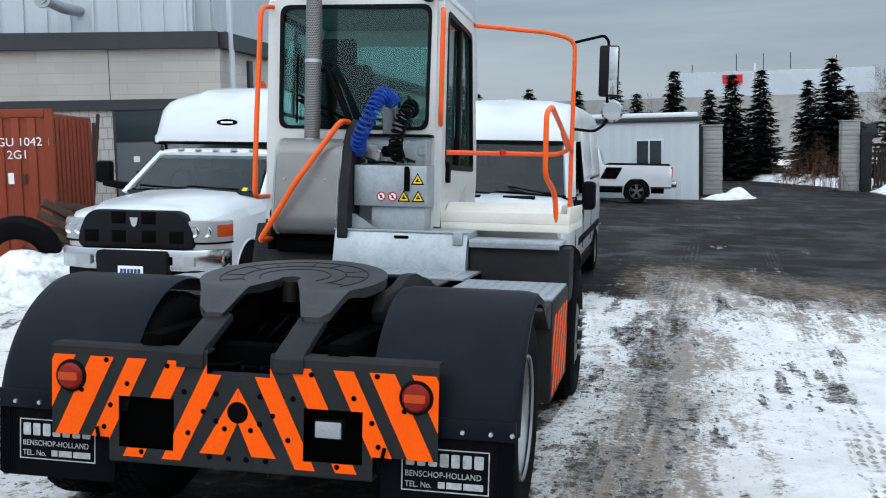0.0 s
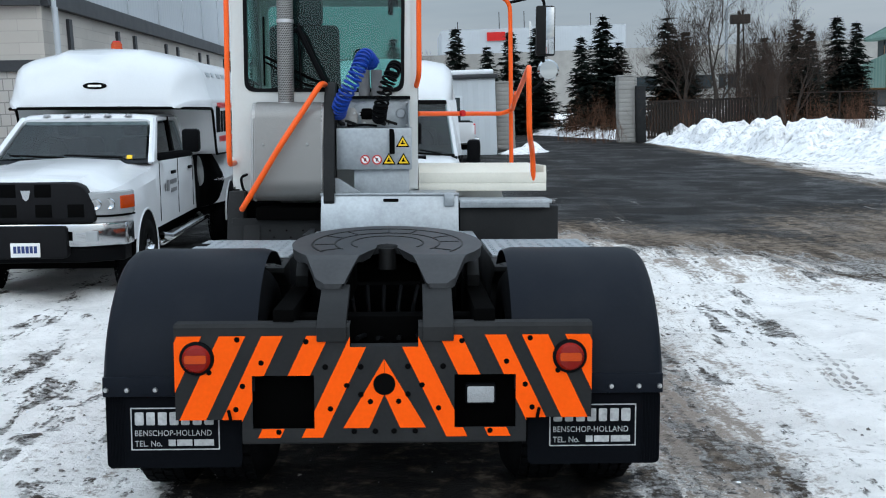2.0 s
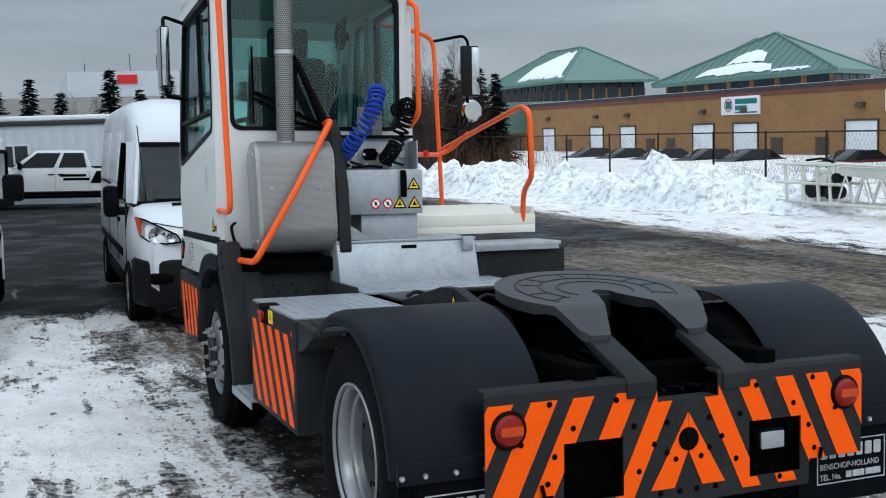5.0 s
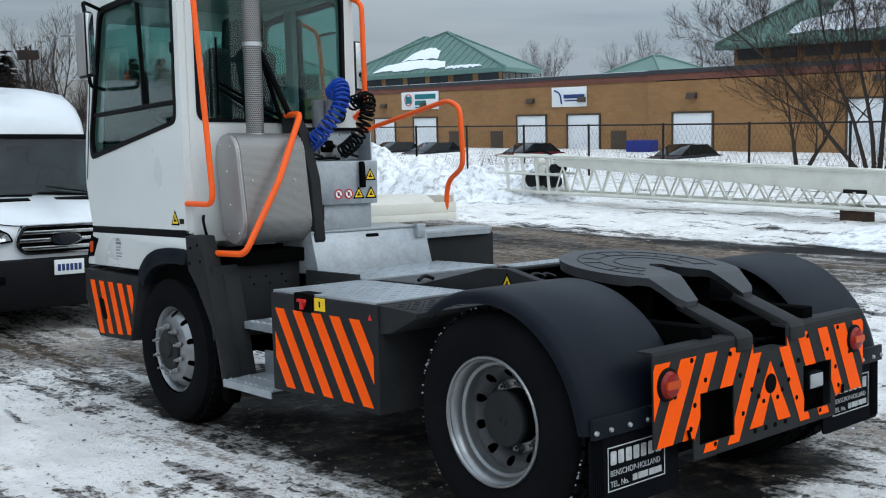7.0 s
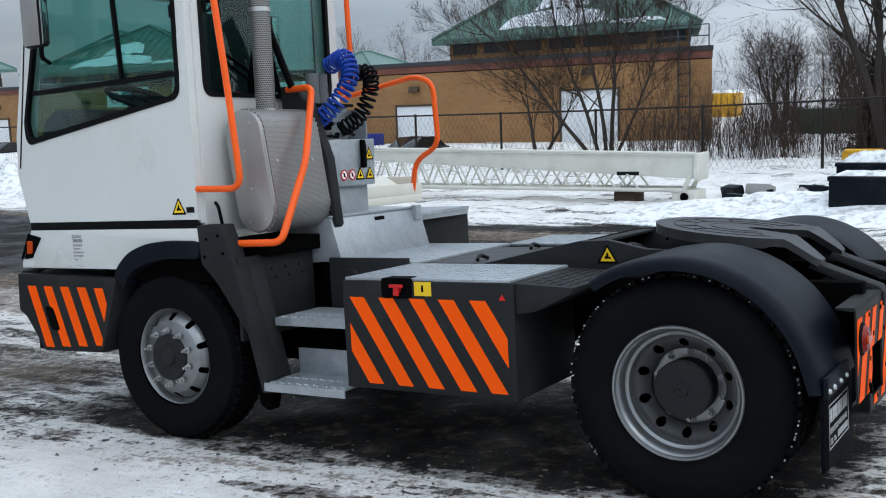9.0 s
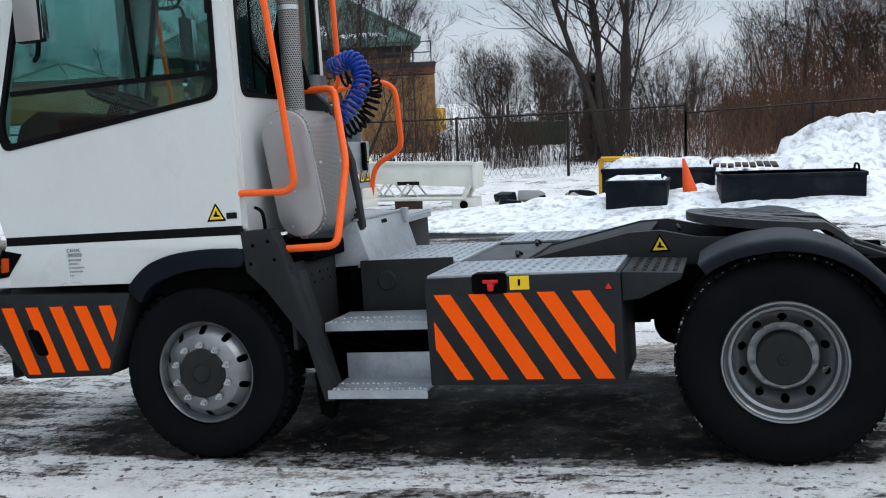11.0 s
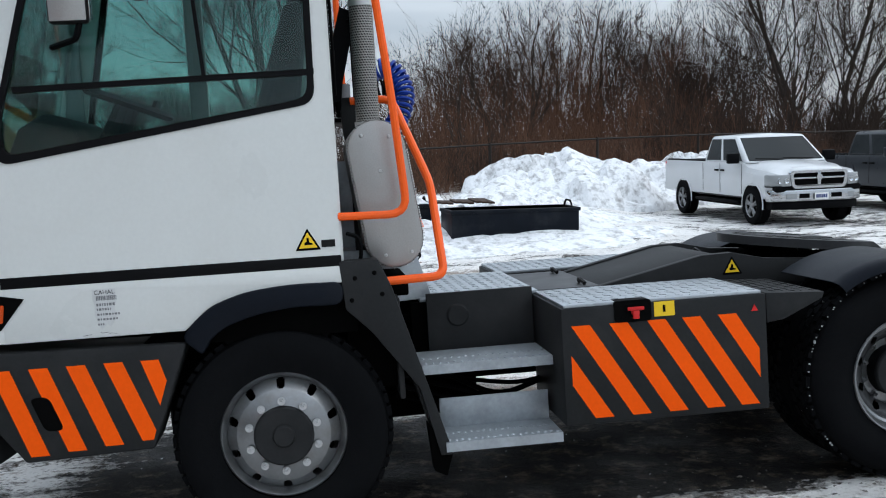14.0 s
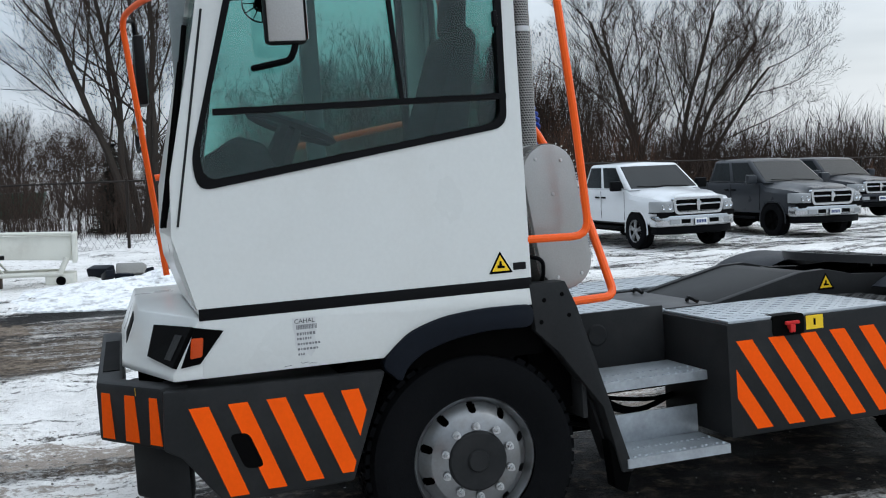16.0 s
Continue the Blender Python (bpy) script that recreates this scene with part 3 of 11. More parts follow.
    for x0, lean, half in ((1.53, 0.057, 0.17), (2.95, 0.06, 0.14)):
        u = maths("SUBTRACT", maths("SUBTRACT", sep.outputs["X"], x0), maths("MULTIPLY", sep.outputs["Y"], lean))
        rib = maths("SINE", maths("MULTIPLY", u, 2 * math.pi / (half * 0.52)), 0)
        lug = maths("SINE", maths("ADD", maths("MULTIPLY", sep.outputs["Y"], 2 * math.pi / 0.085), maths("MULTIPLY", u, 19)), 0)
        inside = rng(maths("ABSOLUTE", u, 0), half, half * 0.8)
        one = maths("MULTIPLY", inside, rng(maths("ADD", rib, maths("MULTIPLY", lug, 0.8)), 0.1, 0.7))
        pressed = one if pressed is None else maths("MAXIMUM", pressed, one)
    pressed = maths("MULTIPLY", pressed, rng(maths("ADD", maths("MULTIPLY", tex(1.7, 5, 0.6), 0.6), maths("MULTIPLY", crumbs, 0.4)), 0.45, 0.58))
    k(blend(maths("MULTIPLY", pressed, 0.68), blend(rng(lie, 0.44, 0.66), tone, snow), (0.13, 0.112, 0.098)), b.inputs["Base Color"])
    wet = rng(tex(0.8, 6, 0.6), 0.35, 0.6, 0.36, 0.75)
    r = n.new("ShaderNodeMix")
    k(rng(lie, 0.25, 0.6), r.inputs[0])
    k(wet, r.inputs[2])
    r.inputs[3].default_value = 0.6
    k(r.outputs[0], b.inputs["Roughness"])
    k(rng(lie, 0.20, 0.55, 0.07, 0.05), b.inputs["Specular IOR Level"])
    hgt = maths("ADD", maths("SUBTRACT", white, maths("MULTIPLY", pressed, 0.7)), maths("ADD", maths("MULTIPLY", small, 0.6), maths("ADD", maths("MULTIPLY", crumbs, 1.3), maths("MULTIPLY", tex(90, 3, 0.6), 0.25))))
    bp = n.new("ShaderNodeBump")
    bp.inputs["Strength"].default_value, bp.inputs["Distance"].default_value = 0.9, 0.045
    k(hgt, bp.inputs["Height"])
    k(bp.outputs["Normal"], b.inputs["Normal"])
    return m


gm.materials.append(ground_material())
tagged(new("ground", gm), "wet asphalt yard with patches of trodden, dirty snow", "ground", kind="structure")


# crumbs of snow and frozen slush lying about, thickest along the tracks
def crumbs(name, label, n, area_fn, seed, smin, smax, material):
    rs = np.random.RandomState(seed)
    r = random.Random(seed)
    base = np.array([(1, 0, 0), (0.3, 0.95, 0), (-0.8, 0.6, 0), (-0.8, -0.6, 0), (0.3, -0.95, 0), (0, 0, 0.8), (0.5, 0.3, 0.55), (-0.4, -0.3, 0.6)])
    tri_ = np.array([(0, 1, 6), (1, 2, 5), (2, 3, 7), (3, 4, 7), (4, 0, 6), (6, 1, 5), (5, 2, 7), (7, 4, 6), (6, 5, 7)])
    V, F = [], []
    for i in range(n):
        x, y = area_fn(r)
        s = smin + (smax - smin) * r.random() ** 3
        a = r.uniform(0, 6.28)
        v = base * rs.uniform(0.6, 1.3, base.shape) * s * np.array([1, rs.uniform(0.5, 1.0), rs.uniform(0.5, 1.0)])
        c_, s_n = math.cos(a), math.sin(a)
        V.append(np.stack([v[:, 0] * c_ - v[:, 1] * s_n + x, v[:, 0] * s_n + v[:, 1] * c_ + y, v[:, 2] + gz(x, y) + 0.0], -1))
        F.append(tri_ + 8 * i)
    o = mesh_object(name, np.concatenate(V).tolist(), np.concatenate(F).tolist(), material, 30)
    return tagged(o, label, "snow crumbs", kind="stuff")


M_crumb = shade("frozen_snow_crumb", (0.74, 0.755, 0.78), 0.6, vary=0.2, scale=5, dirt=(0.3, 0.28, 0.26), dirt_amount=0.6, dirt_scale=3)
M_slush = shade("frozen_brown_slush", (0.13, 0.115, 0.10), 0.5, vary=0.3, scale=6, dirt=(0.4, 0.39, 0.38), dirt_amount=0.6, dirt_scale=5)
crumbs("snow_crumbs", "loose crumbs of snow on the trodden yard", 900, lambda r: (r.uniform(-5.2, -1.5), r.uniform(-3.5, 8.5)), 3, 0.003, 0.015, M_crumb)
crumbs("snow_crumbs", "loose crumbs of snow beside the road", 900, lambda r: (r.uniform(1.6, 6.0), r.uniform(-3.0, 9.0)), 4, 0.003, 0.015, M_crumb)
crumbs("slush_crumbs", "frozen brown lumps of slush along the tracks", 1800, lambda r: (r.choice((-1.75, -2.3, 1.75, 2.2, 2.9)) + r.gauss(0, 0.28), r.uniform(-3.5, 10.0)), 5, 0.004, 0.02, M_slush)
crumbs("snow_crumbs", "flecks of snow fallen under the tractor", 350, lambda r: (r.uniform(-1.8, 1.6), r.uniform(-1.0, 5.6)), 6, 0.002, 0.009, M_crumb)
crumbs("slush_crumbs", "brown clods fallen from the wheels", 1100, lambda r: (r.choice((-1.35, -1.0, 1.0, 1.4)) + r.gauss(0, 0.22), r.uniform(-1.2, 5.8)), 7, 0.004, 0.018, M_slush)
# ---- the terminal tractor, in its own frame: x to its right, y ahead, z up, the rear bumper at y = 0 ----
tractor = thing("terminal_tractor", "white and dark grey terminal tractor with orange striped bumpers", "truck", SLOPE.copy())

rear = lambda u, v, w: Vector((u, -w, v))  # noqa: E731  a plate on the rear face, w outwards
left = lambda at: (lambda u, v, w: Vector((at - w, u, v)))  # noqa: E731  a plate on a left-hand face
right = lambda at: (lambda u, v, w: Vector((at + w, u, v)))  # noqa: E731


def slanted(x0, width, slope, z0, z1, zref):
    """A leaning stripe between two heights."""
    return ccw([(x0 + slope * (z0 - zref), z0), (x0 + width + slope * (z0 - zref), z0), (x0 + width + slope * (z1 - zref), z1), (x0 + slope * (z1 - zref), z1)])


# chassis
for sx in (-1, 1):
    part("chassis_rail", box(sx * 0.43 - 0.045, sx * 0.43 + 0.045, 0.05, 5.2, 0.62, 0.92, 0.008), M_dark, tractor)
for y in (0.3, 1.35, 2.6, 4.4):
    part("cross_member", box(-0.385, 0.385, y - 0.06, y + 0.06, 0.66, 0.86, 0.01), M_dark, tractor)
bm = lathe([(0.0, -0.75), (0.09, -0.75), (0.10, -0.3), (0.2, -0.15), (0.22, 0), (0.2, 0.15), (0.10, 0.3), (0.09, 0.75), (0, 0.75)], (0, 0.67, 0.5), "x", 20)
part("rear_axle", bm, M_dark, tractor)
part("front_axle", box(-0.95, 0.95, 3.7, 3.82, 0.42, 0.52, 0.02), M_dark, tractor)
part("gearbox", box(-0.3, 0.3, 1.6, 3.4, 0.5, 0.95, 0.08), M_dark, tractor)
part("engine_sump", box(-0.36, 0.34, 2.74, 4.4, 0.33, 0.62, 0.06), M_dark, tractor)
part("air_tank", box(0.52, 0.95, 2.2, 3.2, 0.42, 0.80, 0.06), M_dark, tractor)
bm = None
for i in range(7):
    a = -0.3 + 0.09 * i
    bm = pipe([(a, 0.12, 0.78), (a * 0.7 + 0.03, 0.4, 0.72 + 0.02 * (i % 3)), (a * 0.8, 0.75, 0.8), (a, 1.2, 0.86)], 0.011, 0.1, 6, bm)
part("air_hose", bm, M_black, tractor)["kind"] = "stuff"
bm = None
for p, q in (((0.75, 3.05, 0.6), (0.75, 2.4, 0.62)), ((-0.62, 2.95, 0.62), (-0.6, 2.4, 0.55))):
    bm = pipe([p, ((p[0] + q[0]) / 2, (p[1] + q[1]) / 2, 0.46), q], 0.016, 0.15, 6, bm)
island_parts("brake_hose", bm, M_black, tractor, smooth=35)
bm = None
for i, (x, z) in enumerate(((-0.62, 0.60), (-0.66, 0.50), (-0.58, 0.43), (-0.70, 0.56))):
    bm = pipe([(x, 2.25, z), (x - 0.03, 2.55, z - 0.07 - 0.02 * i), (x + 0.02, 2.85, z - 0.03), (x + 0.08, 3.2, z + 0.06)], 0.013, 0.12, 6, bm)
island_parts("air_hose", bm, M_black, tractor, smooth=35)
bm = lathe([(0, 0), (0.13, 0), (0.14, 0.02), (0.14, 0.7), (0.12, 0.73), (0, 0.73)], (0.0, 1.25, 0.52), "x", 18)
part("air_tank", bm, M_dark, tractor)

# rear bumper: a folded plate with two square openings, a round one and a notch between the ramps
CELLS = [[(-0.885, 0.455), (-0.605, 0.455), (-0.605, 0.85), (-0.885, 0.85)], [(-0.605, 0.355), (-0.56, 0.355), (-0.56, 0.85), (-0.605, 0.85)],
         [(-0.56, 0.355), (-0.298, 0.355), (-0.298, 0.414), (-0.56, 0.414)], [(-0.56, 0.644), (-0.298, 0.644), (-0.298, 0.85), (-0.56, 0.85)],
         [(-0.298, 0.355), (-0.145, 0.355), (-0.145, 0.85), (-0.298, 0.85)], [(-0.145, 0.355), (0.0, 0.355), (0.0, 0.765), (-0.145, 0.765)]]
CELLS += [ccw([(-x, z) for x, z in c]) for c in CELLS]
bm = None
for c in CELLS:
    bm = flat(c, rear, -0.008, bm)
bmesh.ops.remove_doubles(bm, verts=bm.verts, dist=1e-4)
bumper = part("rear_bumper", bm, M_grey, tractor, "dark grey folded steel rear bumper", smooth=0)
bm = None
for sx in (-1, 1):
    x0, x1 = sorted((sx * 0.885, sx * 0.145))
    bm = prism([(-0.001, 0.85), (0.008, 0.866), (0.085, 0.866), (0.085, 0.858), (0.008, 0.85)], "x", x0, x1, 0, bm)
bm = box(-0.145, 0.145, 0.004, 0.085, 0.757, 0.765, 0, bm)
bm = box(-0.605, 0.605, 0.004, 0.09, 0.347, 0.355, 0.002, bm)
part("bumper_flange", bm, M_grey, bumper)["kind"] = "stuff"
# near-black plate and walls behind the openings; the shade inside is their colour
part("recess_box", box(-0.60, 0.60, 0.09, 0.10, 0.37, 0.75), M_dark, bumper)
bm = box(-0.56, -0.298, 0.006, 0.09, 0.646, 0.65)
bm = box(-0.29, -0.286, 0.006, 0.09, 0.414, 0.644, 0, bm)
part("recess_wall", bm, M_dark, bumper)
# leaning orange stripes, mirrored about the middle
for k, (x0, wd) in enumerate(((-1.045, 0.103), (-0.869, 0.112), (-0.69, 0.09), (-0.50, 0.095), (-0.315, 0.09))):
    for sx in (-1, 1):
        bm, zlo = None, 0.375 if k > 2 else 0.40
        s = slanted(x0, wd, 0.48, zlo, 0.815, 0.455)
        if sx > 0:
            s = ccw([(-x, z) for x, z in s])
        for c in CELLS:
            p = clipped(s, c)
            if len(p) > 2 and abs(area(p)) > 2e-4:
                bm = flat(p, lambda u, v, w: Vector((u, -0.0015 - w, v)), 0.0015, bm)
        if bm:
            bmesh.ops.remove_doubles(bm, verts=bm.verts, dist=2e-4)
            island_parts("orange_stripe", bm, M_orange, bumper)
for sx in (-1, 1):
    pts = ccw([(sx * 0.001, 0.712), (sx * 0.176, 0.415), (sx * 0.066, 0.415), (sx * 0.001, 0.56)])
    part("orange_stripe", flat(pts, lambda u, v, w: Vector((u, -0.0015 - w, v)), 0.0015), M_orange, bumper, smooth=0)
bm = lathe([(0.0, 0.0), (0.047, 0.0), (0.047, -0.004), (0, -0.004)], (0, -0.0015, 0.605), "y", 24)
part("coupling_hole", bm, M_ink, bumper)
bm = None
for x, z in ((-0.62, 0.80), (-0.60, 0.60), (-0.52, 0.70), (-0.63, 0.50), (-0.25, 0.68), (-0.23, 0.50), (-0.33, 0.79), (-0.16, 0.60), (-0.1, 0.68), (-0.06, 0.53), (-0.1, 0.56), (-0.13, 0.40), (-0.04, 0.40), (-0.45, 0.40), (-0.74, 0.66)):
    for sx in (-1, 1):
        part("bolt_hole", lathe([(0, -0.004), (0.011, -0.004), (0.013, 0)], (sx * x, -0.0015, z), "y", 8), M_ink, bumper)
for sx in (-1, 1):
    part("cable_clip", rod((sx * 0.66, -0.012, 0.50), (sx * 0.65, -0.015, 0.455), 0.008, 6), M_ink, bumper)
for sx in (-1, 1):
    lamp = part("tail_lamp", lathe([(0, -0.012), (0.064, -0.012), (0.071, -0.008), (0.074, 0.0)], (sx * 0.79, -0.002, 0.72), "y", 32), M_black, bumper, "round red and amber tail lamp")
    bm = lathe([(0, -0.034), (0.03, -0.033), (0.05, -0.028), (0.06, -0.012)], (sx * 0.79, -0.002, 0.72), "y", 32)
    part("lens", bm, M_red, lamp, "round red ribbed lens")
    bm = prism(rounded([(sx * 0.79 - 0.045, 0.705), (sx * 0.79 + 0.045, 0.705), (sx * 0.79 + 0.045, 0.74), (sx * 0.79 - 0.045, 0.74)], 0.01), "y", -0.039, -0.02)
    part("amber_segment", bm, M_amber, lamp, "amber band across the lens")
wl = part("work_lamp", box(0.345, 0.475, -0.003, 0.05, 0.515, 0.60, 0.008), M_black, bumper, "rectangular white reversing lamp")
part("lens", box(0.352, 0.468, -0.012, 0.0, 0.522, 0.593, 0.008), M_clear, wl, "clear ribbed lens")

# approach ramps and coupling plate
for x0, x1 in ((-0.285, -0.16), (0.165, 0.295)):
    bm = prism([(-0.012, 0.79), (-0.012, 0.85), (0.01, 0.878), (0.31, 0.992), (0.33, 0.962), (0.06, 0.85), (0.004, 0.845), (0.004, 0.79)], "x", x0, x1, 0.004)
    part("approach_ramp", bm, M_grey, tractor, "dark grey sloped ramp bar")


def coupling(u, v):
    """Height of the coupling plate's top: level, its two horns dipping to the rear."""
    k = max(0.0, min(1.0, (0.42 - v) / 0.15))
    return 1.14 + 0.105 * (v - 0.71) - 0.095 * k**1.1


def coupling_edges(v):
    """The inner and outer edge of one half of the plate at a distance from the bumper."""
    if v >= 0.45:
        out = math.sqrt(max(0.0, 0.46**2 - (v - 0.71) ** 2))
    else:
        out = 0.379 - 0.075 * (0.45 - v) / 0.18
    if v < 0.30:
        out -= 0.03 * (0.30 - v) / 0.03
    inner = 0.0 if v >= 0.70 else 0.05 * min(1.0, (0.70 - v) / 0.035) if v > 0.60 else 0.05 + 0.135 * (0.60 - v) / 0.33
    return inner, max(out, inner + 0.004)


VS = [0.27, 0.285, 0.30] + [0.33 + 0.03 * i for i in range(12)] + [0.672, 0.685, 0.70] + [0.72 + 0.028 * i for i in range(14)] + [1.11, 1.135, 1.155, 1.166, 1.1699]
bm = bmesh.new()
for sx in (-1, 1):
    grid = []
    for v in VS:
        a, b = coupling_edges(v)
        row = []
        for i in range(13):
            u = a + (b - a) * (1 - (1 - i / 12) ** 1.0)
            row.append((bm.verts.new((sx * u, v, coupling(u, v))), bm.verts.new((sx * (u * 0.985 if i else u + 0.0 if v >= 0.70 else u + 0.03), v, coupling(u, v) - (0.04 if v < 0.5 else 0.05)))))
        grid.append(row)
    for a, b in zip(grid, grid[1:]):
        for i in range(12):
            bm.faces.new((a[i][0], a[i + 1][0], b[i + 1][0], b[i][0]))
            bm.faces.new((a[i][1], b[i][1], b[i + 1][1], a[i + 1][1]))
        bm.faces.new((a[12][0], a[12][1], b[12][1], b[12][0]))
        bm.faces.new((a[0][0], b[0][0], b[0][1], a[0][1]))
    for row in (grid[0], grid[-1]):
        for i in range(12):
            bm.faces.new((row[i][0], row[i][1], row[i + 1][1], row[i + 1][0]))
bmesh.ops.remove_doubles(bm, verts=bm.verts, dist=1e-4)
gone = [f for f in bm.faces if all(abs(v.co.x) < 2e-4 for v in f.verts) and f.calc_center_median().y > 0.70]
bmesh.ops.delete(bm, geom=gone, context="FACES")
fifth = part("fifth_wheel_plate", bm, M_fifth, tractor, "grey fifth-wheel coupling plate with grease grooves", smooth=40)
bm = None
for r in (0.17, 0.25, 0.36):
    for a0, a1 in ((-35, 215),):
        n = 28
        for i in range(n):
            a, b = (radians(a0 + (a1 - a0) * k / n) for k in (i, i + 1))
            q = [(r * math.cos(a), 0.71 + r * math.sin(a)), (r * math.cos(b), 0.71 + r * math.sin(b)), ((r + 0.009) * math.cos(b), 0.71 + (r + 0.009) * math.sin(b)), ((r + 0.009) * math.cos(a), 0.71 + (r + 0.009) * math.sin(a))]
            bm = flat(q, lambda u, v, w: Vector((u, v, coupling(u, v) + 0.0005 + w)), 0.002, bm)
for i in range(9):
    a = radians(-30 + 30 * i)
    p0, p1 = (0.255, 0.35)
    c, s = math.cos(a + 0.1 * (i % 2)), math.sin(a + 0.1 * (i % 2))
    q = [(p0 * c - 0.004 * s, 0.71 + p0 * s + 0.004 * c), (p0 * c + 0.004 * s, 0.71 + p0 * s - 0.004 * c), (p1 * c + 0.004 * s, 0.71 + p1 * s - 0.004 * c), (p1 * c - 0.004 * s, 0.71 + p1 * s + 0.004 * c)]
    bm = flat(q, lambda u, v, w: Vector((u, v, coupling(u, v) + 0.0005 + w)), 0.002, bm)
part("grease_groove", bm, M_grease, fifth, smooth=0)["kind"] = "stuff"
for sx in (-1, 1):
    x0, x1 = sorted((sx * 0.16, sx * 0.33))
    part("coupling_bracket", box(x0, x1, 0.55, 0.95, 0.88, 1.07, 0.02), M_dark, tractor)
part("locking_jaw", lathe([(0, 0.02), (0.04, 0.02), (0.045, -0.08), (0, -0.08)], (0, 0.655, 1.10), "z", 16), M_grease, tractor)
# lifting frame of the coupling: a sloped plate and two arms
for sx in (-1, 1):
    bm = prism([(0.72, 0.98), (0.80, 1.05), (1.10, 1.07), (1.30, 1.115), (1.47, 1.11), (2.05, 0.985), (2.05, 0.92), (0.75, 0.92)], "x", sx * 0.42 - 0.03, sx * 0.42 + 0.03, 0.004)
    part("lifting_arm", bm, M_grey, tractor, "dark grey wedge-shaped lifting arm")
part("sloped_plate", prism([(2.05, 0.975), (1.47, 1.10), (1.36, 1.105), (1.36, 1.09), (1.46, 1.085), (2.05, 0.96)], "x", -0.39, 0.39, 0.002), M_grey, tractor, "dark grey sloped cover plate")
part("deck_plate", box(-0.45, 0.45, 2.05, 2.42, 0.975, 0.99, 0.004), M_fifth, tractor, "dark deck plate")
bm = None
for x, y, z in ((-0.3, 1.22, 1.06), (-0.2, 1.24, 1.05), (0.28, 1.22, 1.06), (-0.33, 2.12, 1.0), (0.33, 2.12, 1.0)):
    bm = pipe([(x - 0.06, y, z), (x, y + 0.02, z + 0.025), (x + 0.06, y, z)], 0.012, 0.03, 6, bm)
part("pipe_union", bm, M_grease, tractor)["kind"] = "stuff"
tri = lambda s: [(-s * 0.58, 0), (s * 0.58, 0), (0, s)]  # noqa: E731


def warning(place, parent, s=0.09):
    """A yellow warning triangle with a black rim and sign."""
    o = part("warning_label", flat(rounded(tri(s), s * 0.06), place, 0.001), M_ink, parent, "yellow and black warning triangle", smooth=0)
    inner = [(x * 0.72, z * 0.72 + s * 0.105) for x, z in tri(s)]
    part("label_face", flat(inner, lambda u, v, w: place(u, v, w + 0.0011), 0.0005), M_yellow, o, smooth=0)
    q = [(-0.16 * s, 0.24 * s), (0.2 * s, 0.24 * s), (0.2 * s, 0.32 * s), (0.06 * s, 0.36 * s), (0.05 * s, 0.56 * s), (-0.05 * s, 0.56 * s), (-0.06 * s, 0.4 * s), (-0.16 * s, 0.36 * s)]
    part("label_sign", flat(q, lambda u, v, w: place(u, v, w + 0.0017), 0.0005), M_ink, o, smooth=0)
    return o


warning(lambda u, v, w: Vector((-0.451 - w, 1.30 - u, 0.995 + v)), tractor, 0.10)

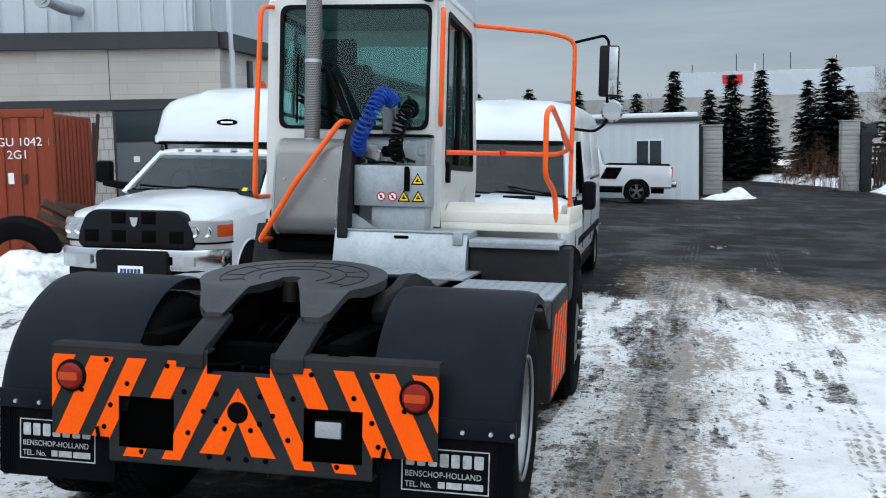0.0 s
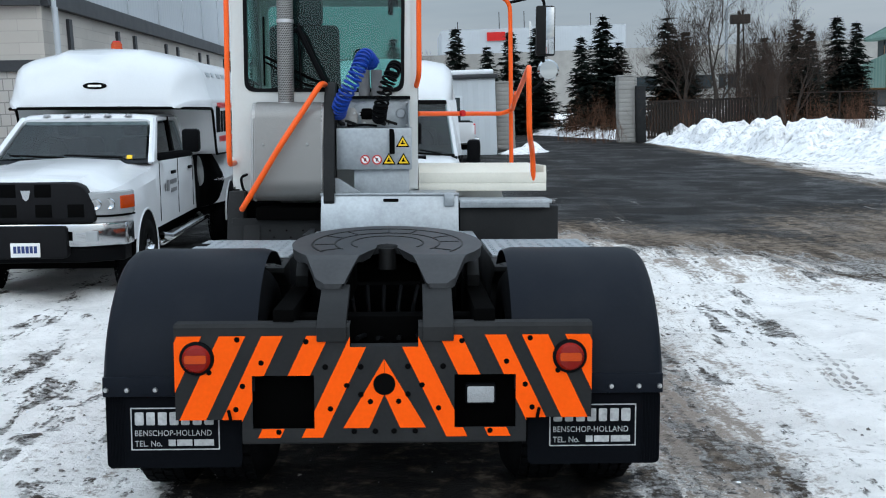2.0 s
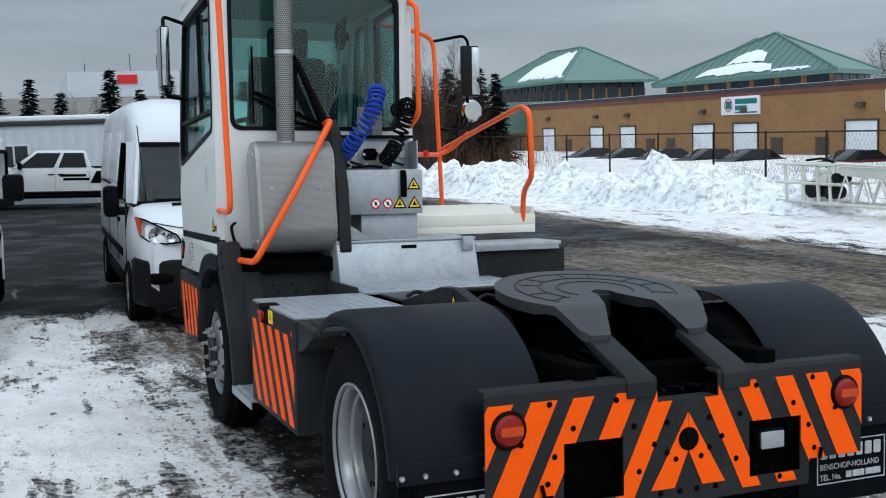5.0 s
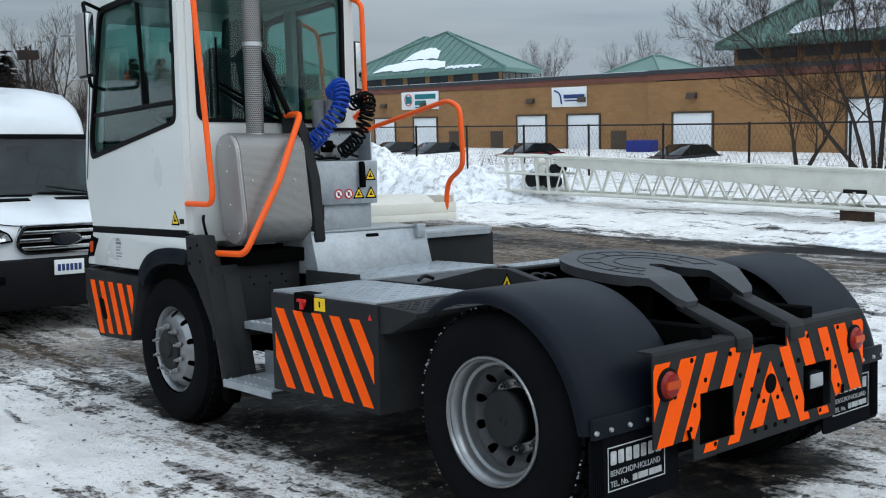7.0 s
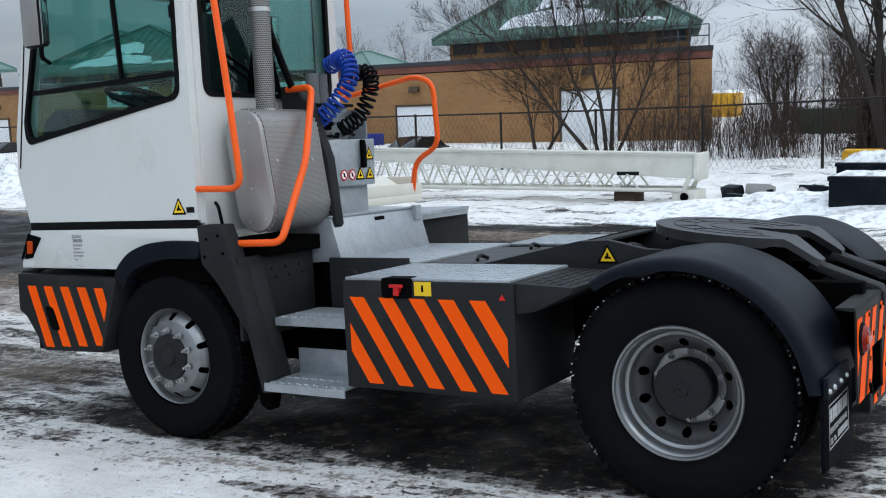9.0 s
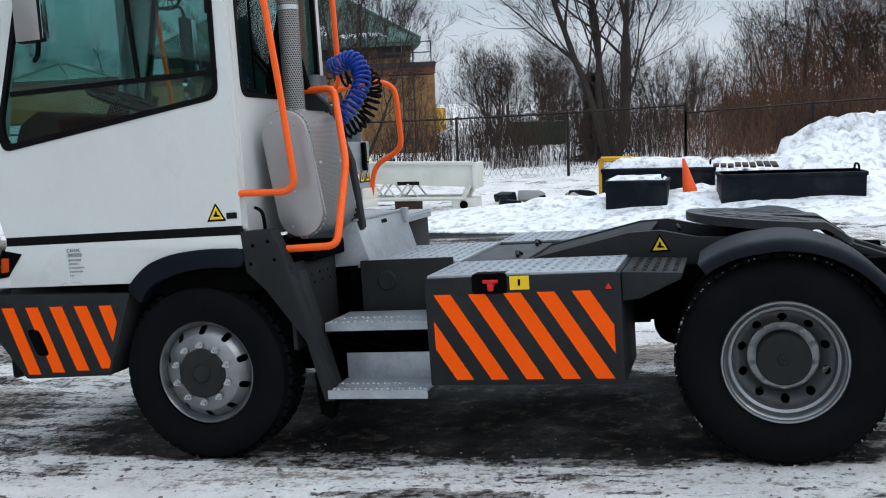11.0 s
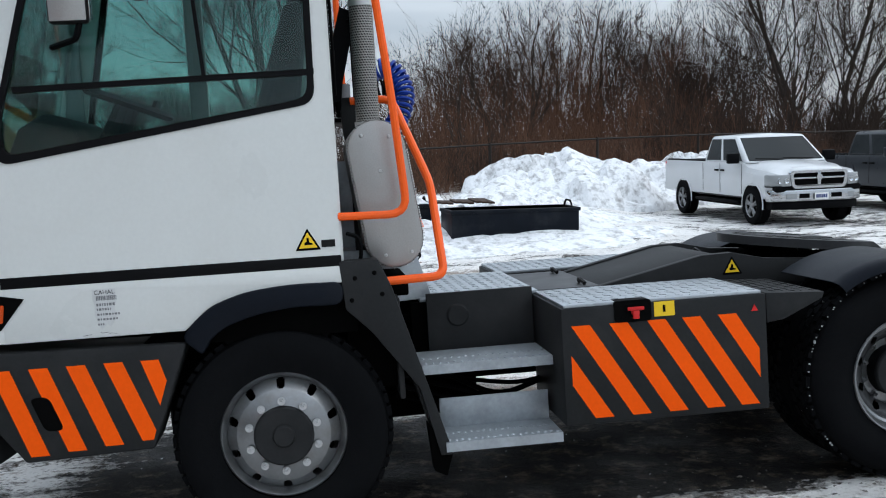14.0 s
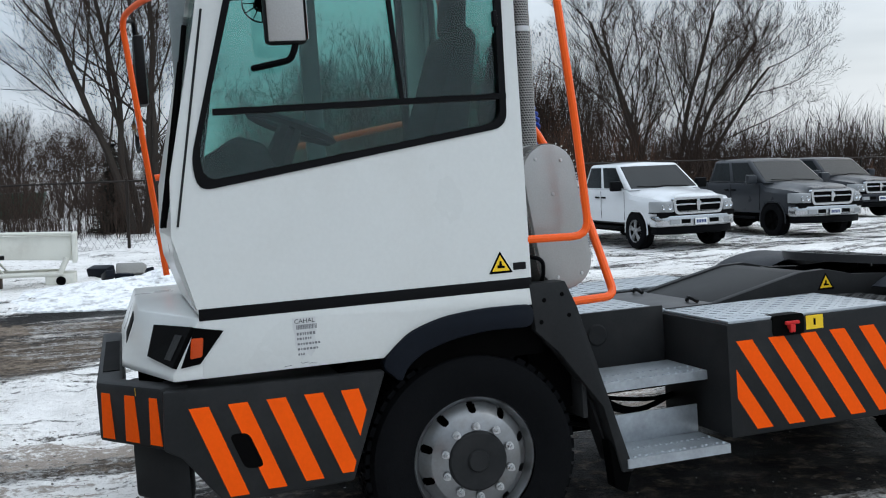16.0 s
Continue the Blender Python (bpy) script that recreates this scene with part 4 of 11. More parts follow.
# rear mudguards
for sx in (-1, 1):
    bm = bmesh.new()
    prof = []
    for i in range(25):
        a = radians(-8 + 136 * i / 24)
        r = 0.605 if a < radians(100) else 0.605 + 0.03 * math.sin((a - radians(100)) * 2)
        prof.append((0.685 - r * math.cos(a), 0.50 + r * math.sin(a)))
    prof = [(0.075, 0.56)] + [p for p in prof if p[1] > 0.6] + []
    rows = []
    for y, z in prof:
        d = Vector((0, y - 0.67, z - 0.5)).normalized()
        row = []
        for x, o in ((0.56, 0), (0.60, 0.012), (1.15, 0.012), (1.195, 0.002), (1.215, -0.018), (1.215, -0.05)):
            row.append(bm.verts.new(Vector((sx * x, y, z)) + d * o))
        rows.append(row)
    for a, b in zip(rows, rows[1:]):
        for k in range(5):
            bm.faces.new((a[k], a[k + 1], b[k + 1], b[k]))
    bmesh.ops.recalc_face_normals(bm, faces=bm.faces)
    bmesh.ops.solidify(bm, geom=bm.faces[:], thickness=0.006)
    guard = part("mudguard", bm, M_guard, tractor, "dark moulded plastic mudguard", smooth=50)
    x0, x1 = sorted((sx * 0.80, sx * 1.205))
    part("flap_clamp", box(x0, x1, 0.05, 0.07, 0.545, 0.63, 0.004), M_guard, guard)
    bm = None
    for x in (0.86, 0.98, 1.10, 1.19):
        part("rivet", lathe([(0, -0.012), (0.009, -0.010), (0.012, 0)], (sx * x, 0.05, 0.575), "y", 8), M_steel, guard)
    x0, x1 = sorted((sx * 0.62, sx * 1.20))
    bm = prism(rounded([(x0, 0.225), (x1, 0.225), (x1, 0.55), (x0, 0.55)], 0.03), "y", 0.075, 0.085)
    flap = part("mudflap", bm, M_flap, tractor, "black rubber mudflap with a worn grey printed plate")
    bm = None
    for i in range(7):
        bm = box(sx * (1.195 - 0.012 * i) - 0.002, sx * (1.195 - 0.012 * i) + 0.002, 0.071, 0.076, 0.24, 0.55, 0, bm)
    part("flap_rib", bm, M_flap, flap)["kind"] = "stuff"
    cx = sx * 0.905
    place = lambda u, v, w: Vector((u, 0.0735 - w, v))  # noqa: E731
    bm = None
    for a in ([cx - 0.19, 0.305, cx + 0.19, 0.31], [cx - 0.19, 0.487, cx + 0.19, 0.492], [cx - 0.19, 0.31, cx - 0.185, 0.487], [cx + 0.185, 0.31, cx + 0.19, 0.487]):
        bm = flat([(a[0], a[1]), (a[2], a[1]), (a[2], a[3]), (a[0], a[3])], place, 0.0015, bm)
    part("plate_border", bm, M_worn, flap, smooth=0)["kind"] = "stuff"
    # the maker's name as plain block shapes
    bm = None
    for i, wd in enumerate((0.038, 0.036, 0.038, 0.038, 0.036, 0.038, 0.04)):
        x = cx - 0.172 + 0.0495 * i
        bm = flat(rounded([(x, 0.415), (x + wd, 0.415), (x + wd, 0.472), (x, 0.472)], 0.006, 2), place, 0.0015, bm)
    part("name_block", bm, M_worn, flap, "grey block lettering shapes", smooth=0)["kind"] = "stuff"
    lettering("BENSCHOP-HOLLAND", 0.036, Matrix.Translation((cx - 0.175, 0.0725, 0.368)) @ pose(0, 0, 0, 90, 0, 0), M_worn, flap, spacing=1.08, scale_x=0.86)
    lettering("TEL. No.", 0.036, Matrix.Translation((cx - 0.175, 0.0725, 0.322)) @ pose(0, 0, 0, 90, 0, 0), M_worn, flap, scale_x=0.9)
    bm = None
    for i, wd in enumerate((0.03, 0.065, 0.085)):
        x = cx - 0.03 + (0, 0.037, 0.11)[i]
        bm = flat([(x, 0.323), (x + wd, 0.323), (x + wd, 0.351), (x, 0.351)], place, 0.0015, bm)
    part("print_bar", bm, M_worn, flap, smooth=0)["kind"] = "stuff"


# wheels
# silver disc darkened in its colour for the shade inside the deep rim
M_rimshade = shade("shaded_wheel_disc", (0.056, 0.057, 0.059), 0.5, metal=0.2, vary=0.2, dirt=(0.03, 0.028, 0.026), dirt_amount=0.6, dirt_scale=8)
def tread(bm, cx0, cx1, c, r, n, depth=0.016):
    """Rows of blocks round a tyre."""
    w = (cx1 - cx0) / 4
    for row in range(4):
        for i in range(n):
            a = 2 * math.pi * (i + 0.5 * (row % 2)) / n
            one = bmesh.new()
            vs = []
            for da in (-0.36, 0.36):
                for hx in (cx0 + row * w + w * 0.1, cx0 + row * w + w * 0.9):
                    for rr in (r - 0.01, r + depth):
                        b = a + da * 2 * math.pi / n + (0.06 * (hx - cx0))
                        vs.append(one.verts.new(Vector((hx, c[1] + rr * math.cos(b), c[2] + rr * math.sin(b)))))
            for q in ((0, 1, 3, 2), (4, 6, 7, 5), (0, 4, 5, 1), (2, 3, 7, 6), (1, 5, 7, 3)):
                one.faces.new([vs[k] for k in q])
            bm = join(bm, one)
    return bm


def tyre_mesh(c, width, r=0.51, sx=-1, lugs=44):
    """A truck tyre whose outer wall is at c.x, running inward."""
    o = sx
    prof = [(0.292, -0.004), (0.31, -0.002), (0.345, 0.012), (0.40, 0.02), (0.445, 0.014), (0.475, -0.004), (r - 0.012, -0.022), (r - 0.004, -0.045)]
    full = prof + [(r, -width * 0.3), (r, -width * 0.7)] + [(a, -width - h) for a, h in reversed(prof)]
    return lathe([(a, h * o) for a, h in full], c, "x", 64)


def tread_of(tyre, c, width, r, sx, lugs=44):
    x0, x1 = sorted((c[0] - sx * 0.04, c[0] - sx * (width - 0.04)))
    t = part("tread", tread(None, x0, x1, c, r, lugs), M_rubber, tyre)
    t["kind"] = "stuff"


def rim_rear(c, sx):
    """Deep barrel of the outer rear wheel: rolled lip, bead seat, ledge and well."""
    prof = [(0.282, -0.004), (0.288, 0.006), (0.296, 0.008), (0.300, 0.002), (0.298, -0.006), (0.284, -0.012), (0.272, -0.028), (0.266, -0.045), (0.262, -0.062), (0.248, -0.070), (0.243, -0.085), (0.240, -0.118), (0.236, -0.128)]
    return lathe([(r, h * sx) for r, h in prof], c, "x", 64)


def disc_with_holes(c, sx, h, r0, r1, holes, hr, rm, seg=240, dish=0.0, bend=0.185):
    """A wheel disc with round hand holes, as a ring of small cells."""
    bm = bmesh.new()
    rad = [r0, rm - hr * 1.15] + [rm + hr * k / 4 for k in range(-4, 5)] + [rm + hr * 1.15, r1]
    rings = []
    for rr in rad:
        q_ = max(0.0, (rr - bend) / (r1 - bend))
        hh = h - dish * q_ * (0.6 + 0.4 * q_)
        if dish < 0:
            hh = h + 2.2 * dish * max(0.0, (bend - rr) / (bend - r0)) ** 1.4
        rings.append([bm.verts.new(Vector((c[0] + sx * hh, c[1] + rr * math.cos(2 * math.pi * i / seg), c[2] + rr * math.sin(2 * math.pi * i / seg)))) for i in range(seg)])
    per = seg // holes
    for k in range(len(rad) - 1):
        mid = (rad[k] + rad[k + 1]) / 2
        for i in range(seg):
            off = ((i % per) - per / 2 + 0.5) * 2 * math.pi / seg * rm
            if (off / hr) ** 2 + ((mid - rm) / hr) ** 2 < 1:
                continue
            j = (i + 1) % seg
            bm.faces.new((rings[k][i], rings[k][j], rings[k + 1][j], rings[k + 1][i]))
    return bm


def nuts(wheel, c, sx, h, r, n, size=0.015, length=0.03, mat=None):
    """Wheel nuts, each on its stud."""
    for i in range(n):
        a = 2 * math.pi * (i + 0.5) / n
        p = Vector((c[0] + sx * h, c[1] + r * math.cos(a), c[2] + r * math.sin(a)))
        bm = rod(p, p + Vector((sx * length * 0.35, 0, 0)), size * 1.35, 12)
        bm = rod(p, p + Vector((sx * length, 0, 0)), size, 6, bm)
        bm = rod(p, p + Vector((sx * length * 1.6, 0, 0)), size * 0.55, 6, bm)
        part("wheel_nut", bm, mat or M_steel, wheel)


for sx in (-1, 1):
    c = (sx * 1.165, 0.695, 0.512)
    wheel = new("rear_wheel")
    wheel.parent = tractor
    wheel["label"] = "dual rear wheel with deep silver rim"
    tread_of(part("tyre", tyre_mesh(c, 0.27, 0.508, sx), M_rubber, wheel, "lugged black tyre with snow in the tread"), c, 0.27, 0.508, sx)
    tread_of(part("tyre", tyre_mesh((sx * 0.84, 0.695, 0.512), 0.27, 0.508, sx), M_rubber, wheel), (sx * 0.84, 0.695, 0.512), 0.27, 0.508, sx)
    part("rim", rim_rear(c, sx), M_rim, wheel, "deep silver wheel rim")
    part("wheel_disc", disc_with_holes(c, sx, -0.108, 0.172, 0.240, 10, 0.021, 0.204, 240, -0.022, 0.225), M_rimshade, wheel, "conical wheel disc with round holes, darkened for the shade of the deep rim")
    part("brake_drum", lathe([(0, 0), (0.20, 0), (0.20, sx * -0.1)], (c[0] - sx * 0.225, c[1], c[2]), "x", 32), M_dark, wheel)
    part("hub_flange", lathe([(0.174, -0.150 * sx), (0.180, -0.178 * sx), (0.186, -0.186 * sx), (0.12, -0.186 * sx)], c, "x", 48), M_rim, wheel, "silver flange with wheel nuts")
    part("hub_drum", lathe([(0.128, -0.19 * sx), (0.128, -0.080 * sx)], c, "x", 40), M_black, wheel)
    part("hub", lathe([(0.131, -0.105 * sx), (0.131, -0.084 * sx), (0.125, -0.076 * sx), (0.030, -0.074 * sx), (0.026, -0.068 * sx), (0.012, -0.068 * sx), (0.010, -0.072 * sx), (0, -0.072 * sx)], c, "x", 40), M_grey, wheel, "dark grey round hub cover")
    nuts(wheel, c, sx, -0.186, 0.153, 10, 0.0155, 0.026, M_rim)
    bm = None
    rnd = random.Random(7)
    for i in range(130):
        a = rnd.uniform(0, 2 * math.pi)
        hx = c[0] - sx * rnd.choice((0.03, 0.035, 0.10, 0.17))
        p = Vector((hx, c[1] + 0.517 * math.cos(a), c[2] + 0.517 * math.sin(a)))
        if p.z > 0.1:
            s = rnd.uniform(0.0015, 0.0045)
            bm = box(p.x - s, p.x + s * 1.5, p.y - s, p.y + s, p.z - s, p.z + s, s * 0.4, bm, 1)
    part("packed_snow", bm, M_worn, wheel, "crumbs of snow in the tread")["kind"] = "stuff"
    c = (sx * 1.185, 3.77, 0.50)
    wheel = new("front_wheel")
    wheel.parent = tractor
    wheel["label"] = "front wheel with convex silver disc"
    tread_of(part("tyre", tyre_mesh(c, 0.28, 0.490, sx, 50), M_rubber, wheel), c, 0.28, 0.490, sx, 50)
    c = (sx * 1.158, 3.77, 0.504)
    prof = [(0.292, -0.004), (0.292, 0.012), (0.285, 0.016), (0.279, 0.010), (0.270, -0.008), (0.263, -0.020), (0.258, -0.030), (0.25, -0.1)]
    part("rim", lathe([(r, h * sx) for r, h in prof], c, "x", 64), M_rim, wheel, "silver rolled wheel rim")
    part("wheel_disc", disc_with_holes(c, sx, 0.052, 0.10, 0.262, 10, 0.0215, 0.236, 240, 0.082), M_rim, wheel, "convex silver wheel disc with round holes")
    part("brake_drum", lathe([(0, 0), (0.24, 0), (0.24, sx * -0.1)], (c[0] - sx * 0.06, c[1], c[2]), "x", 32), M_dark, wheel)
    part("hub", lathe([(0.138, 0.045 * sx), (0.136, 0.058 * sx), (0.128, 0.063 * sx), (0.052, 0.058 * sx), (0.05, 0.066 * sx), (0.044, 0.072 * sx), (0.0, 0.072 * sx)], c, "x", 40), M_grey, wheel, "dark hub cap")
    nuts(wheel, c, sx, 0.051, 0.161, 10, 0.0135, 0.030)

# side boxes with orange stripes
for sx in (-1, 1):
    xo, xi = sx * 1.215, sx * 0.56
    x0, x1 = sorted((xo, xi))
    bx = part("side_box", box(x0, x1, 1.45, 2.455, 0.425, 0.985, 0.008), M_grey, tractor, "dark grey side box with orange stripes")
    x0, x1 = sorted((sx * 1.205, sx * 0.57))
    part("lid", box(x0, x1, 1.47, 2.44, 0.985, 1.0, 0.003), M_galv, bx, "galvanised tread-plate lid")
    bm = None
    rnd = random.Random(3)
    for i in range(16):
        for j in range(10):
            yy, xx = 1.50 + 0.06 * i, sx * (0.60 + 0.062 * j)
            d = 0.012 if (i + j) % 2 else -0.012
            bm = flat([(xx - 0.014, yy - d - 0.003), (xx + 0.014, yy + d - 0.003), (xx + 0.014, yy + d + 0.003), (xx - 0.014, yy - d + 0.003)], lambda u, v, w: Vector((u, v, 1.0 + w)), 0.0025, bm)
    part("tread_bar", bm, M_galv, bx, smooth=0)["kind"] = "stuff"
    side = left(xo) if sx < 0 else right(xo)
    cell = ccw([(1.492, 0.455), (2.415, 0.455), (2.415, 0.90), (1.492, 0.90)])
    for top_y in (2.592, 2.409, 2.227, 2.042, 1.870, 1.693):
        p = clipped(ccw([(top_y, 0.90), (top_y - 0.09, 0.90), (top_y - 0.37, 0.455), (top_y - 0.28, 0.455)]), cell)
        if len(p) > 2:
            part("orange_stripe", flat(p, side, 0.0015), M_orange, bx, smooth=0)
    # wedge plate between box and mudguard
    x0, x1 = sorted((sx * 1.205, sx * 0.56))
    bm = prism([(1.445, 0.985), (1.445, 0.84), (1.36, 0.85), (1.16, 0.94), (1.15, 0.97)], "x", x0, x1, 0.004)
    part("wedge_plate", bm, M_grey, tractor)
    bm = None
    for i in range(5):
        for j in range(12):
            yy, xx = 1.19 + 0.05 * i, sx * (0.60 + 0.05 * j)
            d = 0.009 if (i + j) % 2 else -0.009
            zz = 0.97 + (yy - 1.15) * 0.05
            bm = flat([(xx - 0.011, yy - d - 0.003), (xx + 0.011, yy + d - 0.003), (xx + 0.011, yy + d + 0.003), (xx - 0.011, yy - d + 0.003)], lambda u, v, w: Vector((u, v, 0.9715 + (v - 1.15) * 0.05 + w)), 0.003, bm)
    part("tread_bar", bm, M_grey, tractor, smooth=0)["kind"] = "stuff"
# isolator switch and label on the left box
sw = part("isolator_switch", prism(rounded([(2.02, 0.90), (2.20, 0.90), (2.20, 1.003), (2.02, 1.003)], 0.02), "x", -1.222, -1.14, 0.0), M_ink, tractor, "recessed black cup with a red isolator key")
bm = rod((-1.235, 2.10, 0.945), (-1.20, 2.10, 0.945), 0.02, 10)
bm = box(-1.245, -1.23, 2.06, 2.14, 0.955, 0.972, 0.004, bm)
bm = box(-1.245, -1.23, 2.085, 2.115, 0.915, 0.955, 0.004, bm)
part("switch_key", bm, M_redpl, sw, "red switch key")
yl = part("yellow_label", flat([(1.905, 0.915), (2.005, 0.915), (2.005, 0.985), (1.905, 0.985)], left(-1.2165), 0.001), M_yellow, tractor, "square yellow label")
part("label_sign", flat([(1.95, 0.935), (1.962, 0.935), (1.962, 0.968), (1.95, 0.968)], left(-1.218), 0.001), M_ink, yl, smooth=0)
part("reflector", flat(tri(0.03), lambda u, v, w: Vector((-1.2165 - w, 1.51 + u, 0.905 + v)), 0.002), M_redpl, tractor)

# inner deck, galvanised walkway and sloped locker behind the cab
part("walkway", box(-0.56, 0.55, 2.42, 3.05, 0.985, 1.005, 0.003), M_galv, tractor, "galvanised tread-plate walkway")
bm = None
for i in range(9):
    for j in range(17):
        yy, xx = 2.46 + 0.06 * i, -0.52 + 0.062 * j
        d = 0.012 if (i + j) % 2 else -0.012
        bm = flat([(xx - 0.014, yy - d - 0.003), (xx + 0.014, yy + d - 0.003), (xx + 0.014, yy + d + 0.003), (xx - 0.014, yy - d + 0.003)], lambda u, v, w: Vector((u, v, 1.005 + w)), 0.0025, bm)
part("tread_bar", bm, M_galv, tractor, smooth=0)["kind"] = "stuff"
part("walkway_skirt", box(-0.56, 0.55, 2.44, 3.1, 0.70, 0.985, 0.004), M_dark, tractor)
bm = prism([(2.98, 1.0), (3.055, 1.262), (3.50, 1.282), (3.50, 0.98)], "x", -0.525, 0.45, 0.006)
locker = part("sloped_locker", bm, M_galv, tractor, "galvanised sloped locker with a slot handle")
bm = prism(rounded([(-0.055, 0.0), (0.055, 0.0), (0.055, 0.024), (-0.055, 0.024)], 0.012, 4), "y", -0.001, 0.004)
bmesh.ops.transform(bm, matrix=Matrix.Translation((-0.03, 3.0405, 1.213)) @ Matrix.Rotation(radians(-16), 4, "X"), verts=bm.verts)
part("slot", bm, M_ink, locker)
part("locker_edge", box(-0.53, 0.455, 3.045, 3.07, 1.260, 1.274, 0.002), M_galv, locker)
part("hinge", box(0.35, 0.42, 3.015, 3.055, 1.185, 1.28, 0.003), M_galv, locker)
bm = prism([(-0.5, 1.275), (-0.25, 1.275), (-0.40, 1.375), (-0.5, 1.40)], "y", 3.16, 3.17)
part("gusset", bm, M_galv, tractor)

# connection panel for the air and electric couplings
panel = part("connection_panel", prism([(3.17, 1.44), (3.16, 1.735), (3.44, 1.745), (3.44, 1.44)], "x", -0.42, 0.12, 0.004), M_galv, tractor, "galvanised panel with air couplings and stickers")
part("panel_base", box(-0.30, 0.10, 3.22, 3.46, 1.23, 1.44, 0.004), M_galv, tractor)
part("panel_back", box(-0.42, 0.10, 3.345, 3.36, 1.74, 1.95, 0.003), M_galv, panel)
part("panel_flange", box(0.095, 0.105, 3.20, 3.36, 1.74, 1.93, 0.002), M_galv, panel)
part("panel_top", box(-0.41, 0.11, 3.30, 3.46, 1.95, 1.97, 0.004), M_black, panel)
pr = lambda cx, cz: (lambda u, v, w: Vector((cx + u, 3.168 - w - 0.002 - 0.03 * (v + cz - 1.44), cz + v)))  # noqa: E731
for x, z in ((0.055, 1.60), (-0.045, 1.475), (0.06, 1.475)):
    warning(pr(x, z), panel, 0.085)
for x in (-0.215, -0.13):
    o = part("prohibition_label", flat([(0.035 * math.cos(a), 0.035 * math.sin(a) + 0.03) for a in (2 * math.pi * i / 20 for i in range(20))], pr(x, 1.48), 0.001), M_redpl, panel, "round red and white prohibition sign", smooth=0)
    part("label_face", flat([(0.026 * math.cos(a), 0.026 * math.sin(a) + 0.03) for a in (2 * math.pi * i / 20 for i in range(20))], lambda u, v, w, x=x: pr(x, 1.48)(u, v, w + 0.0012), 0.0006), M_paper, o, smooth=0)
    part("label_sign", flat([(-0.02, 0.046), (-0.015, 0.051), (0.02, 0.014), (0.015, 0.009)], lambda u, v, w, x=x: pr(x, 1.48)(u, v, w + 0.002), 0.0006), M_redpl, o, smooth=0)
    part("label_sign", flat([(-0.008, 0.018), (0.008, 0.018), (0.006, 0.042), (-0.006, 0.042)], lambda u, v, w, x=x: pr(x, 1.48)(u, v, w + 0.002), 0.0006), M_ink, o, smooth=0)
bm = prism(rounded([(-0.04, 1.55), (-0.002, 1.55), (-0.002, 1.69), (-0.01, 1.73), (-0.04, 1.73)], 0.008, 3), "y", 3.135, 3.16, 0.002)
part("suzi_lever", bm, M_ink, panel, "black lever")
for x, w in ((-0.335, 0.062), (-0.175, 0.072)):
    plate = part("coupling_plate", prism(rounded([(x - w, 1.755), (x + w, 1.755), (x + w, 1.845), (x + w * 0.6, 1.885), (x - w * 0.6, 1.885), (x - w, 1.85)], 0.012, 3), "y", 3.322, 3.336, 0.003), M_alu, panel, "bright bracket plate of an air coupling")
    for u, v in ((-0.7, 1.775), (0.7, 1.775), (-0.62, 1.845), (0.62, 1.845)):
        part("bolt", lathe([(0, -0.016), (0.009, -0.016), (0.010, 0.0)], (x + u * w, 3.322, v), "y", 6), M_steel, plate)
for x in (-0.41, -0.115):
    # elbow from the plate to the foot of each coiled hose
    part("air_coupling", pipe([(x + 0.06, 3.33, 1.775), (x + 0.045, 3.25, 1.765), (x + 0.01, 3.235, 1.775), (x, 3.24, 1.84)], 0.014, 0.03, 8), M_grease, panel)
    part("coupling_nut", lathe([(0, -0.016), (0.021, -0.016), (0.022, 0.0), (0.021, 0.016), (0, 0.016)], (x + 0.045, 3.262, 1.768), "x", 6), M_steel, panel, "bright union nut")
    part("coupling_lever", rod((x + 0.05, 3.25, 1.79), (x + 0.13, 3.24, 1.765), 0.010, 6), M_grease, panel)
part("cable", pipe([(-0.40, 3.30, 1.765), (-0.33, 3.25, 1.752), (-0.22, 3.25, 1.762), (-0.13, 3.26, 1.752)], 0.009, 0.03, 6), M_black, panel)
sock = part("socket", prism(rounded([(-0.245, 1.80), (-0.165, 1.80), (-0.165, 1.88), (-0.245, 1.88)], 0.016, 3), "y", 3.275, 3.322, 0.006), M_ink, panel, "black trailer socket")
part("socket_lid", prism(rounded([(-0.258, 1.825), (-0.152, 1.825), (-0.152, 1.855), (-0.258, 1.855)], 0.008, 3), "y", 3.268, 3.285, 0.004), M_ink, sock)
for x, z in ((-0.256, 1.84), (-0.154, 1.84)):
    part("bolt", lathe([(0, -0.012), (0.008, -0.012), (0.009, 0.0)], (x, 3.268, z), "y", 6), M_steel, sock)
part("blind_cap", lathe([(0, -0.012), (0.030, -0.012), (0.036, -0.004), (0.037, 0.0)], (0.04, 3.345, 1.845), "y", 20), M_galv, panel, "round pressed blind cap")
for x, z in ((-0.39, 1.92), (0.085, 1.92), (0.085, 1.76), (-0.06, 1.92)):
    part("rivet", lathe([(0, -0.008), (0.006, -0.007), (0.009, 0.0)], (x, 3.345, z), "y", 8), M_steel, panel)
for x in (-0.225, -0.135):
    bm = lathe([(0.034, 0), (0.041, 0.0), (0.041, 0.19), (0.034, 0.19), (0.034, 0.012), (0, 0.01)], (x, 3.365, 1.97), "z", 24)
    part("hose_holder", bm, M_print, tractor, "upright grey tube holder for a hose")


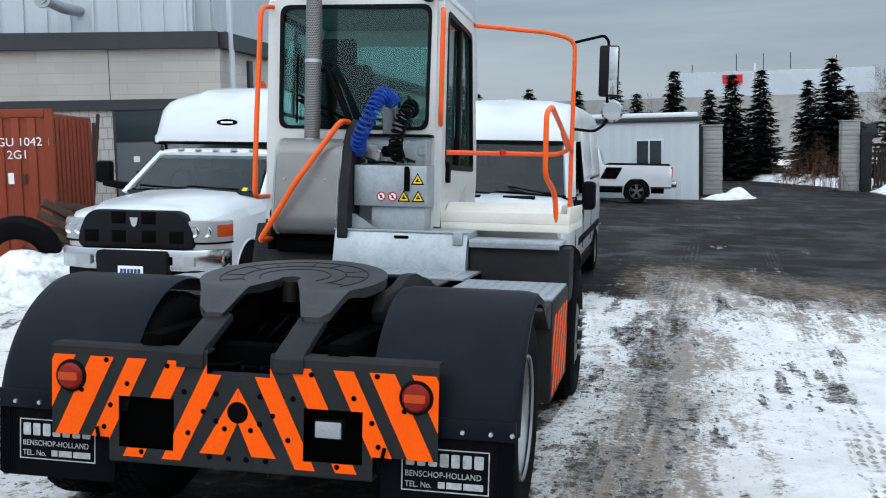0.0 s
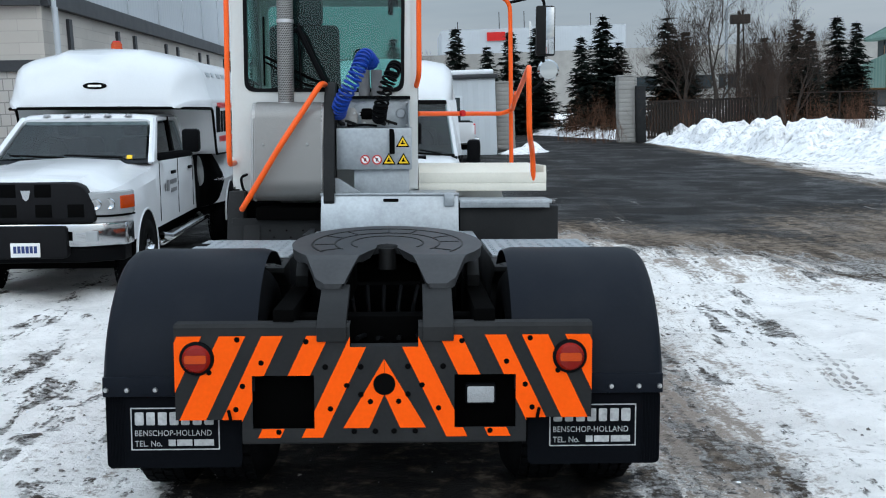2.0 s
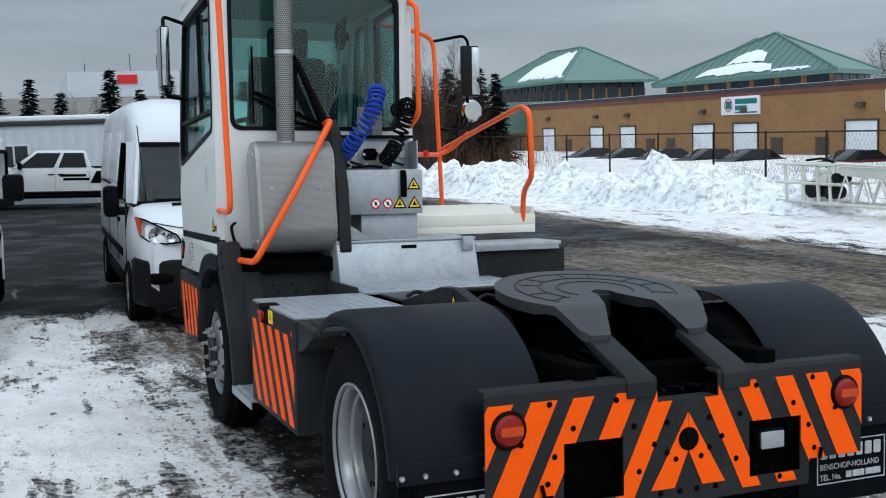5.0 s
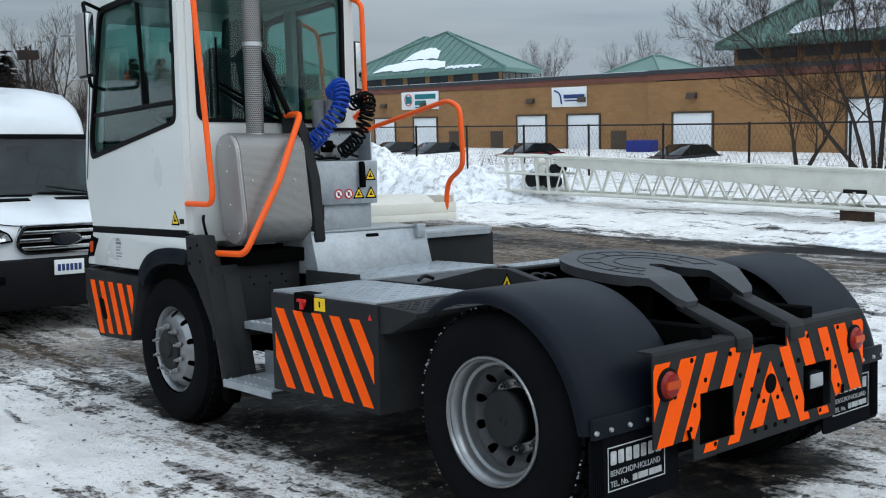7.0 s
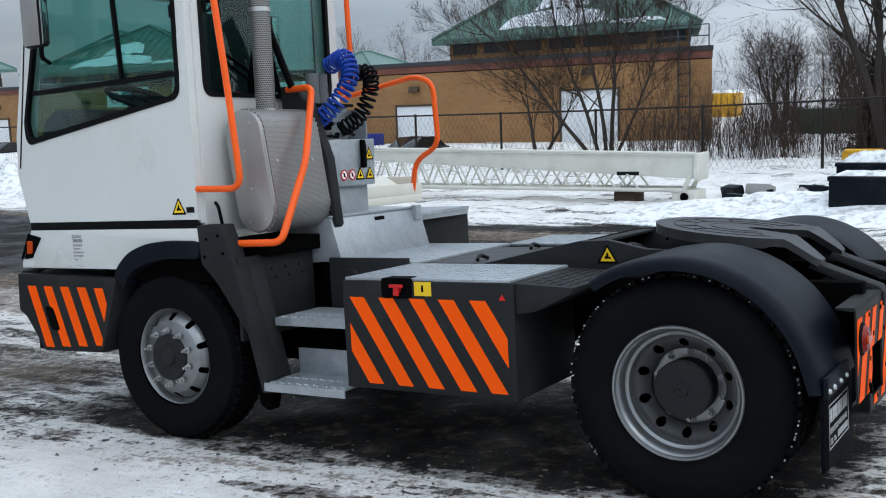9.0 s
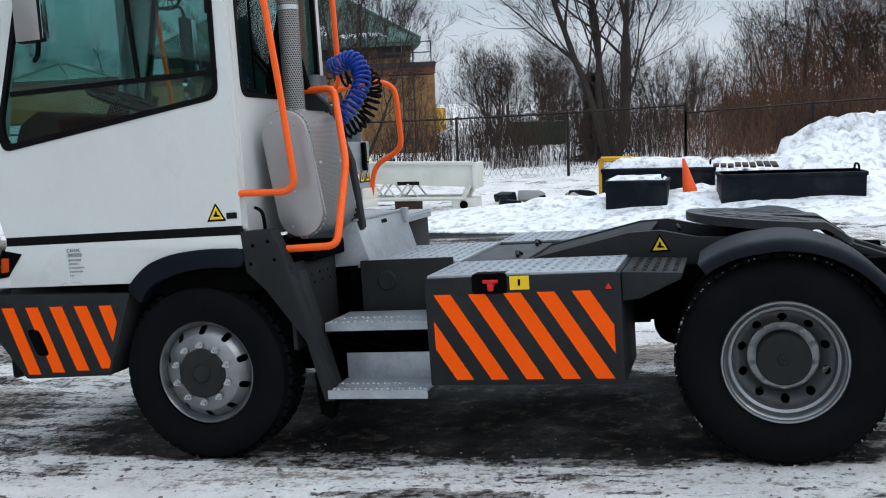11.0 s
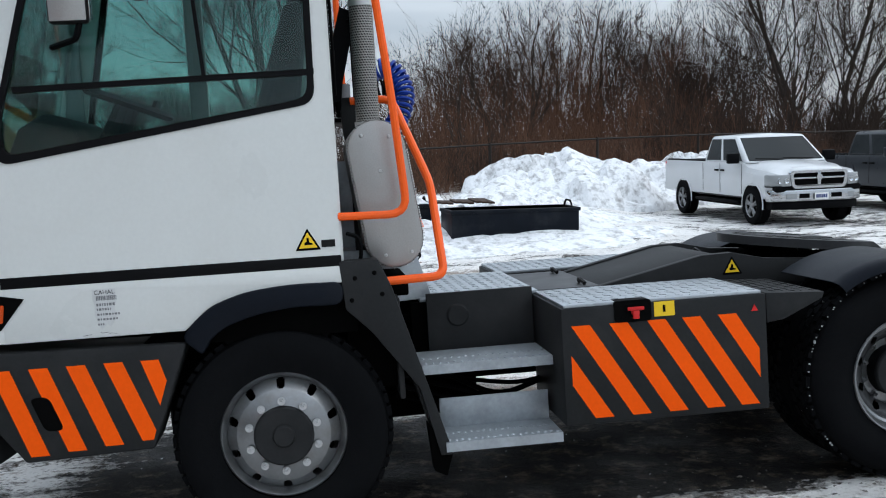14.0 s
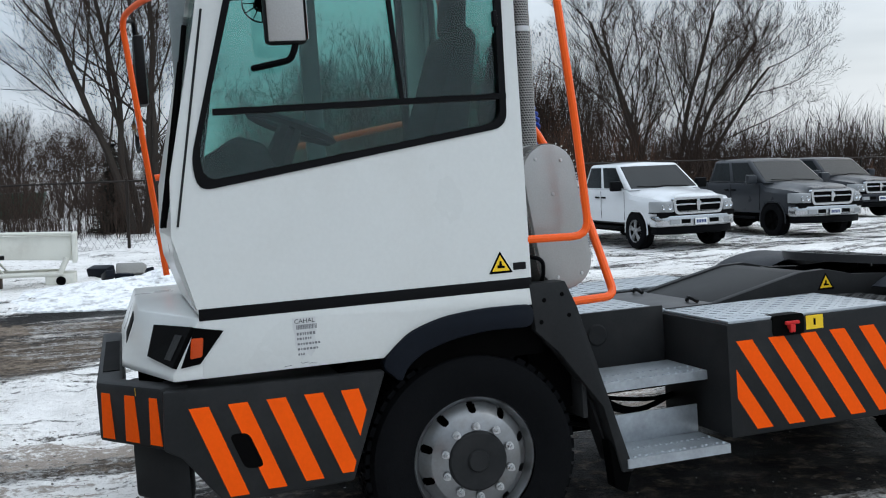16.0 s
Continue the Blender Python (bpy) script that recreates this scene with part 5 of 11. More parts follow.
def coil(way, turns, r, wire, seg=6):
    """A coiled air hose that hangs along a smooth way."""
    way = [Vector(p) for p in way]
    ext = [way[0] * 2 - way[1]] + way + [way[-1] * 2 - way[-2]]

    def at(t):
        k = min(int(t * (len(way) - 1)), len(way) - 2)
        f = t * (len(way) - 1) - k
        a, b, c, d = ext[k : k + 4]
        return (b * 2 + (c - a) * f + (a * 2 - b * 5 + c * 4 - d) * f * f + (b * 3 - a - c * 3 + d) * f**3) * 0.5

    pts = []
    n = turns * 14
    for i in range(n + 1):
        t = i / n
        d = (at(min(1, t + 0.01)) - at(max(0, t - 0.01))).normalized()
        u = (Vector((1, 0, 0)) - d * d.x).normalized()
        v = d.cross(u)
        a = 2 * math.pi * turns * t
        pts.append(at(t) + (u * math.cos(a) + v * math.sin(a)) * r)
    return pipe(pts, wire, 0, seg)


part("blue_coil_hose", coil([(-0.41, 3.24, 1.83), (-0.37, 3.10, 1.93), (-0.27, 3.035, 2.10), (-0.21, 3.11, 2.235), (-0.165, 3.27, 2.20)], 23, 0.050, 0.0092), M_blue, tractor, "blue coiled air hose")
part("black_coil_hose", coil([(-0.115, 3.24, 1.80), (-0.10, 3.10, 1.88), (-0.05, 3.04, 2.04), (0.0, 3.10, 2.155), (-0.02, 3.27, 2.13)], 19, 0.046, 0.0092), M_black, tractor, "black coiled air hose")

# silencer with perforated cover, and its upright stack
def capsule(half_w, half_l, lean=7.8, y=3.222, z=1.570, steps=14):
    """The outline of an upright capsule that leans ahead at its top."""
    c, s = math.cos(radians(lean)), math.sin(radians(lean))
    arc = [(half_w * math.cos(math.pi * i / steps), half_l - half_w + half_w * math.sin(math.pi * i / steps)) for i in range(steps + 1)]
    return [(y + u * c + v * s, z - u * s + v * c) for u, v in arc + [(-u, -v) for u, v in arc]]


sil = capsule(0.134, 0.350)
silencer = part("silencer", prism(sil, "x", -1.02, -0.505, 0.006), M_alu, tractor, "aluminium silencer box with perforated cover")
m = shade("perforated_aluminium", (0.27, 0.262, 0.25), 0.42, metal=0.5, vary=0.06)
M_perf = m
M_stack = m.copy()
M_stack.name = "perforated_steel"


def perforate(m, pitch, size, hole, round_x=None, round_y=None):
    """Staggered round holes: across a flat sheet, or round an upright tube whose axis is given."""
    n, k = m.node_tree.nodes, m.node_tree.links.new
    tc, sep, com, vor, ramp, mix = (n.new(v) for v in ("ShaderNodeTexCoord", "ShaderNodeSeparateXYZ", "ShaderNodeCombineXYZ", "ShaderNodeTexVoronoi", "ShaderNodeMapRange", "ShaderNodeMix"))
    k(tc.outputs["Object"], sep.inputs[0])

    def maths(op, a, b):
        t = n.new("ShaderNodeMath")
        t.operation = op
        for s, v in zip(t.inputs, (a, b)):
            if isinstance(v, float):
                s.default_value = v
            else:
                k(v, s)
        return t.outputs[0]

    u = sep.outputs["X"]
    if round_x is not None:
        u = maths("MULTIPLY", maths("ARCTAN2", maths("SUBTRACT", sep.outputs["Y"], round_y), maths("SUBTRACT", sep.outputs["X"], round_x)), 0.058)
    k(maths("ADD", u, maths("MULTIPLY", sep.outputs["Z"], 0.5)), com.inputs["X"])
    k(maths("MULTIPLY", sep.outputs["Z"], 1.1), com.inputs["Y"])
    vor.voronoi_dimensions = "2D"
    vor.inputs["Scale"].default_value, vor.inputs["Randomness"].default_value = 1 / pitch, 0.0
    k(com.outputs[0], vor.inputs["Vector"])
    ramp.inputs["From Min"].default_value, ramp.inputs["From Max"].default_value = size - 0.04, size + 0.04
    k(vor.outputs["Distance"], ramp.inputs["Value"])
    base = n["Principled BSDF"].inputs["Base Color"]
    old = base.links[0].from_socket
    mix.data_type = "RGBA"
    mix.inputs[6].default_value = (*hole, 1)
    k(ramp.outputs["Result"], mix.inputs[0])
    k(old, mix.inputs[7])
    k(mix.outputs[2], base)


perforate(M_perf, 0.0078, 0.30, (0.11, 0.107, 0.102))
perforate(M_stack, 0.0135, 0.34, (0.012, 0.012, 0.012), -0.785, 3.27)
cov = capsule(0.141, 0.357)
part("perforated_cover", prism(cov, "x", -0.99, -0.515, 0.0), M_perf, silencer, "perforated heat shield")
bm = None
for i in range(len(cov)):
    p = cov[i]
    for xx in (-1.005, -0.520):
        if p[0] < 3.22:
            bm = lathe([(0, -0.004), (0.004, -0.004), (0.005, 0)], (xx, p[0] - 0.003, p[1]), "y", 6, bm)
for xx in (-1.005, -0.520):
    for i in range(34):
        z = 1.36 + 0.0125 * i
        bm = lathe([(0, -0.005), (0.004, -0.004), (0.005, 0)], (xx, 3.080 + (z - 1.57) * 0.137, z), "y", 6, bm)
for z, y in ((1.29, 3.115), (1.28, 3.24), (1.47, 3.21), (1.68, 3.24), (1.84, 3.19), (1.85, 3.32)):
    bm = lathe([(0, -0.006), (0.007, -0.005), (0.009, 0)], (-1.021, y, z), "x", 8, bm)
for xx in (-0.93, -0.62):
    bm = lathe([(0, -0.01), (0.008, -0.009), (0.011, 0)], (xx, 3.088, 1.62), "y", 8, bm)
island_parts("rivet", bm, M_steel, silencer, smooth=35)
stack = part("exhaust_pipe", lathe([(0.058, 0), (0.058, 1.25), (0.05, 1.26), (0.05, 1.0)], (-0.785, 3.27, 1.90), "z", 28), M_stack, tractor, "perforated upright exhaust pipe")
bm = lathe([(0.06, 0), (0.063, 0), (0.063, 0.025), (0.06, 0.025)], (-0.785, 3.27, 2.485), "z", 28)
bm = lathe([(0.06, 0), (0.066, 0), (0.066, 0.02), (0.06, 0.02)], (-0.785, 3.27, 1.905), "z", 28, bm)
island_parts("clamp", bm, M_steel, stack, smooth=35)
bm = prism([(3.29, 2.47), (3.37, 2.50), (3.48, 2.10), (3.47, 2.02), (3.40, 2.04)], "x", -0.70, -0.69)
bm = pipe([(-0.74, 3.28, 2.44), (-0.66, 3.36, 2.42), (-0.50, 3.40, 2.02), (-0.46, 3.40, 1.98)], 0.016, 0.03, 6, bm)
bm = rod((-0.70, 3.31, 2.46), (-0.50, 3.30, 2.05), 0.022, 8, bm)
part("stack_bracket", bm, M_black, tractor, "black stack bracket")
# dark curved column beside the silencer
bm = prism([(3.14, 1.10), (3.02, 1.22), (3.06, 1.62), (3.18, 1.95), (3.30, 2.07), (3.40, 2.07), (3.36, 1.6), (3.36, 1.10)], "x", -0.505, -0.43, 0.006)
part("support_column", bm, M_grey, tractor, "dark grey curved support column")
bm = box(-1.18, -0.53, 3.20, 3.225, 0.62, 1.09, 0.004)
beam = part("cab_rear_beam", bm, M_grey, tractor, "dark grey beam below the silencer")
# rest of the beam, coloured near-black for the shade behind its grey plate
part("beam_shade", box(-1.08, -0.53, 3.229, 3.45, 0.66, 1.07, 0.01), M_dark, beam)
bm = None
for i in range(9):
    bm = lathe([(0, -0.003), (0.007, -0.003), (0.008, 0)], (-1.12 + 0.06 * i + (0.03 if i % 2 else 0), 3.199, 0.95 + 0.05 * (i % 2)), "y", 8, bm)
part("bolt_hole", bm, M_ink, tractor)
# no part of the tractor: a near-black block for the shade below the silencer
part("shade_block", box(-1.0, -0.5, 3.14, 3.44, 1.08, 1.17, 0.01), M_dark, tractor)
bm = box(0.46, 1.17, 3.10, 3.5, 0.80, 1.18, 0.01)
part("platform_beam", bm, M_grey, tractor, "dark grey beam below the side platform")

# left pillar, steps and arch
bm = prism([(3.47, 1.28), (3.29, 1.28), (3.235, 1.15), (2.995, 0.345), (3.055, 0.345), (3.135, 0.67), (3.34, 0.95), (3.45, 1.06)], "x", -1.215, -1.10, 0.006)
pillar = part("step_pillar", bm, M_grey, tractor, "dark grey curved pillar beside the steps")
part("pillar_panel", prism([(3.34, 1.08), (3.21, 1.08), (3.04, 0.40), (3.06, 0.36), (3.15, 0.67)], "x", -1.10, -0.98, 0.004), M_grey, pillar)
bm = None
for y, z in ((3.40, 1.20), (3.31, 1.22), (3.28, 1.12), (3.42, 1.10)):
    bm = lathe([(0, -0.006), (0.008, -0.005), (0.011, 0)], (-1.215, y, z), "x", 8, bm)
island_parts("bolt", bm, M_ink, pillar, smooth=35)
for z, xo, xi, y0, y1 in ((0.735, -1.02, -0.62, 2.46, 3.10), (0.405, -1.225, -0.92, 2.475, 3.03)):
    st = part("step", prism([(xo, z - 0.045), (xo, z), (xi, z), (xi, z - 0.008), (xo + 0.008, z - 0.008), (xo + 0.008, z - 0.045)], "y", y0, y1), M_galv, tractor, "galvanised step tread with raised teeth")
    bm = None
    for i in range(18):
        yy = y0 + 0.02 + i * (y1 - y0 - 0.04) / 17
        bm = lathe([(0, 0.006), (0.006, 0.005), (0.009, 0)], (xo + 0.03 + 0.012 * (i % 2), yy, z), "z", 6, bm)
        bm = lathe([(0, 0.006), (0.006, 0.005), (0.009, 0)], (xo + 0.16 + 0.012 * (i % 2), yy, z), "z", 6, bm)
    part("tread_tooth", bm, M_galv, st)["kind"] = "stuff"
part("step_riser", box(-0.93, -0.92, 2.475, 3.02, 0.40, 0.55, 0.003), M_galv, tractor)
part("step_back", box(-0.60, -0.57, 2.46, 3.02, 0.62, 1.03, 0.003), M_grey, tractor)
bm = lathe([(0, -0.01), (0.05, -0.01), (0.06, 0)], (-0.601, 2.86, 0.91), "x", 20)
part("round_plug", bm, M_grey, tractor)
bm = prism([(3.0, 0.343), (3.11, 0.50), (3.09, 0.27), (3.03, 0.24)], "x", -1.20, -1.11, 0.006)
part("pillar_foot", bm, M_dark, tractor)

# ---- cab ----
XL, XR, YB = -1.21, 0.165, 3.455
win_left = rounded([(3.525, 2.0), (4.905, 1.80), (4.925, 1.93), (4.66, 2.88), (3.51, 2.93)], 0.07, 5)
wall_left = [(YB, 1.29), (4.945, 1.29), (5.03, 1.62), (5.015, 1.86), (4.87, 2.50), (4.79, 2.92), (4.74, 3.0), (YB + 0.03, 3.0), (YB, 2.95)]
cabwall = part("cab_side_panel", ring_panel(wall_left, win_left, lambda u, v, w: Vector((XL + w, u, v)), 0.05), M_white, tractor, "white cab side with a large slanted window", smooth=30)
part("gasket", ring_panel(win_left, [(4.2 + (y - 4.2) * 0.955, 2.34 + (z - 2.34) * 0.925) for y, z in win_left], lambda u, v, w: Vector((XL - 0.006 + w, u, v)), 0.03), M_gasket, cabwall, "black rubber window gasket")
pane = part("side_glass", flat(win_left, lambda u, v, w: Vector((XL + 0.022 + w, u, v)), 0.004), M_glass, cabwall, "tinted side window glass", smooth=0)
pane.visible_shadow = False
bm = prism([(3.52, 2.128), (4.82, 2.112), (4.82, 2.138), (3.52, 2.154)], "x", XL - 0.004, XL + 0.03)
bm = prism([(3.995, 2.14), (4.012, 2.14), (4.06, 2.84), (4.043, 2.84)], "x", XL - 0.002, XL + 0.026, 0, bm)
part("window_bar", bm, M_gasket, cabwall)
part("window_latch", box(XL - 0.012, XL + 0.02, 3.54, 3.56, 2.45, 2.52, 0.004), M_gasket, cabwall)
win_right = rounded([(3.60, 1.72), (4.85, 1.72), (4.63, 2.88), (3.60, 2.92)], 0.07, 5)
rw = part("cab_side_panel", ring_panel(wall_left, win_right, lambda u, v, w: Vector((XR - w, u, v)), 0.05), M_white, tractor, smooth=30)
part("gasket", ring_panel(win_right, [(4.2 + (y - 4.2) * 0.94, 2.3 + (z - 2.3) * 0.93) for y, z in win_right], lambda u, v, w: Vector((XR + 0.006 - w, u, v)), 0.03), M_gasket, rw)
part("door_frame_bar", box(XR - 0.03, XR + 0.008, 4.12, 4.20, 1.76, 2.84, 0.005), M_gasket, rw)
pane = part("side_glass", flat(win_right, lambda u, v, w: Vector((XR - 0.024 - w, u, v)), 0.004), M_glass, rw, smooth=0)
pane.visible_shadow = False
part("door_handle", box(XR, XR + 0.03, 3.62, 3.70, 1.62, 1.78, 0.008), M_black, rw)
win_back = rounded([(-1.11, 2.005), (0.065, 2.005), (0.075, 2.94), (-1.11, 2.94)], 0.08, 5)
wall_back = [(XL + 0.05, 1.23), (XR - 0.05, 1.23), (XR - 0.05, 2.97), (XR - 0.08, 3.0), (XL + 0.08, 3.0), (XL + 0.05, 2.97)]
bw = part("cab_rear_panel", ring_panel(wall_back, win_back, lambda u, v, w: Vector((u, YB - 0.012 + w, v)), 0.05), M_white, tractor, "white cab back with a large rear window", smooth=30)
part("gasket", ring_panel(win_back, [(-0.52 + (x + 0.52) * 0.955, 2.44 + (z - 2.44) * 0.94) for x, z in win_back], lambda u, v, w: Vector((u, YB - 0.018 + w, v)), 0.03), M_gasket, bw)
pane = part("rear_glass", flat(win_back, lambda u, v, w: Vector((u, YB + 0.012 + w, v)), 0.004), M_glass, bw, "tinted rear window glass", smooth=0)
pane.visible_shadow = False
bm = pipe([(-0.95, YB - 0.03, 2.26), (-0.62, YB - 0.035, 2.10), (-0.42, YB - 0.03, 2.02)], 0.011, 0.02, 6)
bm = pipe([(-0.95, YB - 0.03, 2.22), (-0.66, YB - 0.035, 2.06), (-0.42, YB - 0.03, 2.00)], 0.008, 0.02, 6, bm)
bm = rod((-0.96, YB - 0.03, 2.05), (-0.96, YB - 0.03, 2.55), 0.008, 6, bm)
part("wiper", bm, M_ink, bw, "black wiper arm and blade")
part("cab_roof", prism([(YB - 0.012, 2.965), (YB + 0.05, 3.045), (4.66, 3.055), (4.78, 3.0), (4.79, 2.95)], "x", XL, XR, 0.02), M_white, tractor, "white cab roof")
# windscreen and front
front = lambda u, v, w: Vector((u, 5.03 - (v - 1.62) * 0.19 - w , v))  # noqa: E731
wind = rounded([(XL + 0.10, 1.72), (XR - 0.10, 1.72), (XR - 0.10, 2.80), (XL + 0.10, 2.80)], 0.06, 4)
fw = part("cab_front_panel", ring_panel([(XL + 0.05, 1.62), (XR - 0.05, 1.62), (XR - 0.05, 2.96), (XL + 0.05, 2.96)], wind, front, 0.05), M_white, tractor, smooth=30)
pane = part("windscreen", flat(wind, lambda u, v, w: front(u, v, 0.02 + w), 0.004), M_glass, fw, smooth=0)
pane.visible_shadow = False
part("nose_panel", prism([(4.945, 1.29), (4.975, 1.62), (5.03, 1.62), (5.02, 1.50), (4.95, 1.29)], "x", XL + 0.05, XR - 0.05), M_white, tractor)
bm = prism([(5.005, 1.66), (4.995, 1.66), (4.83, 2.55), (4.84, 2.55)], "x", XL - 0.004, XL + 0.06)
part("windscreen_trim", bm, M_grey, fw)
bm = pipe([(XL + 0.15, 5.05, 1.66), (XL + 0.12, 4.99, 1.95), (XL + 0.10, 4.90, 2.5)], 0.012, 0.05, 6)
bm = pipe([(XL + 0.35, 5.05, 1.66), (XL + 0.16, 5.03, 1.80), (XL + 0.12, 4.93, 2.35)], 0.010, 0.05, 6, bm)
part("wiper", bm, M_ink, fw)
part("cab_floor", box(XL + 0.05, XR - 0.05, YB + 0.04, 4.93, 1.28, 1.33), M_black, tractor)
part("black_band", box(XL - 0.003, XL + 0.02, YB + 0.0, 4.945, 1.262, 1.312, 0.003), M_gasket, tractor, "black trim strip")
# lower skirt with the headlamp corner
skirt = part("cab_skirt", prism([(YB, 1.265), (4.935, 1.265), (4.95, 1.02), (4.17, 1.02), (4.06, 1.11), (3.88, 1.168), (3.66, 1.185), (YB, 1.185)], "x", XL - 0.002, XL + 0.06, 0.006), M_white, tractor, "white cab skirt with a corner headlamp")
# swept front of the skirt: the corner, then a long face across the front
low_f = [(XL, 4.90), (XL, 5.07), (-0.60, 5.27), (0.95, 5.27), (0.95, 4.90)]
top_f = [(XL, 4.90), (XL, 4.945), (-0.55, 5.18), (0.90, 5.18), (0.90, 4.90)]
bm = bmesh.new()
rings = [[bm.verts.new((x, y, z)) for x, y in ring] for ring, z in ((low_f, 1.02), (low_f, 1.05), (top_f, 1.275))]
for lo_, hi_ in zip(rings, rings[1:]):
    for i in range(5):
        j = (i + 1) % 5
        bm.faces.new((lo_[i], lo_[j], hi_[j], hi_[i]))
bm.faces.new(list(reversed(rings[0])))
bm.faces.new(rings[-1])
bmesh.ops.recalc_face_normals(bm, faces=bm.faces)
bevel(bm, 0.008, 2)
part("nose_skirt", bm, M_white, skirt, "swept white front of the skirt")


def on_nose(x, z):
    """A point on the swept front face."""
    t = min(1.0, (x - XL) / (-0.58 - XL))
    k = max(0.0, (z - 1.05) / 0.225)
    return Vector((x, (5.07 + 0.20 * t) * (1 - k) + (4.945 + 0.235 * t) * k, z))


side_pts = [Vector((XL - 0.003, y, z)) for y, z in ((4.85, 1.215), (4.955, 1.085), (5.035, 1.075), (4.965, 1.238))]
face_pts = [on_nose(x, z) for x, z in ((XL, 1.075), (-0.90, 1.095), (-0.84, 1.225), (XL, 1.238))]
hl = part("headlamp", sheet(side_pts, (-1, 0, 0), 0.004), M_ink, skirt, "black headlamp housing with an amber indicator", smooth=0)
part("lamp_housing", sheet(face_pts, (-0.3, 1, 0.4), 0.016), M_ink, hl, smooth=0)
part("headlamp_housing", sheet([on_nose(x, z) for x, z in ((-0.50, 1.12), (-0.1, 1.13), (-0.1, 1.23), (-0.45, 1.225))], (-0.3, 1, 0.4), 0.004), M_ink, skirt, smooth=0)
part("indicator", prism(rounded([(4.945, 1.115), (4.995, 1.11), (4.985, 1.195), (4.935, 1.195)], 0.008, 3), "x", XL - 0.014, XL - 0.006, 0.002), M_amber, hl, "amber indicator lens")
part("lamp_glass", sheet([on_nose(x, z) for x, z in ((-1.17, 1.10), (-1.10, 1.10), (-1.10, 1.20), (-1.17, 1.20))], (-0.3, 1, 0.4), 0.020), M_grease, hl, smooth=0)
bm = None
arch = [(4.19, 0.985), (4.14, 1.05), (4.05, 1.125), (3.9, 1.175), (3.7, 1.195), (YB, 1.19)]
inner = [(3.46, 1.085), (3.70, 1.09), (3.87, 1.065), (4.0, 1.02), (4.07, 0.965), (4.10, 0.90)]
part("wheel_arch", prism(rounded(arch + inner, 0.09, 5), "x", XL - 0.018, XL + 0.30, 0.012), M_guard, tractor, "black plastic wheel arch")
# solid near-black blocks fill the hollow wheel wells in place of their shade
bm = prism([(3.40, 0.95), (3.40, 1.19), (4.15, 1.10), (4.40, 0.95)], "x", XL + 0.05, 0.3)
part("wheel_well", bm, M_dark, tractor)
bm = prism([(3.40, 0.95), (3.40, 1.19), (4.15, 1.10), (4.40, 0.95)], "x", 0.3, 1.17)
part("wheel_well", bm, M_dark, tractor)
# front bumper corner with stripes
fb = part("front_bumper", prism([(5.115, 0.985), (4.17, 0.965), (4.345, 0.50), (4.90, 0.485), (5.06, 0.70), (5.13, 0.74)], "x", XL - 0.012, XL + 0.30, 0.012), M_grey, tractor, "dark grey front bumper corner with orange stripes")
P1, P2 = Vector((-1.19, 5.125)), Vector((-0.82, 5.385))
bm = prism([(P1.x, P1.y), (P2.x, P2.y), (1.10, 5.385), (1.10, 5.27), (-0.80, 5.27), (-1.15, 5.0)], "z", 0.735, 1.0, 0.018)
part("bumper_wing", bm, M_grey, fb, "dark grey swept front bumper")
bm = prism([(-1.17, 5.03), (-0.85, 5.25), (0.9, 5.25), (0.9, 5.1), (-0.9, 5.0)], "z", 0.47, 0.735, 0.02)
part("bumper_apron", bm, M_grey, fb)
nw = Vector((-(P2 - P1).y, (P2 - P1).x)).normalized() * -1
nw = nw if nw.x < 0 else -nw
for f0, f1, zl, zh in ((0.03, 0.20, 0.755, 0.955), (0.37, 0.58, 0.755, 0.955), (0.76, 0.95, 0.755, 0.955)):
    pts = []
    for fr, z in ((f0, zl), (f1, zl), (f1 - 0.03, zh), (f0 + 0.03, zh)):
        q = P1.lerp(P2, fr) + nw * 0.002
        pts.append((q.x, q.y, z))
    part("orange_stripe", sheet(pts, (nw.x, nw.y, 0), 0.0015), M_orange, fb, smooth=0)
part("ring_mark", lathe([(0.012, 0), (0.016, 0), (0.016, -0.002), (0.012, -0.002)], (-1.06, 5.225, 0.975), "y", 14), M_yellow, fb)
part("bumper_recess", box(-0.55, 0.6, 5.285, 5.36, 1.0, 1.004), M_ink, fb)
cell = ccw([(4.22, 0.93), (4.355, 0.51), (4.90, 0.495), (5.05, 0.80), (5.07, 0.93)])
for k in range(5):
    y0 = 5.019 - 0.161 * k
    s = ccw([(y0, 0.905), (y0 - 0.082, 0.905), (y0 - 0.222, 0.513 + 0.01 * k), (y0 - 0.142, 0.513 + 0.01 * k)])
    if k == 4:
        s = ccw([(4.376, 0.903), (4.297, 0.903), (4.268, 0.805), (4.305, 0.695)])
    p = clipped(s, cell)
    if len(p) > 2:
        part("orange_stripe", flat(p, left(XL - 0.0125), 0.0015), M_orange, fb, smooth=0)
part("tow_slot", prism(rounded([(4.724, 0.622), (4.806, 0.622), (4.864, 0.776), (4.782, 0.776)], 0.03, 4), "x", XL - 0.0155, XL), M_ink, fb)
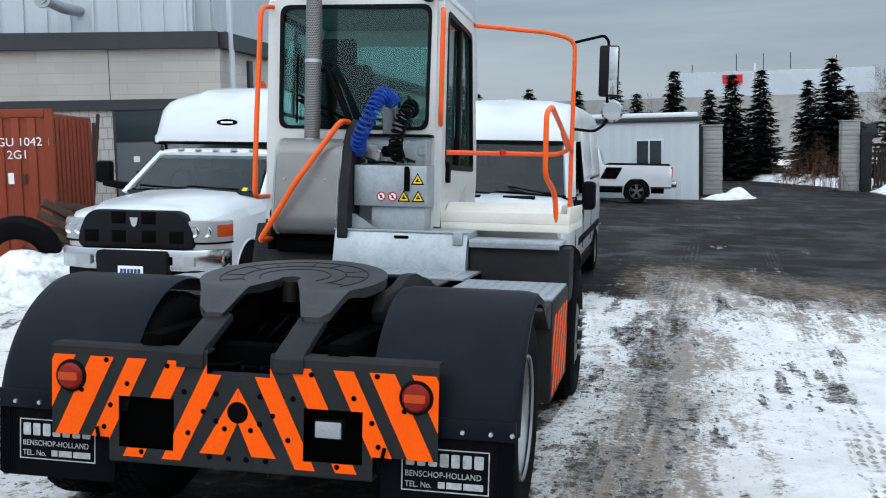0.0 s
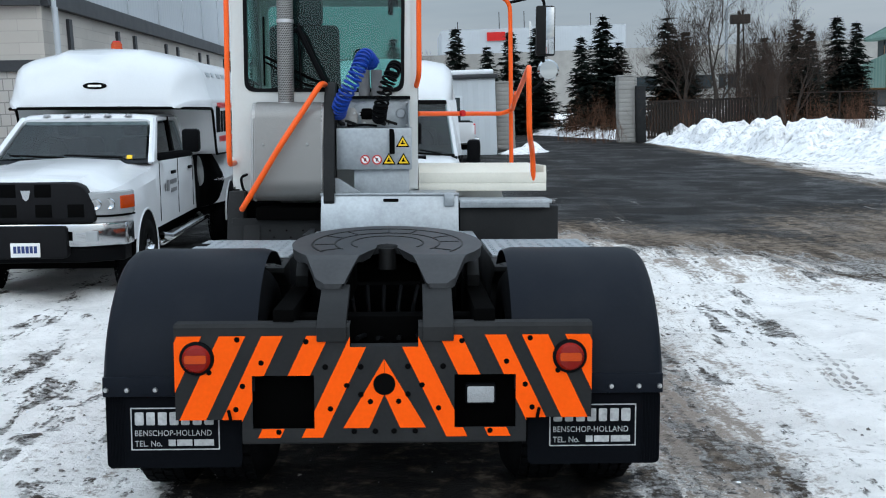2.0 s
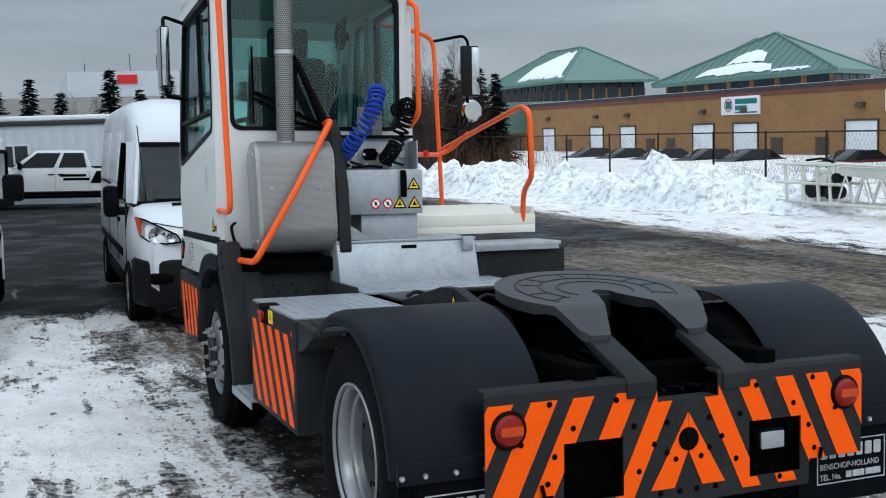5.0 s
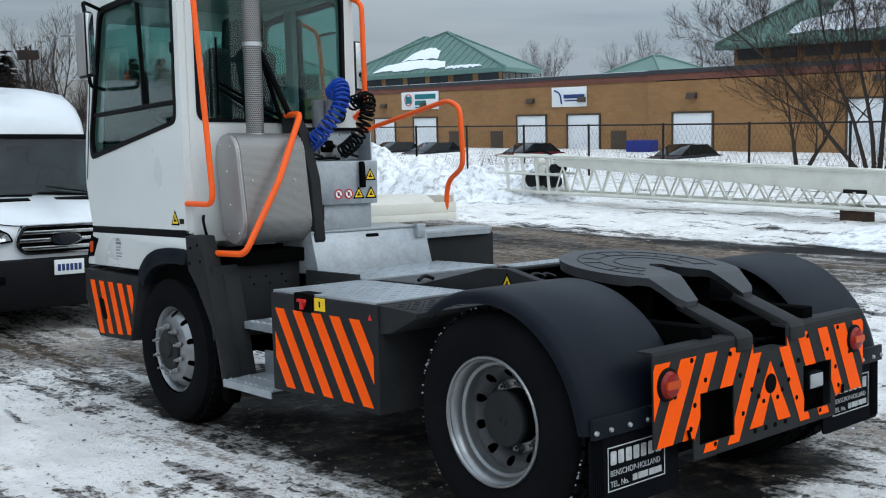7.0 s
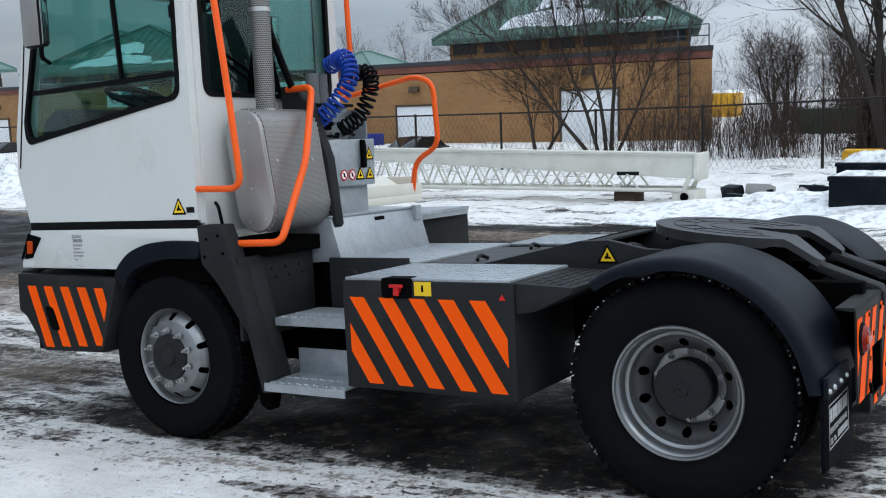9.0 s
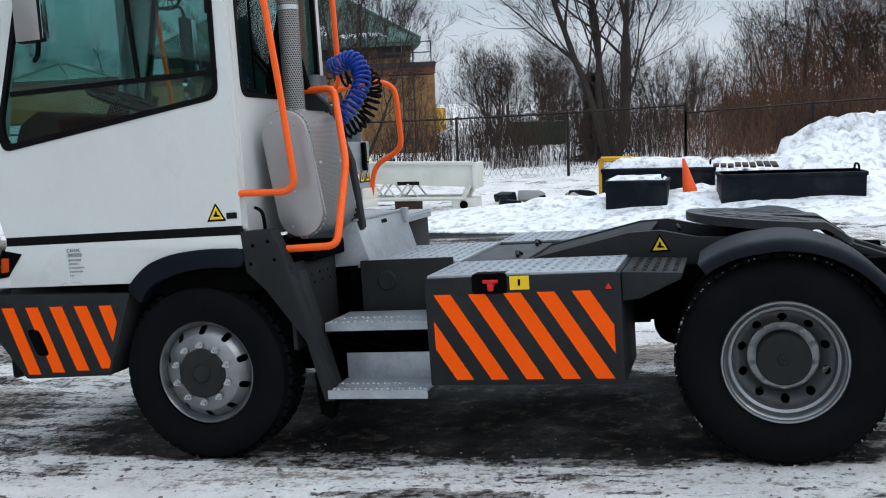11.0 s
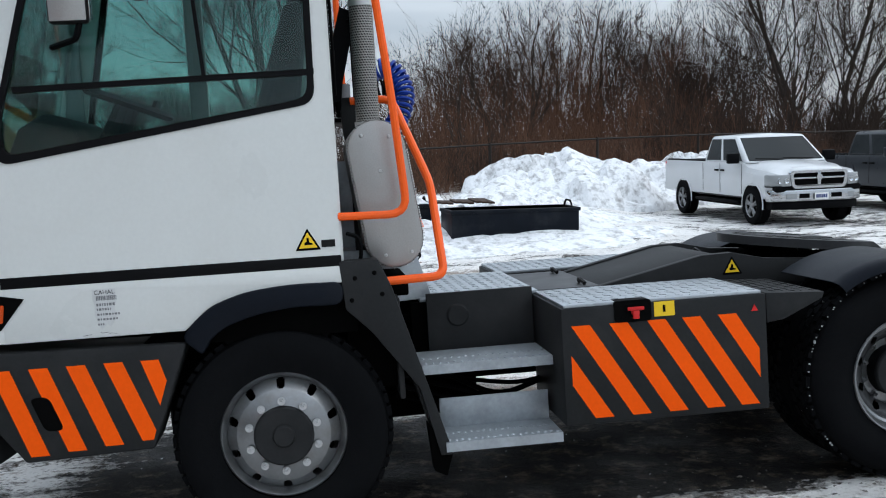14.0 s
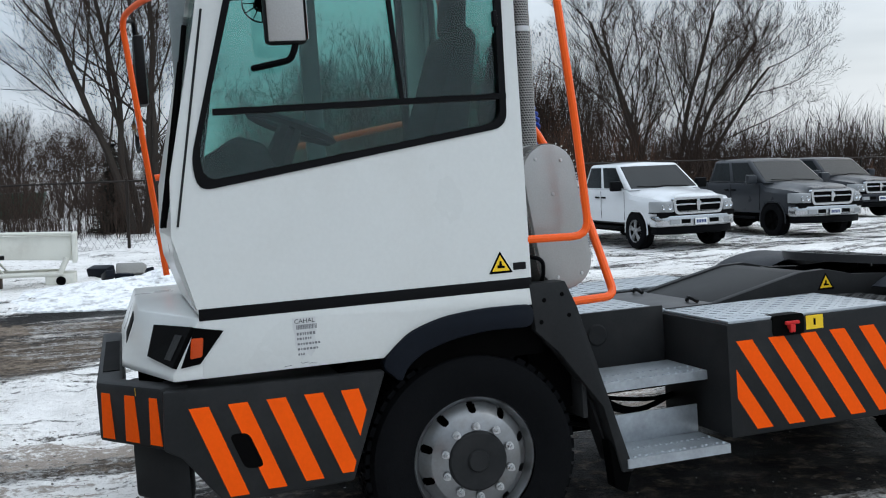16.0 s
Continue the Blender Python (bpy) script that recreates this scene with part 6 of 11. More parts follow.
# paper label and warning on the cab
lab = part("paper_label", flat(ccw([(4.475, 1.085), (4.49, 1.065), (4.505, 1.078), (4.53, 1.055), (4.545, 1.09), (4.556, 1.12), (4.553, 1.16), (4.56, 1.19), (4.56, 1.235), (4.46, 1.235), (4.458, 1.18), (4.468, 1.15), (4.462, 1.11)]), left(XL - 0.0025), 0.0006), M_oldpaper, tractor, "white printed paper label, scuffed", smooth=0)
rnd = random.Random(31)
for i in range(7):
    y, z = 4.44 + 0.022 * i + rnd.uniform(-0.01, 0.01), 1.045 + rnd.uniform(-0.018, 0.022)
    bm = pipe([(XL - 0.001, y, z), (XL - 0.001, y + rnd.uniform(0.01, 0.03), z + rnd.uniform(-0.006, 0.010)), (XL - 0.001, y + rnd.uniform(0.03, 0.05), z + rnd.uniform(-0.02, 0.02))], rnd.uniform(0.001, 0.0022), 0.004, 4)
    part("smear", bm, M_print, cabwall, "grey smear of old glue")
lettering("CAHAL", 0.026, Matrix(((0, 0, -1, XL - 0.0032), (-1, 0, 0, 4.553), (0, 1, 0, 1.212), (0, 0, 0, 1))), M_ink, lab, depth=0.0004, scale_x=1.05)
rnd = random.Random(5)
for z, hgt, n in ((1.185, 0.020, 14), (1.160, 0.012, 7), (1.140, 0.010, 6), (1.118, 0.009, 8), (1.096, 0.009, 7), (1.074, 0.009, 3)):
    bm, y = None, 4.545
    for i in range(n):
        wd = rnd.uniform(0.002, 0.006) if n == 14 else rnd.uniform(0.005, 0.011)
        bm = flat([(y - wd, z), (y, z), (y, z + hgt), (y - wd, z + hgt)], left(XL - 0.0034), 0.0005, bm)
        y -= wd + (0.002 if n == 14 else 0.004)
    part("print_bar", bm, M_print, lab, smooth=0)["kind"] = "stuff"
warning(lambda u, v, w: Vector((XL - 0.0015 - w, 3.600 - u, 1.342 + v)), tractor, 0.10)
part("black_label", flat([(3.478, 1.352), (3.540, 1.352), (3.540, 1.385), (3.478, 1.385)], left(XL - 0.0015), 0.001), M_grease, tractor, smooth=0)
bm = pipe([(-1.10, 3.42, 1.40), (-1.14, 3.36, 1.38), (-1.12, 3.36, 1.28), (-1.06, 3.40, 1.22)], 0.010, 0.04, 6)
part("cable", bm, M_black, tractor)

# inside the cab
part("seat_base", box(-0.95, -0.42, 3.72, 4.22, 1.33, 1.70, 0.05), M_black, tractor)
part("seat_cushion", box(-0.96, -0.40, 3.66, 4.22, 1.70, 1.83, 0.05), M_seat, tractor, "dark fabric driver's seat")
bm = prism([(3.64, 1.80), (3.86, 1.80), (3.80, 2.02), (3.64, 2.48), (3.58, 2.52), (3.53, 2.46)], "x", -0.94, -0.42, 0.04)
part("seat_back", bm, M_seat, tractor)
part("headrest", prism([(3.545, 2.50), (3.63, 2.50), (3.60, 2.70), (3.53, 2.70)], "x", -0.82, -0.54, 0.03), M_seat, tractor)
bm = prism([(4.55, 1.33), (4.93, 1.33), (4.95, 1.72), (4.84, 1.96), (4.72, 2.03), (4.60, 1.99), (4.50, 1.72)], "x", XL + 0.08, -0.42, 0.03)
bm = prism([(4.62, 1.33), (4.93, 1.33), (4.95, 1.70), (4.82, 1.84), (4.66, 1.80)], "x", -0.42, XR - 0.06, 0.03, bm)
part("dashboard", bm, M_seat, tractor, "dark dashboard")
bm = lathe([(0.205, -0.020), (0.226, 0), (0.205, 0.020), (0.184, 0)], (0, 0, 0), "z", 28, None, True)
bm = rod((-0.2, 0, 0), (0.2, 0, 0), 0.016, 6, bm)
bm = rod((0, -0.2, 0), (0, 0, 0), 0.016, 6, bm)
bm = rod((0, 0, 0.02), (0, 0.02, -0.42), 0.055, 10, bm, 0.085)
bm = rod((0.19, -0.10, 0), (0.19, -0.10, 0.06), 0.022, 8, bm)
bmesh.ops.transform(bm, matrix=Matrix.Translation((-0.70, 4.42, 2.08)) @ Matrix.Rotation(radians(22), 4, "X"), verts=bm.verts)
part("steering_wheel", bm, M_seat, tractor, "black steering wheel")
bm = box(-0.34, -0.02, 4.4, 4.8, 1.33, 1.85, 0.04)
part("console", bm, M_seat, tractor)
for y in (4.16, 4.84):
    part("inner_pillar", box(XR - 0.10, XR - 0.05, y - 0.05, y + 0.05, 1.33, 2.9, 0.01), M_inner, tractor)
part("headliner", box(XL + 0.06, XR - 0.06, YB + 0.06, 4.72, 2.93, 2.96), M_inner, tractor)
bm = lathe([(0.10, -0.02), (0.105, 0), (0.10, 0.02)], (0, 0, 0), "x", 24)
for i in range(12):
    a = math.pi * i / 6
    bm = rod((0, 0.03 * math.cos(a), 0.03 * math.sin(a)), (0.0, 0.1 * math.cos(a), 0.1 * math.sin(a)), 0.003, 4, bm)
bm = rod((-0.02, 0, 0), (0.06, 0, 0), 0.035, 12, bm)
bmesh.ops.transform(bm, matrix=Matrix.Translation((-0.05, 4.42, 2.785)), verts=bm.verts)
part("cab_fan", bm, M_black, tractor, "small black cab fan")
part("cab_fan_arm", rod((-0.02, 4.42, 2.78), (-0.01, 4.42, 2.94), 0.012, 6), M_black, tractor)

# left mirror
mir = part("wing_mirror", box(-1.405, -1.34, 4.435, 4.605, 2.37, 2.82, 0.02), M_grease, tractor, "tall grey wing mirror")
part("mirror_glass", box(-1.40, -1.345, 4.429, 4.435, 2.385, 2.805, 0.004), M_mirror, mir)
part("mirror_back", box(-1.412, -1.405, 4.445, 4.595, 2.38, 2.81, 0.003), M_alu, mir)
bm = pipe([(-1.20, 4.62, 2.86), (-1.37, 4.55, 2.90), (-1.375, 4.50, 2.82)], 0.014, 0.05, 8)
bm = pipe([(-1.375, 4.48, 2.38), (-1.36, 4.50, 2.31), (-1.20, 4.64, 2.30)], 0.014, 0.04, 8, bm)
island_parts("mirror_arm", bm, M_black, mir, smooth=35)
# work lamp on the roof's rear edge
wk = part("roof_work_lamp", lathe([(0, -0.05), (0.055, -0.05), (0.06, -0.02), (0.04, 0.03), (0, 0.04)], (0.06, 3.40, 3.0), "y", 20), M_black, tractor, "round black roof work lamp")
part("lens", lathe([(0, -0.054), (0.05, -0.052)], (0.06, 3.40, 3.0), "y", 20), M_clear, wk)

# orange rails
part("grab_rail", pipe([(-1.17, 3.46, 2.93), (-1.20, 3.27, 2.90), (-1.19, 3.18, 2.02), (-1.18, 3.138, 1.477), (-1.195, 3.46, 1.484)], 0.019, 0.09, 10), M_orange_tube, tractor, "orange tubular grab rail")
part("diagonal_rail", pipe([(-0.50, 3.34, 2.05), (-0.522, 3.13, 2.05), (-0.80, 2.985, 1.61), (-1.07, 2.972, 1.168), (-1.12, 3.34, 1.165)], 0.021, 0.06, 10), M_orange_tube, tractor, "orange diagonal guard rail")
part("grab_rail", pipe([(0.155, 3.455, 2.9), (0.175, 3.36, 2.85), (0.175, 3.35, 2.12), (0.155, 3.455, 2.05)], 0.019, 0.06, 10), M_orange_tube, tractor, "orange tubular grab rail")
# side platform with its railing
plat = part("side_platform", box(0.17, 1.13, 3.47, 4.86, 1.27, 1.33, 0.006), M_cream, tractor, "cream-painted side platform with raised edges")
bm = box(0.17, 1.13, 3.47, 3.49, 1.33, 1.41, 0.004)
bm = box(1.11, 1.13, 3.49, 4.86, 1.33, 1.46, 0.004, bm)
bm = prism([(3.49, 1.33), (4.2, 1.33), (4.2, 1.47), (3.75, 1.47)], "x", 0.17, 1.05, 0.01, bm)
part("platform_edge", bm, M_cream, plat)["kind"] = "stuff"
bm = box(0.46, 1.12, 3.06, 3.47, 1.20, 1.225, 0.003)
bm = box(0.46, 1.10, 3.055, 3.06, 1.17, 1.225, 0.002, bm)
part("platform_step", bm, M_galv, plat, "galvanised tread in front of the platform")
bm = None
for i in range(30):
    bm = lathe([(0, -0.003), (0.006, -0.003), (0.008, 0)], (0.48 + 0.021 * i, 3.055, 1.205), "y", 6, bm)
part("tread_tooth", bm, M_galv, plat)["kind"] = "stuff"
part("rail_mid", pipe([(0.17, 3.60, 1.85), (0.90, 4.80, 1.885), (1.00, 4.78, 1.92), (0.985, 4.35, 2.04)], 0.019, 0.12, 10), M_orange_tube, tractor, "orange mid rail of the platform")
part("rail_post", pipe([(0.17, 4.74, 2.975), (0.80, 5.03, 2.95), (1.00, 5.12, 2.90), (1.005, 5.10, 2.70), (1.01, 4.98, 1.33)], 0.019, 0.14, 10), M_orange_tube, tractor, "orange railing bent round the platform")
part("rail_outer", pipe([(1.01, 5.0, 1.93), (0.985, 3.38, 2.19), (0.965, 3.22, 2.13), (0.97, 3.20, 1.68), (1.02, 3.44, 1.57), (1.037, 3.50, 1.30)], 0.020, 0.09, 10), M_orange_tube, tractor, "orange outer guard rail")
bm = rod((0.52, 4.14, 1.87), (0.54, 4.12, 1.87), 0.026, 8)
part("rail_lock", bm, M_redpl, tractor)
# right mirror on the railing
mr_ = part("wing_mirror", box(1.225, 1.395, 4.99, 5.06, 2.40, 2.84, 0.02), M_grease, tractor, "tall grey wing mirror on a black arm")
part("mirror_glass", box(1.31, 1.385, 4.984, 4.99, 2.415, 2.825, 0.004), M_mirror, mr_)
bm = lathe([(0, -0.01), (0.08, -0.008), (0.098, 0.02), (0, 0.05)], (1.345, 5.06, 2.28), "y", 24)
part("round_mirror", bm, M_mirror, mr_, "small round wide-angle mirror")
bm = pipe([(1.0, 5.12, 2.88), (1.26, 5.05, 2.93), (1.30, 5.04, 2.88), (1.30, 5.08, 2.18), (1.20, 5.08, 2.10), (1.01, 5.06, 2.12)], 0.013, 0.05, 8)
island_parts("mirror_arm", bm, M_black, mr_, smooth=35)
# ---- buildings ----
def brick_material(name, a, c, mortar, bw=0.4, bh=0.2, rough=0.8, mortar_size=0.012):
    """Coursed masonry for a wall that stays far away."""
    m = bpy.data.materials.new(name)
    m.use_nodes = True
    n, k = m.node_tree.nodes, m.node_tree.links.new
    b = n["Principled BSDF"]
    geo, sep, com = n.new("ShaderNodeNewGeometry"), n.new("ShaderNodeSeparateXYZ"), n.new("ShaderNodeCombineXYZ")
    add = n.new("ShaderNodeMath")
    add.operation = "ADD"
    k(geo.outputs["Position"], sep.inputs[0])
    k(sep.outputs["X"], add.inputs[0])
    k(sep.outputs["Y"], add.inputs[1])
    k(add.outputs[0], com.inputs["X"])
    k(sep.outputs["Z"], com.inputs["Y"])
    br = n.new("ShaderNodeTexBrick")
    br.inputs["Color1"].default_value, br.inputs["Color2"].default_value, br.inputs["Mortar"].default_value = (*a, 1), (*c, 1), (*mortar, 1)
    br.inputs["Scale"].default_value, br.inputs["Mortar Size"].default_value = 1.0, mortar_size
    br.inputs["Brick Width"].default_value, br.inputs["Row Height"].default_value = bw, bh
    k(com.outputs[0], br.inputs["Vector"])
    no, mr, mx = n.new("ShaderNodeTexNoise"), n.new("ShaderNodeMapRange"), n.new("ShaderNodeMix")
    no.inputs["Scale"].default_value, no.inputs["Detail"].default_value = 0.5, 8
    k(geo.outputs["Position"], no.inputs["Vector"])
    k(no.outputs["Fac"], mr.inputs["Value"])
    mr.inputs["To Min"].default_value, mr.inputs["To Max"].default_value = 0.75, 1.25
    mx.data_type, mx.blend_type = "RGBA", "MULTIPLY"
    mx.inputs[0].default_value = 1.0
    k(br.outputs["Color"], mx.inputs[6])
    k(mr.outputs["Result"], mx.inputs[7])
    k(mx.outputs[2], b.inputs["Base Color"])
    b.inputs["Roughness"].default_value = rough
    bp = n.new("ShaderNodeBump")
    bp.inputs["Strength"].default_value, bp.inputs["Distance"].default_value = 0.5, 0.02
    k(br.outputs["Fac"], bp.inputs["Height"])
    bp.invert = True
    k(bp.outputs["Normal"], b.inputs["Normal"])
    return m


def ribbed_material(name, colour, pitch=0.3, rough=0.45, metal=0.0, axis="XY", dirt=0.15):
    """Profiled sheet: shallow ribs across a plain paint."""
    m = shade(name, colour, rough, metal, vary=0.06, scale=0.6, dirt=tuple(v * 0.6 for v in colour), dirt_amount=dirt, dirt_scale=0.7)
    n, k = m.node_tree.nodes, m.node_tree.links.new
    geo, sep, add, wv, bp = (n.new(s) for s in ("ShaderNodeNewGeometry", "ShaderNodeSeparateXYZ", "ShaderNodeMath", "ShaderNodeMath", "ShaderNodeBump"))
    k(geo.outputs["Position"], sep.inputs[0])
    add.operation = "ADD"
    k(sep.outputs["X"], add.inputs[0])
    k(sep.outputs["Y"], add.inputs[1])
    wv.operation = "PINGPONG"
    wv.inputs[1].default_value = pitch / 2
    k(add.outputs[0], wv.inputs[0])
    bp.inputs["Strength"].default_value, bp.inputs["Distance"].default_value = 0.6, 0.12
    k(wv.outputs[0], bp.inputs["Height"])
    k(bp.outputs["Normal"], n["Principled BSDF"].inputs["Normal"])
    return m


M_tan = brick_material("tan_brick", (0.30, 0.155, 0.055), (0.26, 0.13, 0.045), (0.22, 0.14, 0.075), 0.4, 0.2)
M_redband = brick_material("red_brick_band", (0.17, 0.055, 0.035), (0.14, 0.045, 0.03), (0.15, 0.08, 0.06), 0.4, 0.2)
M_whitedoor = ribbed_material("white_door_paint", (0.72, 0.73, 0.74), 0.45, 0.4)
M_greenroof = ribbed_material("green_standing_seam", (0.115, 0.195, 0.165), 0.6, 0.4, 0.2)
M_roofsnow = shade("roof_snow", (0.80, 0.82, 0.85), 0.7, vary=0.06, scale=2, bump=0.4, bump_scale=8)
M_winglass = shade("dark_window_glass", (0.03, 0.04, 0.045), 0.08, vary=0.3, scale=0.6)
M_block = brick_material("pale_block", (0.50, 0.475, 0.44), (0.46, 0.44, 0.41), (0.27, 0.255, 0.24), 0.2, 0.2, mortar_size=0.010)
M_split = brick_material("split_face_block", (0.50, 0.465, 0.42), (0.44, 0.41, 0.37), (0.40, 0.37, 0.335), 0.8, 0.2, mortar_size=0.006)
M_sheet = ribbed_material("grey_profiled_sheet", (0.50, 0.53, 0.56), 0.3, 0.4, 0.1)
M_flash = shade("dark_flashing", (0.045, 0.047, 0.052), 0.45, vary=0.15)
M_office = ribbed_material("white_office_siding", (0.60, 0.64, 0.67), 0.4, 0.45)
M_concrete = shade("concrete", (0.32, 0.31, 0.29), 0.85, vary=0.2, scale=1.2, bump=0.3, bump_scale=30)
M_sign = shade("white_sign_board", (0.75, 0.76, 0.77), 0.4, vary=0.03)
M_teal = shade("teal_print", (0.02, 0.16, 0.17), 0.5)
M_navy = shade("navy_print", (0.03, 0.05, 0.16), 0.5)
M_lampbox = shade("wall_lamp_housing", (0.07, 0.05, 0.035), 0.5)
M_container = ribbed_material("rust_red_container", (0.22, 0.042, 0.018), 0.28, 0.55, 0.0, dirt=0.5)
M_timber = shade("weathered_timber", (0.055, 0.034, 0.024), 0.8, vary=0.3, scale=4, grain=40, bump=0.3)
M_steeldoor = shade("grey_steel_door", (0.12, 0.13, 0.14), 0.45, vary=0.1)

FX = 42.0  # the brick facade runs along y at this x


def hip_roof(name, x0, x1, y0, y1, z0, z1, over, parent, snow_side=True):
    """A pyramid-like hip roof with eaves, standing seams and lying snow."""
    a = [(x0 - over, y0 - over, z0), (x1 + over, y0 - over, z0), (x1 + over, y1 + over, z0), (x0 - over, y1 + over, z0)]
    w, d = x1 - x0, y1 - y0
    if d >= w:
        r0, r1 = ((x0 + x1) / 2, y0 + w / 2, z1), ((x0 + x1) / 2, y1 - w / 2, z1)
        if r1[1] - r0[1] < 0.4:
            r0, r1 = ((x0 + x1) / 2, (y0 + y1) / 2 - 0.2, z1), ((x0 + x1) / 2, (y0 + y1) / 2 + 0.2, z1)
    else:
        r0, r1 = (x0 + d / 2, (y0 + y1) / 2 - 0.01, z1), (x1 - d / 2, (y0 + y1) / 2 + 0.01, z1)
    bm = bmesh.new()
    lo = [bm.verts.new(p) for p in a]
    eave = [bm.verts.new((p[0], p[1], p[2] - 0.25)) for p in a]
    t0, t1 = bm.verts.new(r0), bm.verts.new(r1)
    if d >= w:
        fs = [(lo[0], lo[1], t0), (lo[1], lo[2], t1, t0), (lo[2], lo[3], t1), (lo[3], lo[0], t0, t1)]
    else:
        fs = [(lo[0], lo[1], t1, t0), (lo[1], lo[2], t1), (lo[2], lo[3], t0, t1), (lo[3], lo[0], t0)]
    for f in fs:
        bm.faces.new(f)
    for i in range(4):
        bm.faces.new((lo[i], lo[(i + 1) % 4], eave[(i + 1) % 4], eave[i]))
    bm.faces.new(eave)
    roof = part("roof", bm, M_greenroof, parent, "green standing-seam hip roof with patches of snow", smooth=0)
    bm = None
    for p, q in ((a[0], r0), (a[3], r1 if d >= w else r0), (r0, r1), (a[1], r0 if d >= w else r1)):
        bm = rod(Vector(p) + Vector((0, 0, 0.03)), Vector(q) + Vector((0, 0, 0.03)), 0.09, 6, bm)
    bm2 = None
    if d >= w:  # seams on the face towards the yard
        n = int((d + 2 * over) / 0.65)
        for i in range(1, n):
            y = a[0][1] + (a[3][1] - a[0][1]) * i / n
            lim = max(0.05, min(1.0, (y - a[0][1]) / max(0.1, r0[1] - a[0][1]), (a[3][1] - y) / max(0.1, a[3][1] - r1[1])))
            p = Vector((a[0][0], y, z0 + 0.02))
            q = Vector((a[0][0] + (r0[0] - a[0][0]) * lim, y, z0 + (z1 - z0) * lim + 0.02))
            bm2 = rod(p, q, 0.035, 4, bm2)
    part("ridge_cap", bm, M_greenroof, roof)
    if bm2:
        part("roof_seam", bm2, M_greenroof, roof)
    if snow_side:
        rnd = random.Random(int(y0 * 7))
        bm = bmesh.new()
        # a broad ragged patch low on the slope that faces the yard
        n = 26
        ya, yb = a[0][1] + 0.8, a[0][1] + (a[3][1] - a[0][1]) * 0.62
        rows = []
        for i in range(n + 1):
            y = ya + (yb - ya) * i / n
            lim = max(0.05, min(1.0, (y - a[0][1]) / max(0.1, r0[1] - a[0][1]), (a[3][1] - y) / max(0.1, a[3][1] - r1[1])))
            lo_f = 0.06 + 0.12 * rnd.random()
            hi_f = lim * min(0.9, 0.45 + 0.45 * math.sin(3.0 * i / n) + 0.10 * (rnd.random() - 0.5))
            hi_f = max(lo_f + 0.02, hi_f)
            row = []
            for s in range(5):
                f = lo_f + (hi_f - lo_f) * s / 4
                row.append(bm.verts.new((a[0][0] + (r0[0] - a[0][0]) * f, y, z0 + (z1 - z0) * f + (0.10 if 0 < s < 4 and 0 < i < n else 0.02))))
            rows.append(row)
        for p, q in zip(rows, rows[1:]):
            for s in range(4):
                bm.faces.new((p[s], p[s + 1], q[s + 1], q[s]))
        part("lying_snow", bm, M_roofsnow, roof, "patch of snow on the roof", smooth=60)
    return roof


brickhall = thing("brick_unit_building", "long tan brick building with white doors and green roofed towers", "building")
ZR = 3.75
zb = -2.2
bm = box(FX, FX + 30, 33.0, 84.0, zb, ZR - 0.55)
part("wall", bm, M_tan, brickhall, "tan brick wall", smooth=0)
END = lambda o: [(FX - 0.7 - o, 14.1 - o), (FX + 30, 24.7 - o), (FX + 30, 33.0), (FX - 0.7 - o, 33.0)]  # noqa: E731  the end unit, its gable askew
part("wall", prism(END(0.0), "z", zb, ZR - 0.6), M_tan, brickhall, "tan brick wall", smooth=0)
part("brick_band", prism(END(0.05), "z", ZR - 0.55, ZR - 0.22), M_redband, brickhall, "dark red brick band", smooth=0)
part("roof_edge", prism(END(0.10), "z", ZR - 0.22, ZR), M_flash, brickhall, smooth=0)
for x0, y0, y1 in ((FX, 33.0, 84.0),):
    part("brick_band", box(x0 - 0.05, x0 + 30, y0 - 0.03, y1, ZR - 0.55, ZR - 0.22), M_redband, brickhall, "dark red brick band", smooth=0)
    part("roof_edge", box(x0 - 0.10, x0 + 30, y0 - 0.08, y1, ZR - 0.22, ZR), M_flash, brickhall, smooth=0)
part("roof_deck", box(FX, FX + 29.9, 33.1, 83.9, ZR - 0.02, ZR + 0.03), M_roofsnow, brickhall, "snow on the flat roof")


def loading_door(y, w, z0, z1, x=FX):
    d = part("loading_door", box(x - 0.03, x + 0.1, y - w / 2, y + w / 2, z0, z1, 0.01), M_whitedoor, brickhall, "white sectional loading door")
    bm = box(x - 0.08, x, y - w / 2 - 0.1, y - w / 2, z0, z1 + 0.1)
    bm = box(x - 0.08, x, y + w / 2, y + w / 2 + 0.1, z0, z1 + 0.1, 0, bm)
    bm = box(x - 0.08, x, y - w / 2, y + w / 2, z1, z1 + 0.1, 0, bm)
    part("door_frame", bm, M_lampbox, d)
    bm = None
    for i in range(1, 6):
        z = z0 + (z1 - z0) * i / 6
        bm = box(x - 0.036, x - 0.028, y - w / 2, y + w / 2, z - 0.015, z + 0.015, 0, bm)
    part("door_joint", bm, M_whitedoor, d)
    bm = prism([(x - 0.3, z1 + 0.75), (x, z1 + 0.75), (x, z1 + 1.05), (x - 0.2, z1 + 1.05)], "y", y - 0.28, y + 0.28, 0.02)
    part("wall_lamp", bm, M_lampbox, brickhall, "brown box wall lamp")


def grey_door(y, w, z0, z1, x=FX):
    part("door", box(x - 0.04, x + 0.1, y - w / 2, y + w / 2, z0, z1, 0.01), M_lampbox, brickhall, "brown steel door")


